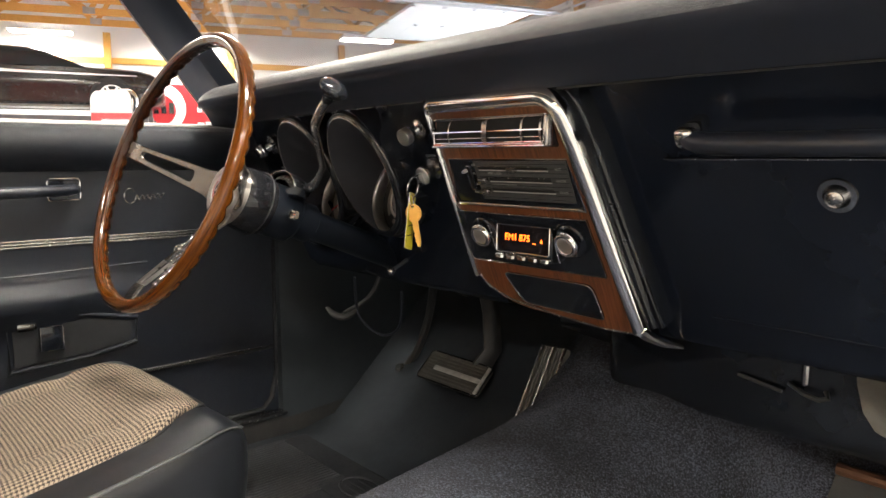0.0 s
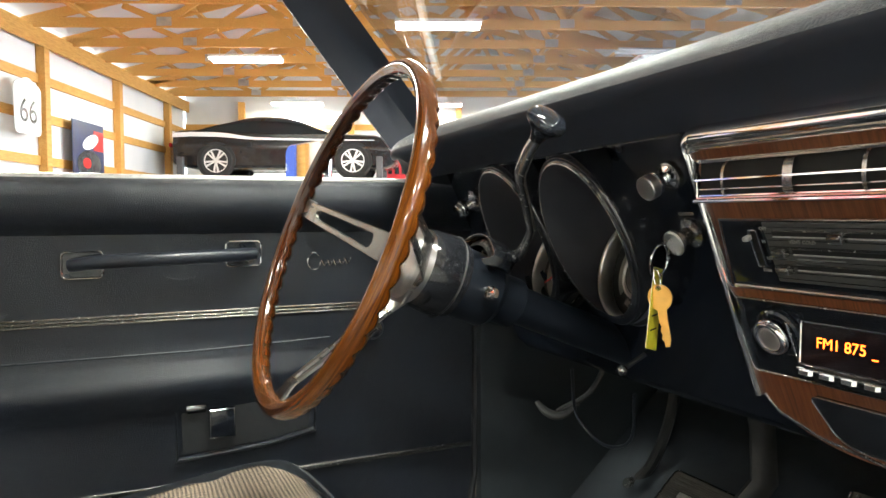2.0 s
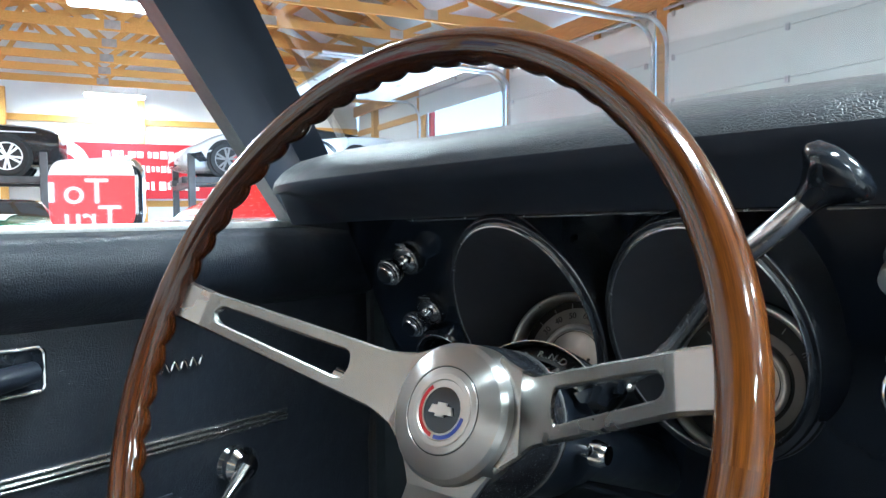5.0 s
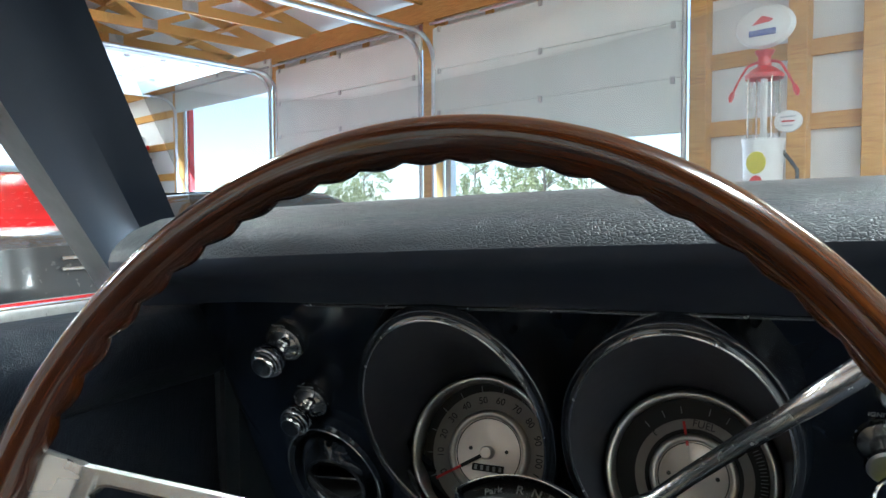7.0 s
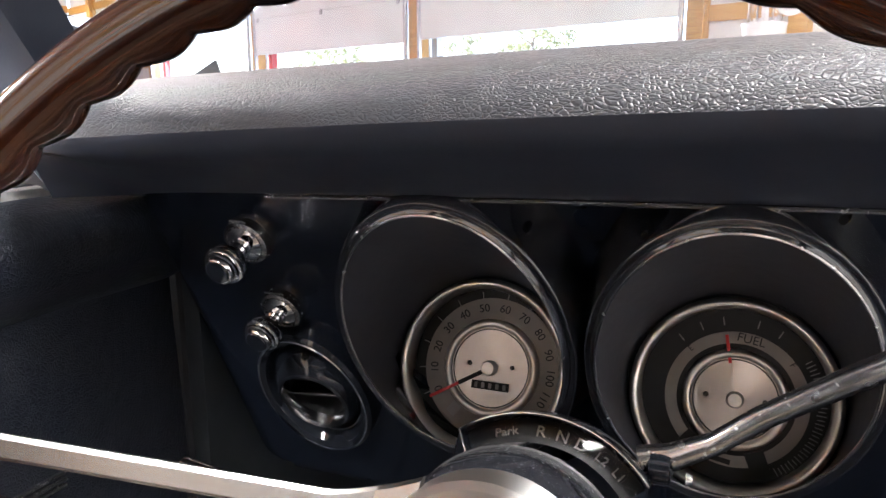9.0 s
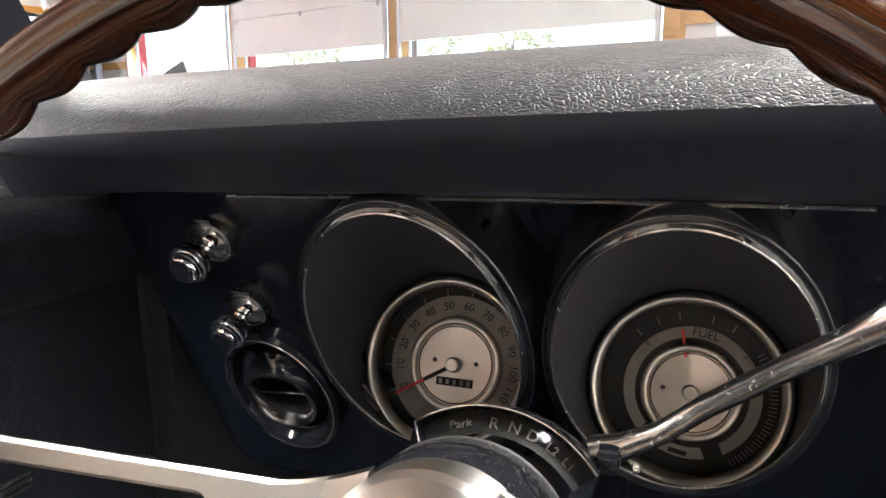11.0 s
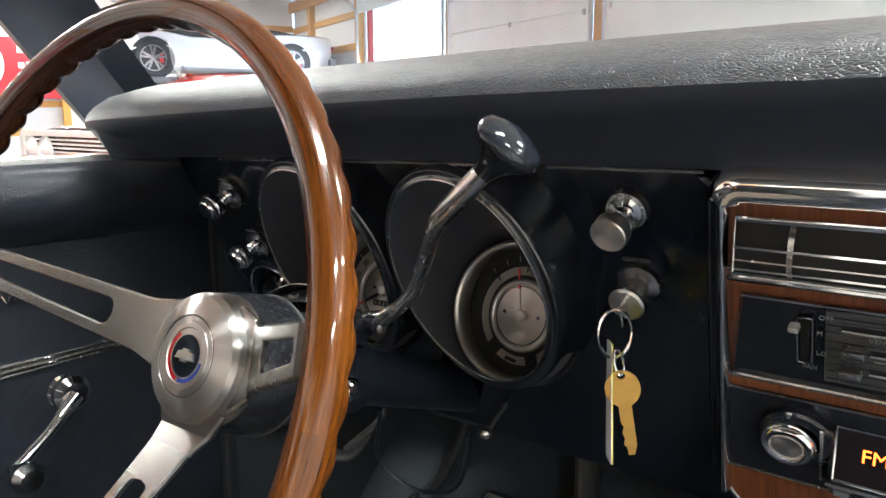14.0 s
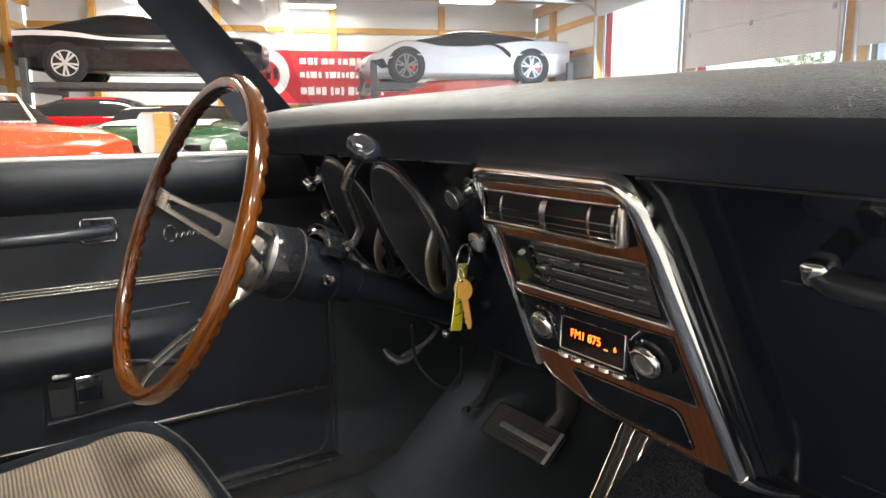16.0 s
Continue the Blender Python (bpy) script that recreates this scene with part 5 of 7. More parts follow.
part("arm_rest_bead", tube(B(), [(DX + 0.008 + 0.004 * arm_fade(y), y, 0.650 + 0.006 * (1 - arm_fade(y))) for y in (DY0 + 0.05, -0.8, -0.5, -0.4, -0.3, -0.2)], 0.0015, 6), SMOOTH_VINYL, door)
for y0, y1 in ((DY0 + 0.05, 0.045),):
    part("lower_strip", tube(B(), [(DX + 0.003, y0 + (y1 - y0) * k / 8, 0.4535) for k in range(9)], 0.0030, 8, flat=1.6), WORN_CHROME, door, "bright lower strip")
part("front_edge", tube(B(), [(DX + 0.001, 0.055, 0.885), (DX + 0.001, 0.055, 0.6), (DX + 0.003, 0.052, 0.40), (DX + 0.003, 0.040, 0.345), (DX + 0.004, 0.02, 0.325), (DX + 0.004, -0.2, 0.322)], 0.0060, 8), SEAL_BLACK, door, "black rubber door seal")
# pull handle
ph = part("pull_handle", tube(B(), [(DX + 0.012, -0.555, 0.778), (DX + 0.024, -0.525, 0.782), (DX + 0.030, -0.48, 0.784), (DX + 0.031, -0.43, 0.785), (DX + 0.030, -0.385, 0.786), (DX + 0.024, -0.340, 0.787), (DX + 0.012, -0.312, 0.788)], [0.0085, 0.0095, 0.0095, 0.0095, 0.0095, 0.0095, 0.0085], 14), SMOOTH_VINYL, door, "black padded pull handle")
for y, z in ((-0.540, 0.778), (-0.327, 0.788)):
    m = Matrix.Translation((DX + 0.001, y, z)) @ Matrix(((0, 0, 1, 0), (1, 0, 0, 0), (0, 1, 0, 0), (0, 0, 0, 1)))
    part("escutcheon_rim", tube(B(), [m @ Vector((px, py, 0.004)) for px, py in rrect(0.050, 0.036, 0.006)], 0.0018, 8, closed=True), CHROME, ph, "chrome escutcheon rim")
    part("escutcheon", slab(B(), rrect(0.048, 0.034, 0.005), 0.0, 0.004, m), GLOSS_BLACK, ph, "black escutcheon plate")
# inner opener in its recess
rc = part("opener_recess", tube(B(), [(DX + 0.005, y, z) for y, z in ((-0.425, 0.585), (-0.425, 0.492), (-0.30, 0.500), (-0.225, 0.513), (-0.222, 0.556), (-0.30, 0.572))], 0.0042, 10, closed=True), DOOR_VINYL, door, "moulded recess frame")
part("recess_cup", slab(B(), quad_round([(-0.418, 0.578), (-0.418, 0.500), (-0.300, 0.506), (-0.235, 0.518), (-0.232, 0.550), (-0.300, 0.566)], 0.008), 0.0, 0.002, Matrix(((0, 0, 1, DX + 0.0035), (1, 0, 0, 0), (0, 1, 0, 0), (0, 0, 0, 1)))), SEAL_BLACK, rc, "black cup behind the opener")
part("opener_lever", box(B(), (DX + 0.013, -0.363, 0.543), (0.010, 0.037, 0.043), 0.003, 2), GLOSS_BLACK, rc, "square black opener with chrome edge")
part("opener_edge", tube(B(), [(DX + 0.0185, -0.363 + a, 0.543 + b) for a, b in ((-0.0170, -0.0200), (0.0170, -0.0200), (0.0170, 0.0200), (-0.0170, 0.0200))], 0.0013, 8, closed=True), CHROME, rc, "chrome opener edge")
part("opener_pivot", box(B(), (DX + 0.008, -0.398, 0.566), (0.012, 0.030, 0.013), 0.004, 2), DARK_CHROME, rc, "dulled opener pivot")
# window crank
cr = Vector((DX + 0.010, -0.134, 0.666))
ck = part("window_crank", tube(B(), [cr + Vector((0.018, 0, 0)), cr + Vector((0.026, -0.034, -0.026)), cr + Vector((0.026, -0.066, -0.050))], [0.008, 0.0055, 0.0062], 12), CHROME, door, "chrome window crank")
part("crank_boss", lathe(B(), [(0, 0.026), (0.013, 0.025), (0.0185, 0.019), (0.0185, 0.012), (0.013, 0.006), (0.018, 0.0)], 32, Matrix.Translation(cr - Vector((0.008, 0, 0))) @ pose(0, 0, 0, 0, 90, 0)), CHROME, ck)
part("crank_knob", lathe(B(), [(0, 0.040), (0.010, 0.0385), (0.0145, 0.030), (0.0130, 0.021), (0.007, 0.016), (0.006, 0.0)], 28, Matrix.Translation(cr + Vector((0.024, -0.066, -0.050))) @ pose(0, 0, 0, 0, 90, 0)), DARK_CHROME, ck, "dulled crank knob")
# the model script on the door: a looped bright wire
sc = []
for k in range(90):
    t = k / 89
    if t < 0.3:
        a = radians(40 + 300 * t / 0.3)
        sc.append((-0.2215 + 0.010 * math.cos(a), 0.7735 + 0.013 * math.sin(a)))
    else:
        s = (t - 0.3) / 0.7
        sc.append((-0.2125 + 0.050 * s, 0.7655 + 0.0042 * (1 + math.sin(s * 34)) + 0.003 * s))
part("script_badge", tube(B(), [(DX + 0.004, y, z) for y, z in sc], 0.0012, 6), CHROME, door, "bright wire script badge")

# ---- floor, kick panel, firewall, roof ----
floor_rows = []
for y in [-1.7 + 2.45 * i / 30 for i in range(31)]:
    row = []
    rise = max(0.0, (y - 0.16)) * 0.9
    rise = min(rise, 0.34)
    for i in range(49):
        x = -0.70 + 1.40 * i / 48
        hump = 0.150 + 0.10 * min(1.0, max(0.0, (y + 0.6) / 1.1))
        w = 0.155 + 0.05 * min(1.0, max(0.0, (y + 0.4) / 0.9))
        z = 0.262 + rise + max(0.0, hump * math.exp(-((x / w) ** 4) * 0.9) - rise * 0.55 * math.exp(-((x / w) ** 2)))
        row.append((x, y, z))
    floor_rows.append(row)
setting("cabin_floor", loft(B(), floor_rows), CARPET, "charcoal loop carpet over the floor and tunnel", "carpet", None, 80)
# second sheet just above the floor, dark to stand in for footwell shade
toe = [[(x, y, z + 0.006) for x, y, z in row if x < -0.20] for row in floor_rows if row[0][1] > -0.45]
setting("toe_board", loft(B(), toe), TOE_BOARD, "carpet over the driver's floor and toe board, coloured dark for shade", "carpet", None, 80)
pm_rows = [[(x, y, z + 0.010) for x, y, z in row if 0.235 < x < 0.62] for row in floor_rows if -0.06 < row[0][1] < 0.36]
pm = top("passenger_mat", "worn grey floor mat with brown bound edge on carpet", "floor mat")
part("mat_sheet", loft(B(), pm_rows + [[(x, y, z - 0.008) for x, y, z in pm_rows[-1]]]), vary("grey_mat_cloth", [(0.030, 0.030, 0.030), (0.048, 0.047, 0.045)], 20.0, 0.9, 0.05, grain=0.5, grain_scale=350.0), pm, "", 80)
part("bound_edge", tube(B(), [Vector(p) + Vector((0, -0.004, 0.0)) for p in pm_rows[-1]], 0.0085, 10), vary("brown_binding", [(0.085, 0.036, 0.018), (0.125, 0.055, 0.027)], 30.0, 0.6, 0.1, grain=0.3, grain_scale=300.0), pm, "brown bound edge")
mat_ob = top("floor_mat", "ribbed black rubber floor mat with an oval heel pad", "floor mat")
part("mat_sheet", box(B(), (-0.46, -0.135, 0.2745), (0.38, 0.42, 0.010), 0.003, 2), RUBBER, mat_ob)
for k in range(26):
    part("mat_rib", box(B(), (-0.640 + k * 0.009, -0.150, 0.2812), (0.0042, 0.34, 0.005), 0.0012, 1), RUBBER, mat_ob)
pad_ = part("heel_pad", slab(B(), rrect(0.13, 0.10, 0.012), 0.0, 0.004, Matrix.Translation((-0.365, 0.015, 0.2790))), RUBBER, mat_ob, "worn heel pad")
part("oval_rim", tube(B(), [(-0.365 + 0.048 * math.cos(a), 0.015 + 0.030 * math.sin(a), 0.2840) for a in (2 * math.pi * k / 40 for k in range(40))], 0.0022, 8, closed=True), RUBBER, pad_, "raised oval rim")
for k in range(3):
    part("pad_bar", box(B(), (-0.365, 0.001 + 0.014 * k, 0.2838), (0.070 - 0.016 * abs(k - 1), 0.004, 0.003), 0.001, 1), RUBBER, pad_)
kick = slab(B(), [(0.055, 0.905), (0.055, 0.30), (0.62, 0.34), (0.62, 0.905)], 0.0, 0.02, Matrix(((0, 0, 1, -0.722), (1, 0, 0, 0), (0, 1, 0, 0), (0, 0, 0, 1))))
setting("kick_panel", kick, vary("grey_kick_panel", [(0.0165, 0.0210, 0.0255), (0.028, 0.0345, 0.0400)], 8.0, 0.6, 0.1, grain=0.2, grain_scale=500.0), "dark grey moulded kick panel beside the pedals", "kick panel")
setting("door_sill_plate", box(B(), (-0.705, -0.25, 0.316), (0.030, 0.62, 0.008), 0.003, 2), WORN_CHROME, "scuffed bright sill plate under the door", "sill plate")
setting("rocker_sill", box(B(), (-0.765, -0.55, 0.235), (0.13, 2.4, 0.165), 0.02, 2), DARK_METAL, "dark rocker sill below the door", "sill")
setting("firewall", box(B(), (0, 0.64, 0.62), (1.5, 0.03, 0.72), 0.01, 2), DARK_METAL, "dark firewall ahead of the pedals", "firewall")
for sgn, nm in ((1, "kick_panel_passenger"),):
    setting(nm, box(B(), (0.735, 0.36, 0.60), (0.03, 0.60, 0.62), 0.01, 2), SMOOTH_VINYL, "dark kick panel", "kick panel")

setting("rocker_sill_passenger", box(B(), (0.765, -0.55, 0.235), (0.13, 2.4, 0.165), 0.02, 2), DARK_METAL, "dark rocker sill on the passenger side", "sill")

# windscreen pillar, roof, windscreen


def pillar(sgn, nm):
    a0, a1 = Vector((-0.716 * -sgn, -0.060, 0.900)), Vector((-0.635 * -sgn, -0.445, 1.345))
    b0, b1 = Vector((-0.762 * -sgn, 0.081, 0.895)), Vector((-0.529 * -sgn, -0.411, 1.345))
    rows = []
    for k in range(7):
        t = k / 6
        a, b = a0.lerp(a1, t), b0.lerp(b1, t)
        mid = a.lerp(b, 0.74) + Vector((0.010 * sgn, -0.010, 0))
        out = Vector((sgn * 0.05, 0.02, 0))
        rows.append([a, a.lerp(mid, 0.5) + Vector((-sgn * 0.002, -0.001, 0)), mid, mid.lerp(b, 0.5), b, b + out, a + out])
    bm = loft(B(), rows, closed=True, caps=True)
    return setting(nm, bm, SMOOTH_VINYL, "black windscreen pillar trim", "pillar", None, 30)


pillar(-1, "pillar_driver")
pillar(1, "pillar_passenger")
setting("windscreen_cowl", loft(B(), [[(x, 0.44, 0.915), (x, 0.52, 0.905), (x, 0.75, 0.90), (x, 1.75, 0.80), (x, 1.85, 0.66)] for x in [-0.80 + 1.6 * k / 10 for k in range(11)]]), CAR_BLACK, "black bonnet beyond the windscreen", "bonnet", None, 60)
ws = [[Vector((-0.742 + 1.484 * k / 10, 0.09 + 0.30 * (1 - (2 * k / 10 - 1) ** 2) * 1.0, 0.90)).lerp(Vector((-0.556 + 1.112 * k / 10, -0.385 + 0.05 * (1 - (2 * k / 10 - 1) ** 2), 1.335)), t) for k in range(11)] for t in (0, 0.25, 0.5, 0.75, 1)]
glass = setting("windscreen", loft(B(), ws), LENS, "clear curved windscreen", "windscreen", None, 80)
glass.visible_shadow = False

roof_rows = []
for y in (-0.40, -0.46, -0.7, -1.0, -1.3, -1.55):
    lift_ = 0.055 * (1 - ((y + 0.95) / 0.62) ** 2)
    roof_rows.append([(x, y, 1.335 + lift_ - 0.10 * (abs(x) / 0.60) ** 3) for x in [-0.60 + 1.20 * k / 12 for k in range(13)]])
rf = loft(B(), roof_rows)
loft(rf, [[(x, y, z + 0.02) for x, y, z in r] for r in roof_rows])
setting("car_roof", rf, SMOOTH_VINYL, "black car roof with dark headliner", "car roof", None, 60)

# ---- driver's seat ----
seat = top("driver_seat", "black vinyl bucket seat with houndstooth cloth insert", "car seat")
SX0, SX1, SY0, SY1, SZ = -0.605, -0.150, -0.80, -0.256, 0.532
CLOTH_FRONT = -0.280


def cushion_z(x, y):
    u = (x - (SX0 + SX1) / 2) / ((SX1 - SX0) / 2)
    return SZ + 0.17 * (min(y, -0.30) + 0.30) + 0.004 * u * u + 0.007 * u * min(1.0, max(0.0, (y + 0.62) / 0.30)) - 0.045 * max(0.0, (y + 0.325) / 0.083) ** 2


def round_square(a, b, k):
    """A point of the unit square drawn in towards a rounded square."""
    return a * (1 - k * b ** 4 * a * a), b * (1 - k * a ** 4 * b * b)


def cushion(x0, x1, y0, y1, k, lift):
    rows, n = [], 44
    for j in range(n + 1):
        row = []
        for i in range(n + 1):
            a, b = -1 + 2 * i / n, -1 + 2 * j / n
            u, v = round_square(a, b, k)
            x, y = (x0 + x1) / 2 + u * (x1 - x0) / 2, (y0 + y1) / 2 + v * (y1 - y0) / 2
            row.append((x, y, cushion_z(x, y) + lift(a, b)))
        rows.append(row)
    return rows


def rim_of(rows):
    return rows[0] + [r[-1] for r in rows[1:]] + rows[-1][-2::-1] + [r[0] for r in rows[-2:0:-1]]


def border_fall(a, b):
    """The vinyl border rolls down towards the sides and the front."""
    e = max(abs(a), b)
    return -0.007 * max(0.0, (e - 0.74) / 0.26) ** 2


def cloth_swell(a, b):
    """Padded panels between sewn valleys: a front roll, two side rolls and the middle."""
    e = min(1 - abs(a), 1 - abs(b))
    z = 0.0135 * min(1.0, e * 5) ** 0.6 - 0.006 * max(0.0, (max(abs(a), b) - 0.80) / 0.20) ** 2
    front = 0.52 + 0.10 * a * a
    z -= 0.0052 * math.exp(-((b - front) / 0.06) ** 2) * min(1.0, e * 6)
    if b < front:
        z -= 0.0042 * (math.exp(-((a - 0.60) / 0.06) ** 2) + math.exp(-((a + 0.60) / 0.06) ** 2)) * min(1.0, e * 6)
        z += 0.003 * math.cos(a / 0.60 * math.pi / 2) if abs(a) < 0.60 else 0.0
        z -= 0.0016 * (0.5 + 0.5 * math.cos(b * 46)) ** 4 * (abs(a) < 0.56)
    else:
        z += 0.003 * math.sin(min(1.0, (b - front) / 0.42) * math.pi)
    return z


rows = cushion(SX0, SX1, SY0, SY1, 0.13, border_fall)
bm = loft(B(), rows)
edge = rim_of(rows)
cxs, cys = (SX0 + SX1) / 2, (SY0 + SY1) / 2
skirt = []
for g, dz in ((1.0, 0.0), (1.016, -0.008), (1.026, -0.022), (1.026, -0.060), (1.0, -0.12), (0.94, -0.165)):
    skirt.append([(cxs + (x - cxs) * g, cys + (y - cys) * g, z + dz) for x, y, z in edge])
loft(bm, skirt, closed=True)
part("cushion", bm, SEAT_VINYL, seat, "black vinyl cushion", 60)
part("edge_seam", tube(B(), [(cxs + (x - cxs) * 1.008, cys + (y - cys) * 1.008, z - 0.002) for x, y, z in edge], 0.0017, 8, closed=True), WORN_VINYL, seat, "worn grey edge seam")
rows = cushion(SX0 + 0.040, SX1 - 0.046, SY0, CLOTH_FRONT, 0.24, cloth_swell)
part("cloth_insert", loft(B(), rows), CLOTH, seat, "black and ivory houndstooth cloth", 60)
part("welt", tube(B(), [Vector(p) + Vector((0, 0, 0.002)) for p in rim_of(rows)], 0.0034, 8, closed=True), SEAL_BLACK, seat, "black piping")
part("seat_base", box(B(), (cxs, cys - 0.02, 0.315), (0.34, 0.46, 0.09), 0.02, 2), DARK_METAL, seat)
rows = []
for k in range(9):
    t = k / 8
    rows.append([(cxs + 0.215 * math.cos(a) * (1 - 0.15 * t ** 2), SY0 - 0.04 - 0.20 * t + 0.055 * math.sin(a), 0.50 + 0.52 * t) for a in (2 * math.pi * i / 24 for i in range(24))])
part("backrest", loft(B(), rows, closed=True, caps=True), SEAT_VINYL, seat, "black vinyl backrest", 60)

# ---- pedals ----


def pedal_frame(o, ex, ey):
    ex = Vector(ex).normalized()
    ey = (Vector(ey) - ex * Vector(ey).dot(ex)).normalized()
    return basis(o, ex, ey, ex.cross(ey))


brake = top("brake_pedal", "ribbed black rubber brake pedal with bright edge", "pedal")
BP = pedal_frame((-0.392, 0.2535, 0.4300), (1, 0.06, -0.03), (-0.10, 0.72, 0.64))
part("pedal_pad", slab(B(), rrect(0.155, 0.062, 0.008), -0.006, 0.004, BP), PEDAL_RUBBER, brake)
for k in range(8):
    part("pad_rib", box(B(), (0, -0.0245 + k * 0.007, 0.0055), (0.142, 0.0035, 0.004), 0.0008, 1, BP), PEDAL_RUBBER, brake)
part("worn_band", box(B(), (0.012, -0.004, 0.0062), (0.118, 0.0105, 0.0046), 0.0015, 2, BP), SPUN_BRIGHT, brake, "polished worn band")
part("bright_end", box(B(), (0.0745, 0.0, 0.0030), (0.0065, 0.060, 0.0095), 0.002, 2, BP), SPUN_BRIGHT, brake, "bright worn pedal end")
part("bright_edge", tube(B(), [BP @ Vector((x, y, 0.003)) for x, y in rrect(0.157, 0.064, 0.008)], 0.0022, 6, closed=True), WORN_CHROME, brake, "bright pedal edge")
part("pedal_arm", tube(B(), [(-0.355, 0.285, 0.440), (-0.345, 0.310, 0.475), (-0.345, 0.305, 0.55), (-0.350, 0.270, 0.70)], [0.011, 0.011, 0.010, 0.010], 10, flat=1.8), DARK_METAL, brake)
gas = top("accelerator_pedal", "tall ribbed rubber accelerator pedal with bright trim", "pedal")
GP = pedal_frame((-0.165, 0.242, 0.458), (1, -0.20, 0.12), (0.04, 0.50, 0.86))
part("pedal_pad", slab(B(), rrect(0.064, 0.150, 0.006), -0.006, 0.003, GP), PEDAL_RUBBER, gas)
for k, x in enumerate((-0.030, 0.0, 0.030)):
    part("bright_rib", box(B(), (x, 0, 0.005), (0.0034, 0.146, 0.005), 0.001, 1, GP), WORN_CHROME, gas)
for x in (-0.0225, -0.0150, -0.0075, 0.0075, 0.0150, 0.0225):
    part("rubber_rib", box(B(), (x, 0, 0.0042), (0.0045, 0.144, 0.003), 0.0008, 1, GP), PEDAL_RUBBER, gas)
part("pedal_rod", tube(B(), [GP @ Vector((0, 0.02, -0.008)), GP @ Vector((0.0, 0.06, -0.06)), (-0.17, 0.45, 0.60)], 0.006, 8), DARK_METAL, gas)
release = top("parking_brake_release", "black parking brake release handle under the dash", "brake release")
part("release_grip", tube(B(), curved([(-0.622, 0.116, 0.541), (-0.606, 0.121, 0.530), (-0.590, 0.131, 0.5250), (-0.583, 0.148, 0.530), (-0.583, 0.168, 0.541)], 5), [0.0050 + 0.0055 * math.sin(math.pi * k / 20) for k in range(21)], 12, flat=0.6), DARK_METAL, release, "black handle grip", 60)
part("grip_edge", tube(B(), curved([(-0.592, 0.124, 0.5185), (-0.5835, 0.146, 0.523), (-0.581, 0.166, 0.536)], 5), 0.0016, 8), WORN_CHROME, release, "bright worn edge")
part("release_rod", tube(B(), curved([(-0.592, 0.135, 0.530), (-0.575, 0.20, 0.575), (-0.56, 0.24, 0.72)]), 0.005, 8), DARK_METAL, release)
park = top("parking_brake_pedal", "small parking brake pedal on a dark steel arm", "pedal")
part("pedal_arm", tube(B(), curved([(-0.50, 0.30, 0.68), (-0.525, 0.31, 0.54), (-0.565, 0.31, 0.44), (-0.605, 0.306, 0.388)]), 0.009, 8), DARK_METAL, park)
part("pedal_pad", lathe(B(), [(0, 0.016), (0.009, 0.014), (0.013, 0.006), (0.010, 0.0)], 20, Matrix.Translation((-0.609, 0.298, 0.380)) @ pose(0, 0, 0, 70, 0, 0)), WORN_CHROME, park)
part("return_spring", tube(B(), [(-0.577 + 0.0025 * math.cos(k * 1.6) + 0.0004 * k, 0.285 + 0.0025 * math.sin(k * 1.6), 0.300 + 0.0012 * k) for k in range(60)], 0.0008, 5), WORN_CHROME, park, "thin return spring")
pull = top("vent_pull", "small chrome pull knob under the dash", "pull knob")
PULL = PANEL @ Matrix.Translation((-0.333, -0.124, FACE))
part("knob_stem", lathe(B(), [(0.003, 0.0), (0.003, 0.034)], 12, PULL), DARK_METAL, pull)
part("knob_ball", lathe(B(), [(0.003, 0.032), (0.0062, 0.035), (0.0070, 0.039), (0.0050, 0.0435), (0, 0.045)], 20, PULL), WORN_CHROME, pull, "small chrome ball", 60)
wires = top("under_dash_wires", "loose black cables under the dash", "cable")
part("cable", tube(B(), curved([(-0.50, 0.10, 0.62), (-0.53, 0.13, 0.54), (-0.49, 0.15, 0.505), (-0.43, 0.15, 0.53), (-0.41, 0.14, 0.60)]), 0.0025, 8), SMOOTH_VINYL, wires)
heater = top("heater_box", "black heater box under the passenger side of the dash", "heater box")
part("heater_case", box(B(), (0.22, 0.36, 0.597), (0.50, 0.28, 0.206), 0.03, 3), GLOSS_BLACK, heater)
part("heater_duct", tube(B(), [(-0.12, 0.26, 0.60), (-0.02, 0.28, 0.585), (0.10, 0.30, 0.585)], 0.035, 16), GLOSS_BLACK, heater)
part("steel_bracket", box(B(), (0.277, 0.175, 0.612), (0.007, 0.008, 0.050), 0.002, 1), DARK_CHROME, heater, "bright steel bracket")
part("flap_lever", tube(B(), [(0.243, 0.216, 0.573), (0.262, 0.210, 0.566), (0.280, 0.207, 0.563), (0.290, 0.208, 0.567), (0.286, 0.212, 0.574)], 0.0030, 10), DARK_METAL, heater, "dark steel flap lever")
part("seam_lip", tube(B(), [(0.180, 0.217, 0.569), (0.205, 0.214, 0.566), (0.236, 0.214, 0.561)], 0.0025, 8), DARK_METAL, heater)
pad_mat = vary("grey_felt", [(0.085, 0.082, 0.072), (0.14, 0.135, 0.12)], 25.0, 0.95, 0.05, grain=0.6, grain_scale=400.0)
felt = top("insulation_pad", "worn grey felt insulation pad against the black heater box", "insulation")
part("felt_sheet", slab(B(), [(0.314, 0.660), (0.315, 0.622), (0.318, 0.590), (0.326, 0.560), (0.339, 0.542), (0.360, 0.534), (0.440, 0.530), (0.440, 0.660)][::-1], 0.0, 0.010, Matrix(((1, 0, 0, 0), (0, 0, -1, 0.2205), (0, 1, 0, 0), (0, 0, 0, 1)))), pad_mat, felt)

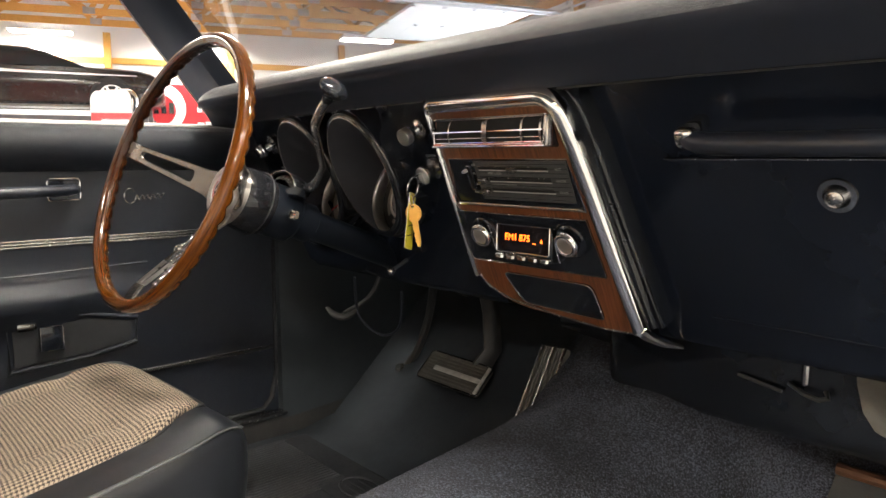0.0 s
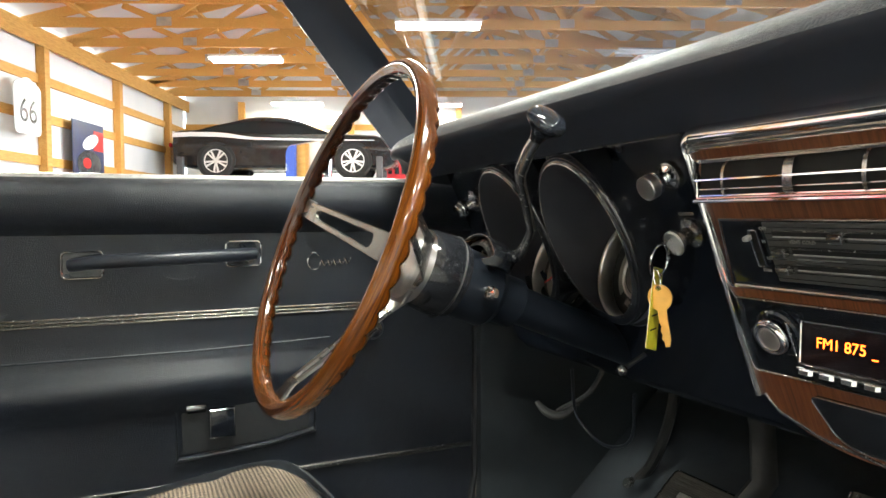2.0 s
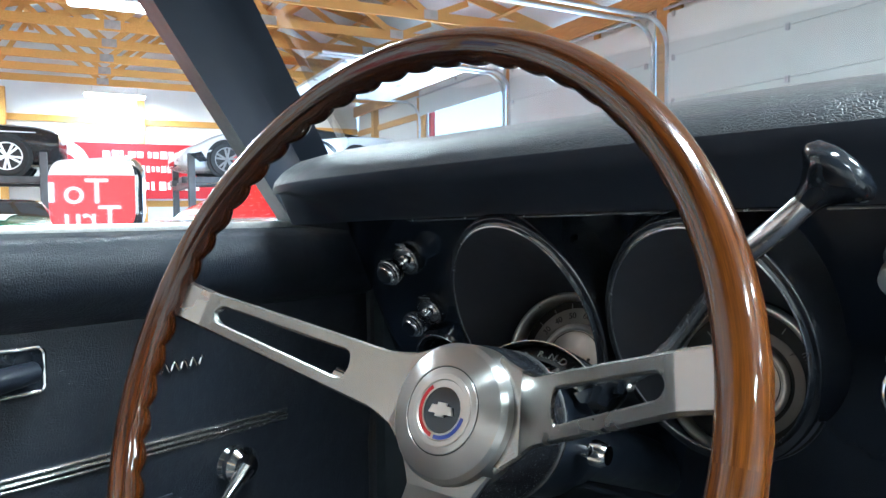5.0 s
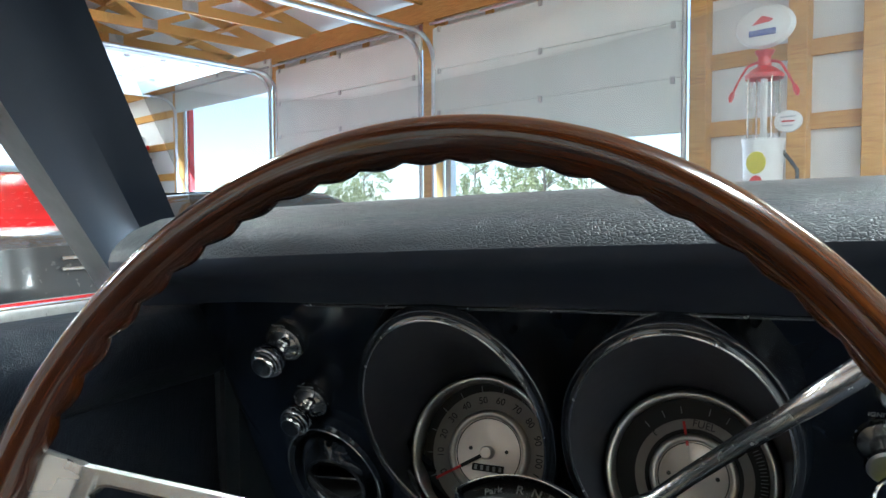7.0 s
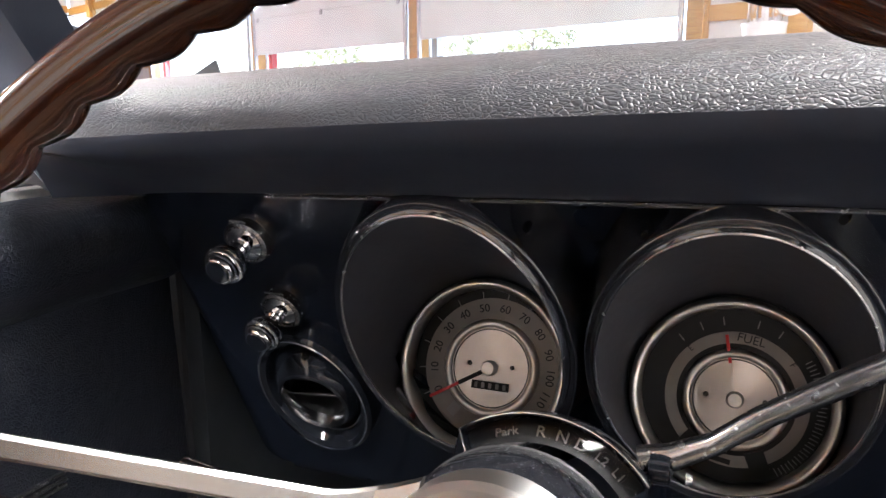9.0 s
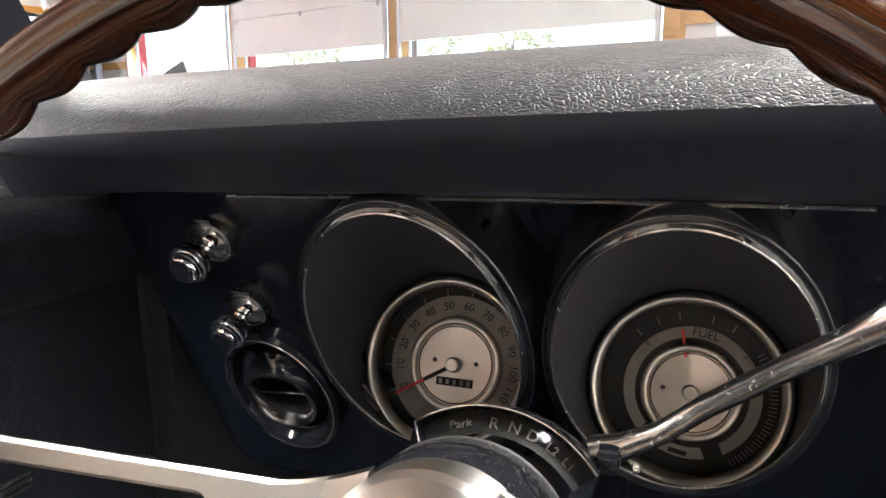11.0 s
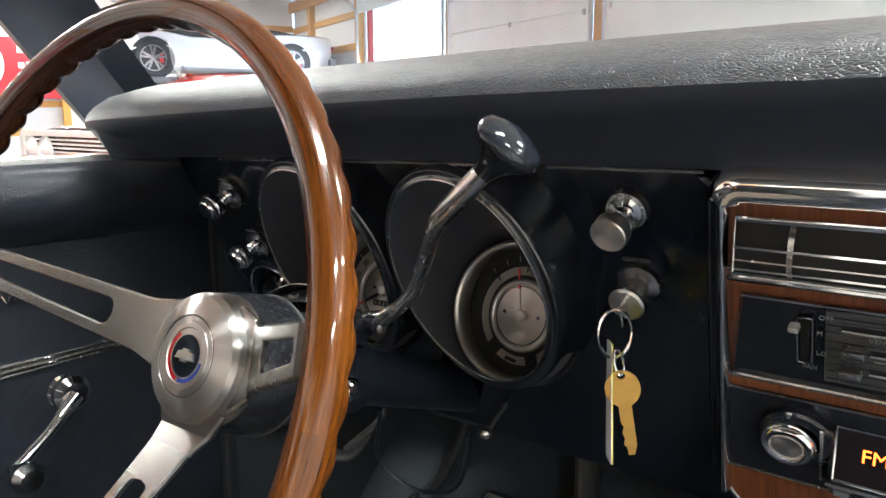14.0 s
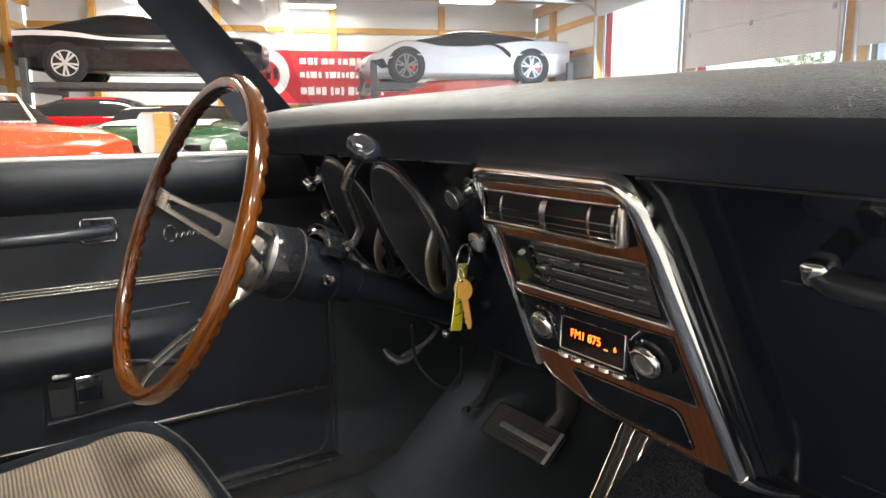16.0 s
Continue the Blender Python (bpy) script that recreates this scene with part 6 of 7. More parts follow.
# ---- door mirror outside ----
mirror = top("door_mirror", "chrome rectangular door mirror on a short stalk", "wing mirror")
MM = basis((-0.876, -0.203, 0.931), (0.945, 0.33, 0), (0, 0, 1), (0.33, -0.945, 0.0))
part("mirror_shell", loft(B(), [[MM @ Vector((x * s, y * s, z)) for x, y in rrect(0.126, 0.076, 0.020, 6, 0.013)] for s, z in ((0.6, -0.022), (0.85, -0.018), (0.97, -0.008), (1.0, 0.0), (0.985, 0.003))], closed=True, caps=True), CHROME, mirror, "chrome shell", 40)
part("mirror_face", slab(B(), rrect(0.120, 0.070, 0.017, 6, 0.013), 0.0032, 0.0050, MM), MIRROR, mirror, "mirror glass")
part("mirror_stalk", tube(B(), [(-0.862, -0.185, 0.905), (-0.845, -0.172, 0.894), (-0.832, -0.165, 0.885)], [0.011, 0.012, 0.018], 12), CHROME, mirror)

# ---- the garage ----
def G(x, y, z=0.0, turn=0.0):
    return GARAGE @ pose(x, y, z, 0, 0, turn)


ground = B()
slab(ground, [(-400, -400), (400, -400), (400, 400), (-400, 400)], -0.30, -0.02)
setting("ground", ground, GRAVEL, "pale gravel yard reaching to the trees", "ground")
setting("floor", slab(B(), [(END_X - 0.2, WALL_B - 0.2), (BACK_X + 0.2, WALL_B - 0.2), (BACK_X + 0.2, WALL_A + 0.2), (END_X - 0.2, WALL_A + 0.2)], -0.02, 0.0), CONCRETE, "sealed grey concrete garage floor", "floor", GARAGE)

DOORS = [(-13.45, -10.10, 2.95), (-9.95, -6.62, 1.70), (-6.42, -3.08, 1.72)]
DOOR_TOP = 3.12
wa = B()
xs_ = [END_X] + [v for d in DOORS for v in d[:2]] + [BACK_X]
for i in range(0, len(xs_), 2):
    box(wa, ((xs_[i] + xs_[i + 1]) / 2, WALL_A + 0.06, EAVE_Z / 2), (xs_[i + 1] - xs_[i], 0.04, EAVE_Z))
for x0, x1, _ in DOORS:
    box(wa, ((x0 + x1) / 2, WALL_A + 0.06, (DOOR_TOP + EAVE_Z) / 2), (x1 - x0, 0.04, EAVE_Z - DOOR_TOP))
wall_a = setting("wall_doors", wa, WALL_WHITE, "white sheet-steel garage wall with big doors", "wall", GARAGE)
wall_b = setting("wall_long", box(B(), ((END_X + BACK_X) / 2, WALL_B - 0.06, EAVE_Z / 2), (BACK_X - END_X, 0.04, EAVE_Z)), WALL_WHITE, "white sheet-steel wall between timber posts", "wall", GARAGE)
wall_end = setting("wall_end", box(B(), (END_X - 0.06, 0, EAVE_Z / 2 + 0.8), (0.04, WALL_A - WALL_B, EAVE_Z + 1.6)), WALL_WHITE, "white end wall behind the car lifts", "wall", GARAGE)
wall_back = setting("wall_back", box(B(), (BACK_X + 0.06, 0, EAVE_Z / 2 + 0.8), (0.04, WALL_A - WALL_B, EAVE_Z + 1.6)), WALL_WHITE, "plain white back wall", "wall", GARAGE)
# the posts and rails of the walls
for x in (-1.55, -2.12, -2.99, -6.52, -10.02, -13.55, -16.2, 0.9, 3.6, 6.3):
    part("timber_post", box(B(), (x, WALL_A - 0.03, EAVE_Z / 2), (0.22 if x == -6.52 else 0.16, 0.14, EAVE_Z), 0.006, 1), LUMBER, wall_a, "pine post")
for z in (0.6, 1.15, 1.74, 2.36, 3.0):
    for x0, x1 in ((-3.0, BACK_X), (END_X, -13.5)):
        part("timber_rail", box(B(), ((x0 + x1) / 2, WALL_A + 0.02, z), (x1 - x0, 0.04, 0.14)), LUMBER, wall_a, "pine rail")
part("door_header", box(B(), (-8.2, WALL_A - 0.01, DOOR_TOP + 0.05), (10.8, 0.06, 0.13)), LUMBER, wall_a, "pine door header")
for k in range(14):
    part("header_block", box(B(), (-13.2 + 0.76 * k, WALL_A + 0.01, DOOR_TOP + 0.20), (0.10, 0.05, 0.20)), LUMBER, wall_a, "short pine block")
part("eave_beam", box(B(), ((END_X + BACK_X) / 2, WALL_A - 0.08, EAVE_Z - 0.12), (BACK_X - END_X, 0.05, 0.26)), LUMBER, wall_a, "pine eave beam")
part("eave_beam", box(B(), ((END_X + BACK_X) / 2, WALL_B + 0.08, EAVE_Z - 0.12), (BACK_X - END_X, 0.05, 0.26)), LUMBER, wall_b, "pine eave beam")
for k in range(10):
    part("timber_post", box(B(), (-16.15 + 2.74 * k, WALL_B + 0.03, EAVE_Z / 2), (0.15, 0.14, EAVE_Z), 0.006, 1), LUMBER, wall_b, "pine post")
for z in (0.5, 1.1, 1.7, 2.36, 2.94):
    part("timber_rail", box(B(), ((END_X + BACK_X) / 2, WALL_B - 0.02, z), (BACK_X - END_X, 0.04, 0.14)), LUMBER, wall_b, "pine rail")
for y in (-4.6, -1.9, 0.8, 3.5):
    part("timber_post", box(B(), (END_X + 0.03, y, EAVE_Z / 2), (0.14, 0.15, EAVE_Z), 0.006, 1), LUMBER, wall_end, "pine post")
for z in (0.6, 1.2, 3.05):
    part("timber_rail", box(B(), (END_X - 0.02, 0, z), (0.04, WALL_A - WALL_B, 0.14)), LUMBER, wall_end, "pine rail")
# roof liner and trusses
for sgn, nm in ((1, "ceiling_door_side"), (-1, "ceiling_long_side")):
    setting(nm, loft(B(), [[(x, sgn * 0.0, RIDGE_Z), (x, sgn * 6.3, EAVE_Z + 0.10), (x, sgn * 6.3, EAVE_Z + 0.16), (x, sgn * 0.0, RIDGE_Z + 0.06)] for x in (END_X - 0.2, BACK_X + 0.2)], closed=True, caps=True), ROOF_WHITE, "white insulated roof liner above the trusses", "ceiling", GARAGE)


def stick(a, b, w, d):
    a, b = Vector(a), Vector(b)
    q = (b - a).to_track_quat("X", "Z").to_matrix().to_4x4()
    return box(B(), ((b - a).length / 2, 0, 0), ((b - a).length, w, d), m=Matrix.Translation(a) @ q)


truss = top("roof_truss", "pine roof truss with plated webs", "roof truss", "roof trusses", m=G(BACK_X - 1.0, 0))
HALF = 6.0
part("bottom_chord", stick((0, -HALF, CHORD_Z), (0, HALF, CHORD_Z), 0.04, 0.14), LUMBER, truss)
for s in (-1, 1):
    part("top_chord", stick((0, s * 6.15, EAVE_Z + 0.02), (0, 0, RIDGE_Z - 0.10), 0.04, 0.14), LUMBER, truss)
    for (y0, z0, y1, z1) in ((4.0, 0, 4.6, 1), (4.0, 0, 2.9, 1), (2.0, 0, 2.9, 1), (2.0, 0, 1.3, 1), (0.0, 0, 1.3, 1)):
        zt = RIDGE_Z - 0.12 - (RIDGE_Z - EAVE_Z) * y1 / 6.15
        part("web", stick((0, s * y0, CHORD_Z), (0, s * y1, zt), 0.038, 0.09), LUMBER, truss)
for y in (-4, -2, 0, 2, 4):
    part("nail_plate", box(B(), (0.0215, y, CHORD_Z + 0.02), (0.002, 0.22, 0.13)), GALVANISED, truss)
for k in range(1, 22):
    x = BACK_X - 1.0 - 1.22 * k
    if x < END_X + 0.3:
        break
    copy_thing(truss, G(x, 0))
for k, y in enumerate((-5.2, -3.9, -2.6, -1.3, 1.3, 2.6, 3.9, 5.2)):
    z = RIDGE_Z - 0.03 - (RIDGE_Z - EAVE_Z) * abs(y) / 6.15
    pl_ = box(B(), ((END_X + BACK_X) / 2, y, z - 0.02), (BACK_X - END_X, 0.09, 0.04))
    setting("purlin_%d" % (k + 1), pl_, LUMBER, "pine purlin under the roof liner", "purlin", GARAGE)

# sectional doors on their tracks
for i, (x0, x1, low) in enumerate(DOORS):
    dr = top("door_%d" % (i + 1), ("raised" if low > 2 else "half-raised") + " white sectional garage door", "garage door", "big doors", "structure", GARAGE)
    n = 6
    hgt = DOOR_TOP / n
    y_in = WALL_A - 0.12
    for k in range(n):
        s = low + hgt * (k + 0.5)
        w = x1 - x0 - 0.02
        if s - hgt / 2 < DOOR_TOP - 0.02:
            m = pose((x0 + x1) / 2, y_in, s)
        else:
            over = s - (DOOR_TOP - 0.1)
            if low < 2 or over > 2.3:
                continue
            m = pose((x0 + x1) / 2, y_in - 0.25 - over, DOOR_TOP + 0.12, 90, 0, 0)
        part("panel", box(B(), (0, 0, 0), (w, 0.045, hgt - 0.004), 0.006, 1, m), DOOR_WHITE, dr)
        part("joint_seal", box(B(), (0, 0.006, hgt / 2), (w, 0.016, 0.030), m=m), DOOR_WHITE, dr)
        for hx in (-w / 2 + 0.12, 0.0, w / 2 - 0.12):
            part("hinge", box(B(), (hx, -0.03, hgt / 2 - 0.02), (0.045, 0.03, 0.07), 0.005, 1, m), GALVANISED, dr)
    for x in (x0 + 0.02, x1 - 0.02):
        pts = [(x, y_in - 0.02, 0.05), (x, y_in - 0.02, DOOR_TOP - 0.25)] + [(x, y_in - 0.02 - 0.35 * (1 - math.cos(a)), DOOR_TOP - 0.25 + 0.35 * math.sin(a)) for a in (radians(15 * q) for q in range(1, 7))] + [(x, y_in - 3.2, DOOR_TOP + 0.14)]
        part("track", tube(B(), pts, 0.028, 8), GALVANISED, dr, "galvanised door track")
    part("torsion_rail", tube(B(), [(x0, y_in - 0.05, DOOR_TOP + 0.22), (x1, y_in - 0.05, DOOR_TOP + 0.22)], 0.02, 8), GALVANISED, dr)
    frame_m = SIGN_RED if i < 2 else GALVANISED
    part("outer_jamb", box(B(), (x0 + 0.05, WALL_A + 0.14, DOOR_TOP / 2), (0.09, 0.10, DOOR_TOP)), frame_m, dr, "red outer jamb")
    lamp = new("opening_daylight", bpy.data.lights.new("opening_daylight", "AREA"))
    lamp.data.shape, lamp.data.size, lamp.data.size_y = "RECTANGLE", x1 - x0 - 0.2, low - 0.05
    lamp.data.energy, lamp.data.color = DOOR_SKY_WATTS * low / 3.0, (0.82, 0.91, 1.0)
    lamp.matrix_world = GARAGE @ pose((x0 + x1) / 2, WALL_A + 0.25, low / 2, -65, 0, 0)

# ceiling lamps; the rows from x = 0.4 on are unseen, added for fill
fixture = None
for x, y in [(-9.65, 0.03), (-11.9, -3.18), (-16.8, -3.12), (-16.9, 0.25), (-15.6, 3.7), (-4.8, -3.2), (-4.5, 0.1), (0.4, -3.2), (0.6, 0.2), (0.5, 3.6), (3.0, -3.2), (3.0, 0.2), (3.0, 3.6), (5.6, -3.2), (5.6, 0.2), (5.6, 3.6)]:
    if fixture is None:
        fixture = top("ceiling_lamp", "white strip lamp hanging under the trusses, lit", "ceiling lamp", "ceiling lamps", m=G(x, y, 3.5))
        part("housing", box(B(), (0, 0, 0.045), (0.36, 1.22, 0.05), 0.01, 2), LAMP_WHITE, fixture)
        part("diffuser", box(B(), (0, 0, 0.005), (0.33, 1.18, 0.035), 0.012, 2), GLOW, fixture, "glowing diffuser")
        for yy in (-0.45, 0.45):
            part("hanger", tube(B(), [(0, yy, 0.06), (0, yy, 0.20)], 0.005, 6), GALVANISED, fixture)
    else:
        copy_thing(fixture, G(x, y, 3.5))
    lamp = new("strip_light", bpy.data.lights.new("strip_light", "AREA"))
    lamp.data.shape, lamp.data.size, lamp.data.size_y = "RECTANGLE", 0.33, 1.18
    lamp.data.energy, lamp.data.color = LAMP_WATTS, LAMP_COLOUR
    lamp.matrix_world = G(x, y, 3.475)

# ---- parked cars ----


def interp(tab, t):
    for (a, b), (c, d) in zip(tab, tab[1:]):
        if t <= c:
            return b + (d - b) * (t - a) / (c - a)
    return tab[-1][1]


def car(name, label, m, paint_m, length, width, deck, cabin, base, wheel_r, axles, rim_m, stripe=None, group="parked cars", modern=False, roof_m=None, chrome_front=False, calipers=False, solid_cab=False):
    """deck: height of the body's upper line along its length (0 nose, 1 tail); cabin: glasshouse height above it; base: sill height."""
    c = top(name, label, "car", group, m=m)
    n = 40
    rows = []
    for i in range(n + 1):
        t = i / n
        x = (t - 0.5) * length
        zt = interp(deck, t)
        e = min(1.0, t / 0.05 + 0.90 if chrome_front else t / 0.07 + 0.62, (1 - t) / 0.06 + 0.66)
        w = width / 2 * e
        lo = base + (0.10 * max(0, 1 - t / 0.06) + 0.12 * max(0, 1 - (1 - t) / 0.08))
        mid = lo + (zt - lo) * 0.58
        sec = [(0.0, zt + 0.012), (w * 0.55, zt + 0.008), (w * 0.84, zt - 0.012), (w * 0.95, zt - 0.05), (w * 0.985, mid + 0.04), (w, mid), (w * 0.985, mid - 0.06), (w * 0.95, lo + 0.05), (w * 0.88, lo)]
        rows.append([(x, y, z) for y, z in sec] + [(x, -y, z) for y, z in sec[::-1][:-1]])
    body = part("body", loft(B(), rows, closed=True, caps=True), paint_m, c, "", 45)
    rows, rows2 = [], []
    t0, t1 = cabin[0][0], cabin[-1][0]
    for i in range(25):
        t = t0 + (t1 - t0) * i / 24
        x = (t - 0.5) * length
        zb, h = interp(deck, t) - 0.03, interp(cabin, t)
        wb, wt = width / 2 * 0.90, width / 2 * (0.90 - 0.26 * min(1, h / 0.42))
        sec = [(wb, zb), (wb * 0.5 + wt * 0.5, zb + h * 0.55), (wt, zb + h * 0.92), (wt * 0.85, zb + h), (0, zb + h + 0.015)]
        rows.append([(x, y, z) for y, z in sec] + [(x, -y, z) for y, z in sec[::-1][1:]])
    part("fastback_cabin" if solid_cab else "glasshouse", loft(B(), rows), paint_m if solid_cab else CAR_GLASS, c, "" if solid_cab else "dark tinted glass", 50)
    rt = [(t0 + (t1 - t0) * k / 12) for k in range(13)]
    rr = []
    hmax = max(h for _, h in cabin)
    for t in rt:
        h = interp(cabin, t)
        if h < hmax * 0.93:
            continue
        x, zb = (t - 0.5) * length, interp(deck, t) - 0.03
        wt = width / 2 * (0.90 - 0.26 * min(1, h / 0.42)) + 0.004
        rr.append([(x, -wt, zb + h * 0.90), (x, -wt * 0.86, zb + h + 0.010), (x, 0, zb + h + 0.024), (x, wt * 0.86, zb + h + 0.010), (x, wt, zb + h * 0.90)])
    if len(rr) > 1:
        part("roof", loft(B(), rr), roof_m or paint_m, c, "", 50)
    for ax in axles:
        x = (ax - 0.5) * length
        for s in (-1, 1):
            wm = Matrix.Translation((x, s * (width / 2 - 0.10), wheel_r)) @ pose(0, 0, 0, -90 * s, 0, 0)
            part("wheel_arch", lathe(B(), [(0, 0.096), (wheel_r + 0.05, 0.096), (wheel_r + 0.05, 0.05)], 28, wm), TYRE, c)
            ty = part("tyre", lathe(B(), [(wheel_r * 0.68, 0.112), (wheel_r * 0.72, 0.118), (wheel_r * 0.93, 0.116), (wheel_r, 0.09), (wheel_r, -0.09), (wheel_r * 0.7, -0.10)], 28, wm), TYRE, c, "black tyre")
            part("rim", lathe(B(), [(wheel_r * 0.64, 0.100), (wheel_r * 0.66, 0.118), (wheel_r * 0.70, 0.119)], 28, wm), rim_m, ty)
            for q in range(5):
                for turn in ((-11, 11) if modern else (0,)):
                    a, b = (0.045, 0.060) if modern else (0.08, 0.08)
                    bm = slab(B(), [(wheel_r * u, wheel_r * v) for u, v in ((0.08, -a), (0.66, -b), (0.66, b), (0.08, a))], 0.101, 0.115, wm @ pose(0, 0, 0, 0, 0, 72 * q + 18 + turn))
                    part("wheel_spoke", bm, rim_m, ty)
            if calipers:
                part("brake_caliper", box(B(), (wheel_r * 0.42, 0, 0.099), (wheel_r * 0.22, wheel_r * 0.5, 0.012), 0.004, 1, wm), SIGN_RED, ty, "red brake caliper")
            part("hub_cap", lathe(B(), [(0, 0.122), (wheel_r * 0.12, 0.120), (wheel_r * 0.15, 0.108)], 16, wm), rim_m, ty)
    zn = interp(deck, 0.0)
    for s in (-1, 1):
        y = s * width * 0.36
        if modern:
            part("headlamp", box(B(), (-length / 2 + 0.09, y * 0.95, zn - 0.10), (0.14, 0.30, 0.07), 0.02, 2), LAMP_GLASS, c, "clear headlamp")
        else:
            part("headlamp", lathe(B(), [(0, 0.03), (0.06, 0.022), (0.085, 0.005), (0.095, 0.0)], 24, Matrix.Translation((-length / 2 + 0.012, y * 0.9, zn - 0.14)) @ pose(0, 0, 0, 0, -90, 0)), LAMP_GLASS, c, "round headlamp")
        part("tail_lamp", box(B(), (length / 2 - 0.03, y, interp(deck, 1.0) - 0.12), (0.05, 0.34, 0.09), 0.01, 1), TAIL_RED, c, "red tail lamp")
    part("grille", box(B(), (-length / 2 + 0.02, 0, zn - 0.16), (0.05, width * 0.48, 0.12), 0.01, 1), GLOSS_BLACK, c, "black grille")
    if not modern:
        for xx in (-1, 1):
            part("bumper", tube(B(), [(xx * (length / 2 - 0.06), -width * 0.47, base + 0.20), (xx * (length / 2 + 0.04), -width * 0.38, base + 0.20), (xx * (length / 2 + 0.07), 0, base + 0.20), (xx * (length / 2 + 0.04), width * 0.38, base + 0.20), (xx * (length / 2 - 0.06), width * 0.47, base + 0.20)], 0.05, 10), CHROME, c, "chrome bumper")
    if chrome_front:
        part("grille_surround", slab(B(), rrect(width * 0.93, 0.25, 0.05), 0.0, 0.03, pose(-length / 2 - 0.012, 0, zn - 0.13, 90, 0, -90), holes=[rrect(width * 0.86, 0.18, 0.03)]), ALLOY_BRIGHT, c, "chrome grille surround")
        for k in range(7):
            part("grille_bar", box(B(), (-length / 2 - 0.012, 0, zn - 0.205 + 0.024 * k), (0.02, width * 0.84, 0.010)), ALLOY_BRIGHT, c)
        for y in (-0.42, -0.30, 0.30, 0.42):
            part("headlamp", lathe(B(), [(0, 0.03), (0.055, 0.02), (0.075, 0.004), (0.085, 0.014), (0.092, 0.0)], 24, Matrix.Translation((-length / 2 - 0.025, y * width * 0.94, zn - 0.13)) @ pose(0, 0, 0, 0, -90, 0)), LAMP_GLASS, c, "round headlamp")
        for s in (-1, 1):
            for z in (0.09, 0.14):
                part("side_marker", box(B(), (-length / 2 + 0.42, s * (width / 2 * 0.985), zn - z), (0.26, 0.02, 0.018), 0.004, 1), WORN_CHROME, c, "bright side marker")
    if stripe:
        smat, line = stripe
        for s in (-1, 1):
            rs = []
            for t, za, zb in line:
                x = (t - 0.5) * length
                rs.append([(x, s * (width / 2 * 0.985 + 0.008), za), (x, s * (width / 2 + 0.008), zb)])
            part("side_stripe", loft(B(), rs), smat, c, "painted side stripe", 60)
    return c


LIFT_Z = 1.67
COUPE_DECK = [(0, 0.74), (0.03, 0.86), (0.10, 0.94), (0.30, 0.99), (0.55, 0.99), (0.72, 1.03), (0.82, 1.06), (0.95, 1.05), (0.985, 1.0), (1, 0.84)]
COUPE_CAB = [(0.29, 0.0), (0.36, 0.15), (0.44, 0.32), (0.50, 0.38), (0.58, 0.39), (0.66, 0.36), (0.76, 0.20), (0.86, 0.03), (0.89, 0.0)]
coupe = car("muscle_coupe", "black muscle coupe with a white side stripe, up on a lift", G(-16.05, -3.17, LIFT_Z, -90), CAR_BLACK, 4.95, 1.90, COUPE_DECK, COUPE_CAB, 0.22, 0.365, (0.195, 0.790), ALLOY_BRIGHT, (SIGN_WHITE, [(0.10, 0.815, 0.80), (0.30, 0.835, 0.795), (0.50, 0.855, 0.805), (0.62, 0.875, 0.815), (0.68, 0.91, 0.835), (0.73, 0.955, 0.865), (0.80, 0.985, 0.885), (0.90, 0.99, 0.89), (0.975, 0.97, 0.87)]), modern=True)
for s in (-1, 1):
    part("side_intake", box(B(), (0.72, s * 0.947, 0.72), (0.10, 0.02, 0.16), 0.008, 1), GLOSS_BLACK, coupe)
    part("sill_blade", box(B(), (0.0, s * 0.93, 0.24), (2.1, 0.05, 0.05), 0.01, 1), GLOSS_BLACK, coupe)
WEDGE_DECK = [(0, 0.44), (0.03, 0.54), (0.09, 0.66), (0.16, 0.83), (0.205, 0.895), (0.26, 0.88), (0.36, 0.80), (0.50, 0.80), (0.62, 0.86), (0.74, 0.93), (0.82, 0.94), (0.93, 0.93), (0.985, 0.90), (1, 0.80)]
WEDGE_CAB = [(0.24, 0.0), (0.33, 0.16), (0.42, 0.31), (0.49, 0.35), (0.57, 0.31), (0.68, 0.16), (0.80, 0.02), (0.82, 0.0)]
wedge = car("sports_car", "white mid-engined sports car up on a lift", G(-15.37, 3.50, LIFT_Z, 90), CAR_WHITE, 4.63, 1.93, WEDGE_DECK, WEDGE_CAB, 0.16, 0.345, (0.202, 0.789), ALLOY_GREY, None, modern=True, roof_m=CAR_GLASS, calipers=True)
for s in (-1, 1):
    scoop = [(0.34, 0.80), (0.50, 0.775), (0.66, 0.70), (0.78, 0.58), (0.86, 0.52), (0.88, 0.60), (0.80, 0.68), (0.68, 0.76), (0.52, 0.815)]
    part("side_scoop", slab(B(), [(x, z) for x, z in scoop], -0.006, 0.006, pose(0, s * 0.968, 0, 90, 0, 0)), GLOSS_BLACK, wedge, "black side scoop")
    part("nose_intake", slab(B(), [(-2.20, 0.40), (-1.98, 0.46), (-1.86, 0.28), (-2.02, 0.26)], -0.006, 0.006, pose(0, s * 0.86, 0, 90, 0, s * -14)), GLOSS_BLACK, wedge, "black nose intake")
    part("rear_vent", box(B(), (2.20, s * 0.72, 0.80), (0.16, 0.02, 0.05), 0.008, 1), GLOSS_BLACK, wedge)
OLD_DECK = [(0, 0.80), (0.02, 0.86), (0.10, 0.90), (0.32, 0.92), (0.5, 0.93), (0.75, 0.93), (0.95, 0.90), (1, 0.80)]
SQUARE_DECK = [(0, 0.885), (0.03, 0.90), (0.30, 0.915), (0.5, 0.92), (0.75, 0.92), (0.95, 0.90), (1, 0.82)]
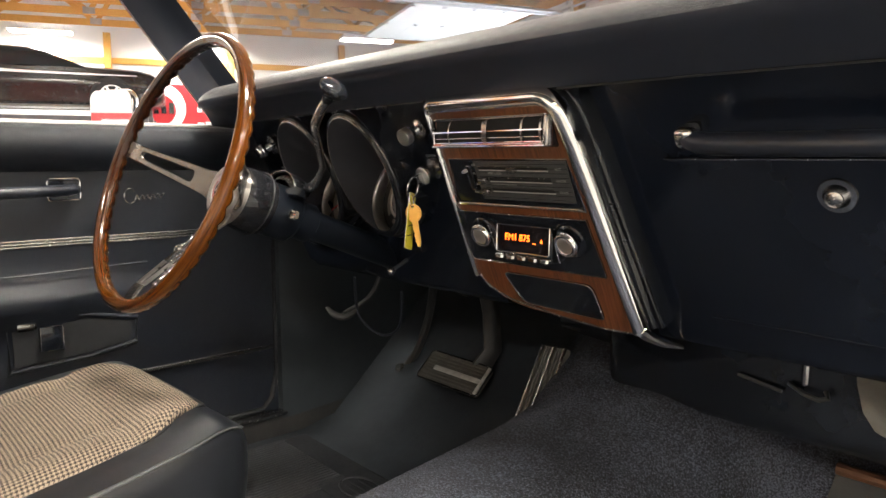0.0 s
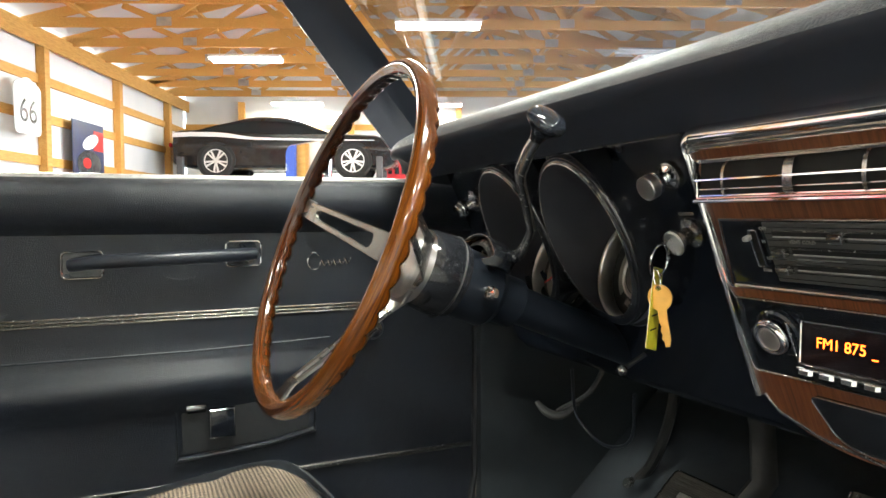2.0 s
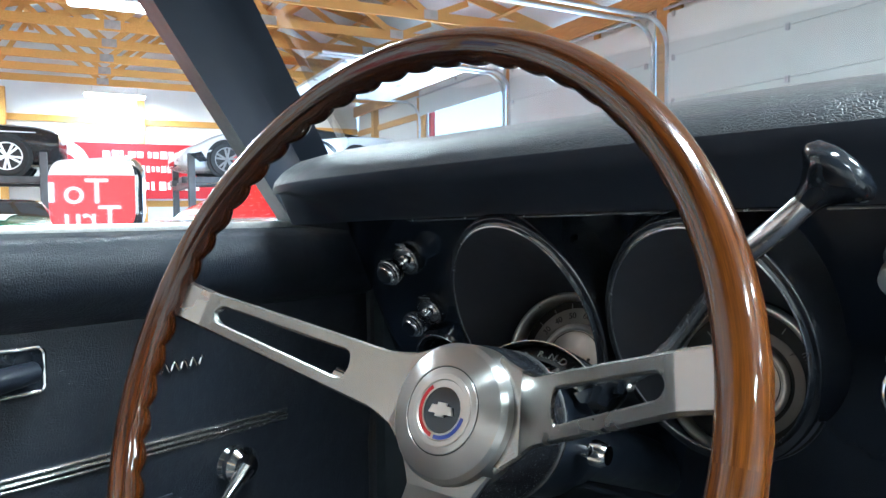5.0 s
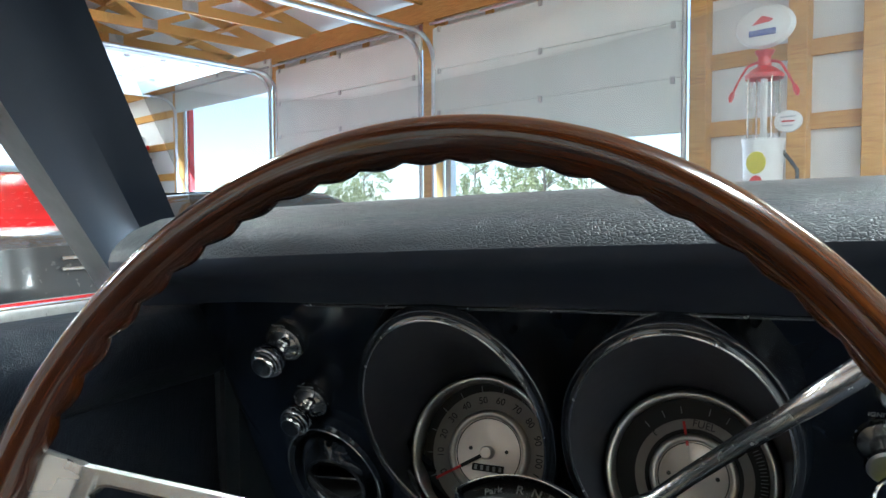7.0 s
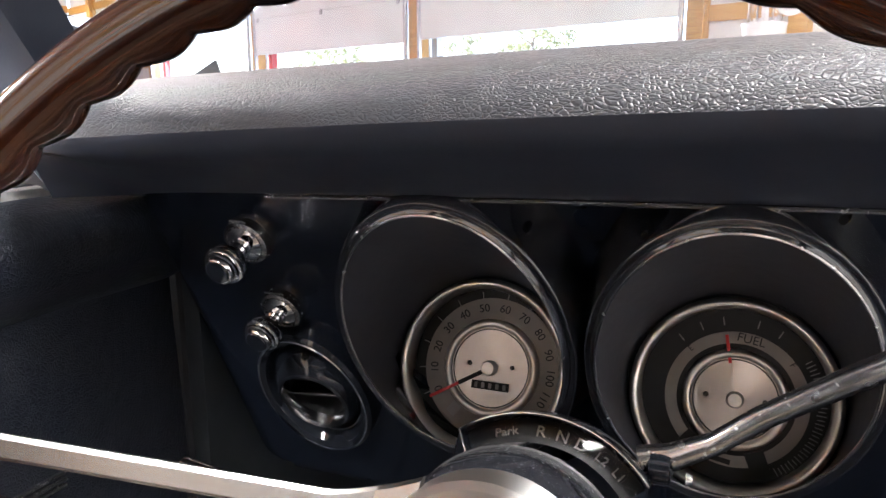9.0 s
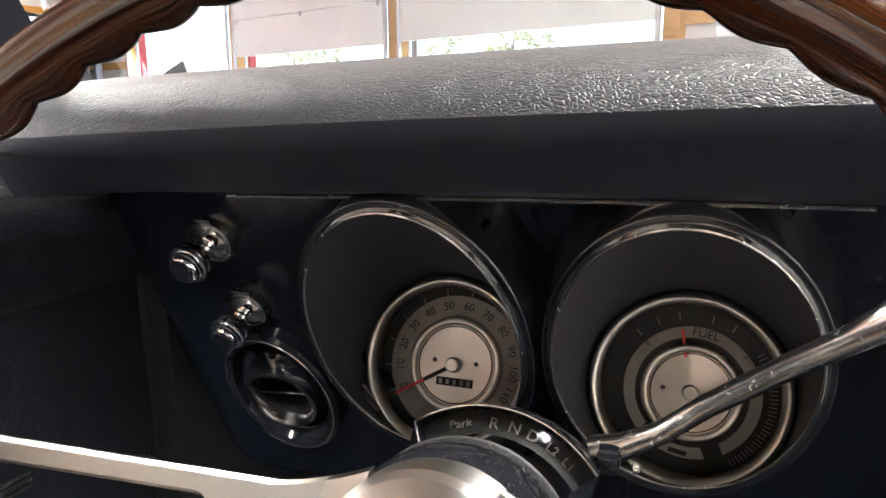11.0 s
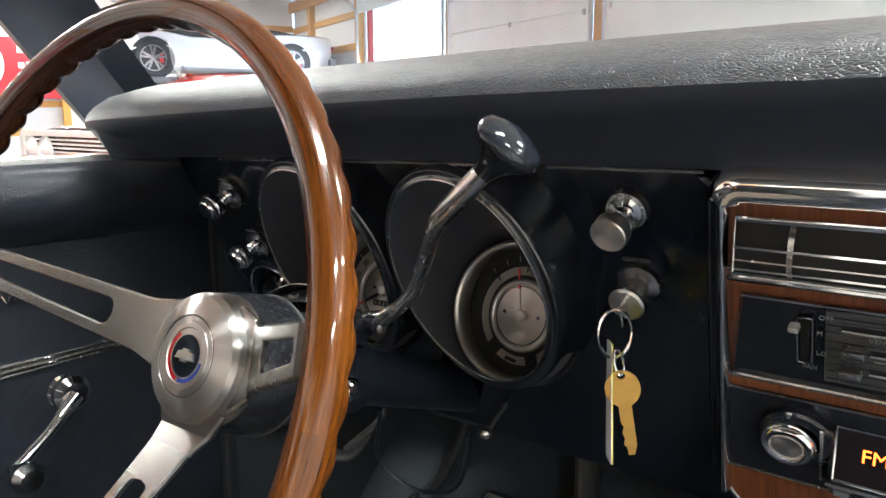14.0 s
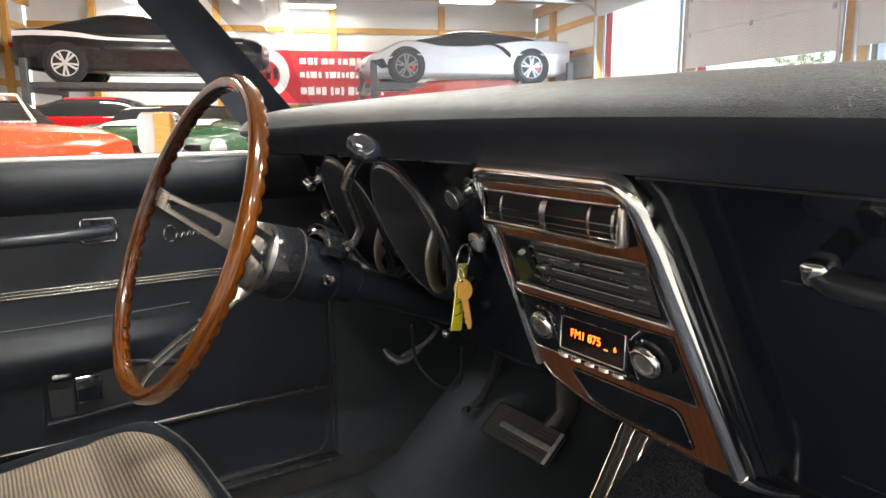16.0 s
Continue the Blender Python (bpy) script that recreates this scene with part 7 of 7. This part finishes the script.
FAST_CAB = [(0.34, 0.0), (0.44, 0.38), (0.50, 0.44), (0.60, 0.45), (0.74, 0.30), (0.94, 0.04), (0.97, 0.0)]
LOW_CAB = [(0.36, 0.0), (0.44, 0.24), (0.50, 0.27), (0.62, 0.26), (0.76, 0.04), (0.80, 0.0)]
OPEN_CAB = [(0.36, 0.0), (0.43, 0.19), (0.45, 0.20), (0.48, 0.19), (0.52, 0.02), (0.54, 0.0)]
orange = car("orange_coupe", "orange-red classic roadster parked beside the driver's door", G(-5.9, -3.16, 0, 210), CAR_ORANGE, 4.75, 1.82, OLD_DECK, OPEN_CAB, 0.24, 0.33, (0.19, 0.78), ALLOY, roof_m=CAR_GLASS)
green = car("green_coupe", "dark green classic roadster with white stripes", G(-9.27, -1.60, 0, 180), CAR_GREEN, 4.75, 1.82, OLD_DECK, OPEN_CAB, 0.24, 0.33, (0.19, 0.78), ALLOY, (SIGN_WHITE, [(0.04, 0.80, 0.72), (0.3, 0.84, 0.76), (0.6, 0.85, 0.77), (0.9, 0.83, 0.75)]), roof_m=CAR_GLASS)
for k in range(9):
    for y in (-0.42, -0.30):
        part("hood_louvre", box(B(), (-1.62 + 0.085 * k, y - 0.02 * (k % 2), 0.935), (0.050, 0.035, 0.016), 0.004, 1), LAMP_GLASS, orange, "small bright hood louvre")
for x in (-0.62, -0.12):
    part("screen_frame", tube(B(), [(x, -0.66, 0.93), (x + 0.14, -0.58, 1.14), (x + 0.16, 0.0, 1.17), (x + 0.14, 0.58, 1.14), (x, 0.66, 0.93)], 0.014, 8), ALLOY_BRIGHT, orange, "bright windscreen frame")
for y0, y1 in ((-0.52, -0.08), (0.08, 0.52)):
    part("hood_stripe", loft(B(), [[((t - 0.5) * 4.75, y, interp(OLD_DECK, t) + 0.024) for y in (y0, (y0 + y1) / 2, y1)] for t in (0.03, 0.08, 0.14, 0.20, 0.26, 0.33)]), SIGN_WHITE, green, "broad white hood stripe", 60)
red = car("red_coupe", "red classic fastback parked behind the charcoal car", G(-8.6, 2.13, 0, -30) @ Matrix.Scale(1.04, 4), CAR_RED, 4.7, 1.8, OLD_DECK, FAST_CAB, 0.24, 0.33, (0.19, 0.78), ALLOY, solid_cab=True)
for s in (-1, 1):
    part("quarter_window", slab(B(), quad_round([(-0.45, 1.01), (0.42, 1.02), (0.22, 1.22), (-0.18, 1.25)], 0.03), -0.012, 0.012, pose(0, s * 0.735, 0, 90 - s * 18, 0, 0) @ Matrix.Translation((0, -0.06 if s < 0 else 0.0, 0))), CAR_GLASS, red, "side window")
car("charcoal_coupe", "charcoal classic coupe with a chrome grille parked in the next bay", G(-5.1, 2.2, -0.02, 110), CAR_GREY, 4.7, 1.8, SQUARE_DECK, LOW_CAB, 0.24, 0.33, (0.175, 0.78), ALLOY, chrome_front=True)
car("maroon_coupe", "dark red classic coupe parked in the row", G(-12.6, -3.2, 0, -90) @ Matrix.Scale(1.10, 4), CAR_RED, 4.7, 1.8, OLD_DECK, LOW_CAB, 0.24, 0.33, (0.19, 0.78), ALLOY)


def lift(x, y, label):
    lf = top("car_lift", label, "car lift", "car lifts", m=G(x, y, 0))
    for s in (-1, 1):
        part("runway", box(B(), (s * 0.80, 0, LIFT_Z - 0.06), (0.46, 4.5, 0.12), 0.01, 1), LIFT_PAINT, lf, "dark runway")
        for t in (-1, 1):
            part("lift_post", box(B(), (s * 1.24, t * 2.1, 1.05), (0.13, 0.13, 2.1), 0.01, 1), LIFT_PAINT, lf, "steel lift post")
    for t in (-1, 1):
        part("cross_beam", box(B(), (0, t * 2.1, LIFT_Z - 0.14), (2.6, 0.12, 0.14), 0.01, 1), LIFT_PAINT, lf)
    return lf


lift(-16.05, -3.17, "dark four-post car lift under the black coupe")
lift(-15.37, 3.5, "dark four-post car lift under the white sports car")

# ---- banner, poster, petrol pump, red sign ----
banner = top("wall_banner", "red vinyl banner with a round white emblem and white bars", "banner", m=G(END_X + 0.12, 0.9, 0))
part("banner_sheet", box(B(), (0, 0, 1.93), (0.012, 3.9, 1.24), 0.003, 1), BANNER_RED, banner)
part("emblem_disc", lathe(B(), [(0, 0.012), (0.56, 0.012), (0.58, 0.006), (0.58, 0)], 48, pose(0.006, -1.75, 2.0, 0, 90, 0)), SIGN_WHITE, banner, "round white emblem")
part("emblem_core", lathe(B(), [(0, 0.016), (0.36, 0.016), (0.36, 0.01)], 40, pose(0.006, -1.75, 1.96, 0, 90, 0)), BANNER_RED, banner)
for y in (-2.0, -1.83, -1.66, -1.49):
    part("emblem_bar", box(B(), (0.026, y, 2.0), (0.008, 0.11, 0.26), 0.01, 1), CAR_BLACK, banner)
brng = random.Random(9)
for z, h, y1 in ((2.30, 0.17, 1.0), (1.98, 0.15, 0.6), (1.60, 0.20, 1.1)):
    y = -0.92
    while y < y1:
        w = brng.choice((0.07, 0.11, 0.13, 0.15))
        part("white_bar", box(B(), (0.010, y + w / 2, z), (0.008, w, h * brng.choice((1.0, 1.0, 0.8))), 0.006, 1), SIGN_WHITE, banner)
        y += w + brng.choice((0.03, 0.04, 0.10))
poster = top("wall_poster", "dark blue poster with red and pale shapes on the timber wall", "poster", m=G(-11.9, WALL_B + 0.13, 1.95))
part("poster_sheet", box(B(), (0, 0, 0), (1.15, 0.02, 0.98), 0.004, 1), POSTER_BLUE, poster)
part("red_field", box(B(), (-0.36, 0.013, 0.20), (0.36, 0.006, 0.34)), SIGN_RED, poster)
part("pale_shape", slab(B(), ellipse(0.30, 0.11, 0.10, 0.14, 24), 0, 0.006, pose(0, 0.012, 0, 90, -18, 180)), SIGN_WHITE, poster)
part("dark_shape", slab(B(), ellipse(0.44, 0.24, 0.0, -0.22, 28), 0, 0.005, pose(0, 0.012, 0, 90, 0, 180)), CAR_GREY, poster)
part("red_shape", slab(B(), ellipse(0.15, 0.09, -0.10, -0.20, 24), 0, 0.009, pose(0, 0.012, 0, 90, 0, 180)), SIGN_RED, poster)
pump = top("petrol_pump", "old white and red petrol pump with glass cylinder and round globe", "petrol pump", m=G(-2.19, 5.35, 0) @ Matrix.Diagonal((0.86, 0.86, 1, 1)))
part("pump_base", box(B(), (0, 0, 0.06), (0.50, 0.45, 0.12), 0.01, 2), SIGN_RED, pump)
part("pump_cabinet", loft(B(), [[(0.17 * math.cos(a) * s, 0.17 * math.sin(a) * s, z) for a in (2 * math.pi * k / 28 for k in range(28))] for z, s in ((0.12, 1.15), (0.3, 1.05), (1.25, 1.0), (1.50, 1.05), (1.55, 1.15))], closed=True, caps=True), SIGN_WHITE, pump, "white pump cabinet", 40)
part("cabinet_badge", lathe(B(), [(0, 0.01), (0.085, 0.008), (0.09, 0)], 24, pose(0, -0.172, 1.36, 90, 0, 0)), YELLOW, pump)
part("cabinet_badge", lathe(B(), [(0, 0.01), (0.055, 0.008), (0.06, 0)], 24, pose(0, -0.172, 1.20, 90, 0, 0)), SIGN_RED, pump)
part("glass_cylinder", lathe(B(), [(0.14, 1.56), (0.14, 2.04)], 32), LENS, pump, "clear glass cylinder")
for k in range(4):
    a = radians(45 + 90 * k)
    part("cylinder_rod", tube(B(), [(0.15 * math.cos(a), 0.15 * math.sin(a), 1.55), (0.15 * math.cos(a), 0.15 * math.sin(a), 2.05)], 0.010, 8), WORN_CHROME, pump)
part("inner_pipe", tube(B(), [(0, 0, 1.55), (0, 0, 2.03)], 0.03, 12), SIGN_WHITE, pump)
part("cylinder_cap", lathe(B(), [(0.165, 2.03), (0.17, 2.06), (0.12, 2.10), (0.06, 2.13), (0.055, 2.20), (0.09, 2.25), (0, 2.25)], 32), SIGN_RED, pump, "red cylinder cap", 30)
part("globe", lathe(B(), [(0, -0.075), (0.12, -0.070), (0.19, -0.045), (0.215, 0.0), (0.19, 0.045), (0.12, 0.070), (0, 0.075)], 36, pose(0, 0, 2.44, 90, 0, 0) @ Matrix.Diagonal((1.26, 0.80, 1, 1))), SIGN_WHITE, pump, "round white globe")
part("globe_shape", slab(B(), [(-0.09, 0.02), (0.0, 0.085), (0.10, 0.05), (0.06, 0.03)], 0.066, 0.078, pose(0, 0, 2.43, 90, 0, 0)), SIGN_RED, pump, "plain red shape")
part("globe_bar", box(B(), (0, -0.074, 2.385), (0.24, 0.01, 0.05), 0.005, 1), EMBLEM_BLUE, pump, "plain blue bar")
for s in (-1, 1):
    part("side_lever", tube(B(), [(s * 0.06, 0, 2.17), (s * 0.15, -0.02, 2.14), (s * 0.22, -0.03, 2.04), (s * 0.29, -0.03, 1.92)], 0.011, 8), SIGN_RED, pump, "red side lever")
    part("lever_grip", tube(B(), [(s * 0.275, -0.03, 1.945), (s * 0.295, -0.03, 1.905), (s * 0.30, -0.03, 1.87)], [0.020, 0.026, 0.014], 10), SIGN_RED, pump, "red lever grip")
part("price_disc", lathe(B(), [(0, 0.02), (0.098, 0.02), (0.105, 0.015), (0.105, 0)], 24, pose(0.26, -0.12, 1.665, 90, 0, 0) @ Matrix.Diagonal((1.15, 0.8, 1, 1))), SIGN_WHITE, pump, "round price disc")
for k in range(3):
    part("disc_bar", box(B(), (0.26, -0.141, 1.70 - 0.034 * k), (0.13 - 0.02 * k, 0.004, 0.014)), EMBLEM_RED if k == 1 else GALVANISED, pump, "plain lettering bar")
part("hose", tube(B(), [(0.17, 0.02, 1.45), (0.30, 0, 1.30), (0.32, 0, 0.9), (0.22, -0.05, 0.55), (0.18, -0.08, 0.8)], 0.018, 8), RUBBER, pump)

sign = top("wall_sign", "red enamel sign with white letters on the timber wall", "sign", m=G(-1.62, WALL_B + 0.14, 0.86) @ pose(0, 0, 0, 90, 0, 180))
part("sign_board", slab(B(), rrect(1.25, 0.75, 0.03), 0.0, 0.02, Matrix.Translation((-0.05, 0, 0))), SIGN_RED, sign)
words("sign_lettering", "To", 0.28, SIGN_WHITE, sign, pose(-0.15, 0.24, 0.021), 0.006)
words("sign_lettering", "Tru", 0.28, SIGN_WHITE, sign, pose(-0.19, 0.03, 0.021), 0.006)
part("white_bar", box(B(), (0.25, 0.24, 0.022), (0.36, 0.15, 0.006)), SIGN_WHITE, sign)
part("white_bar", box(B(), (0.29, 0.03, 0.022), (0.36, 0.15, 0.006)), SIGN_WHITE, sign)

blue = top("blue_sign", "small blue sign with a white bar on the timber wall", "sign", m=G(-2.72, WALL_B + 0.14, 1.38) @ pose(0, 0, 0, 90, 0, 180))
part("sign_board", slab(B(), rrect(0.55, 0.46, 0.02), 0.0, 0.015), SIGN_BLUE, blue)
part("white_bar", box(B(), (0, -0.08, 0.017), (0.36, 0.07, 0.005)), SIGN_WHITE, blue)
route = top("route_sign", "white road sign with black number on the timber wall", "sign", m=G(-9.95, WALL_B + 0.16, 2.42) @ pose(0, 0, 0, 90, 0, 180))
part("sign_board", slab(B(), quad_round([(-0.34, -0.40), (0.34, -0.40), (0.36, 0.30), (0.0, 0.42), (-0.36, 0.30)], 0.08), 0.0, 0.015), SIGN_WHITE, route)
words("sign_number", "66", 0.48, CAR_BLACK, route, pose(0, -0.08, 0.017), 0.002)

# ---- trees beyond the yard ----
rng = random.Random(4)


def tree(name, m, h, r, label):
    t = top(name, label, "tree", "trees beyond the yard", m=m)
    pts = [(0, 0, 0), (0.05, 0.02, h * 0.25), (-0.06, 0.05, h * 0.5), (0.02, -0.03, h * 0.8)]
    bm = tube(B(), pts, [0.20, 0.15, 0.11, 0.05], 10)
    for k in range(9):
        a, z = rng.uniform(0, 6.28), h * rng.uniform(0.3, 0.75)
        e = Vector((math.cos(a), math.sin(a), 0.6)) * r * rng.uniform(0.5, 0.9)
        tube(bm, [(0, 0, z), e * 0.5 + Vector((0, 0, z)), e + Vector((0, 0, z + 0.2))], [0.07, 0.04, 0.015], 6)
    part("trunk", bm, BARK, t)
    vs, fs = [], []
    for k in range(60):
        a, q = rng.uniform(0, 6.28), rng.uniform(0.1, 1.0) ** 0.5
        cz = h * rng.uniform(0.18, 1.0)
        env = r * math.sqrt(max(0.05, 1 - ((cz - h * 0.6) / (h * 0.46)) ** 2))
        c = Vector((math.cos(a) * env * q, math.sin(a) * env * q, cz))
        for j in range(38):
            p = c + Vector((rng.gauss(0, 0.28), rng.gauss(0, 0.28), rng.gauss(0, 0.24)))
            d1 = Vector((rng.gauss(0, 1), rng.gauss(0, 1), rng.gauss(0, 1))).normalized() * 0.17
            d2 = d1.cross(Vector((rng.gauss(0, 1), rng.gauss(0, 1), rng.gauss(0, 1)))).normalized() * 0.11
            b = len(vs)
            vs += [p - d1, p + d2, p + d1, p - d2]
            fs.append((b, b + 1, b + 2, b + 3))
    me = bpy.data.meshes.new("crown")
    me.from_pydata(vs, [], fs)
    me.materials.append(LEAVES)
    cr_ = new("crown", me)
    cr_.parent = t
    return t


first = tree("yard_tree", G(-38, 52), 9.5, 4.0, "leafy green tree at the edge of the yard")
for k in range(1, 11):
    copy_thing(first, G(-95 + k * 10.5 + rng.uniform(-3, 3), 58 + rng.uniform(-4, 14), -0.1, rng.uniform(0, 360)) @ Matrix.Scale(rng.uniform(0.7, 1.1), 4))
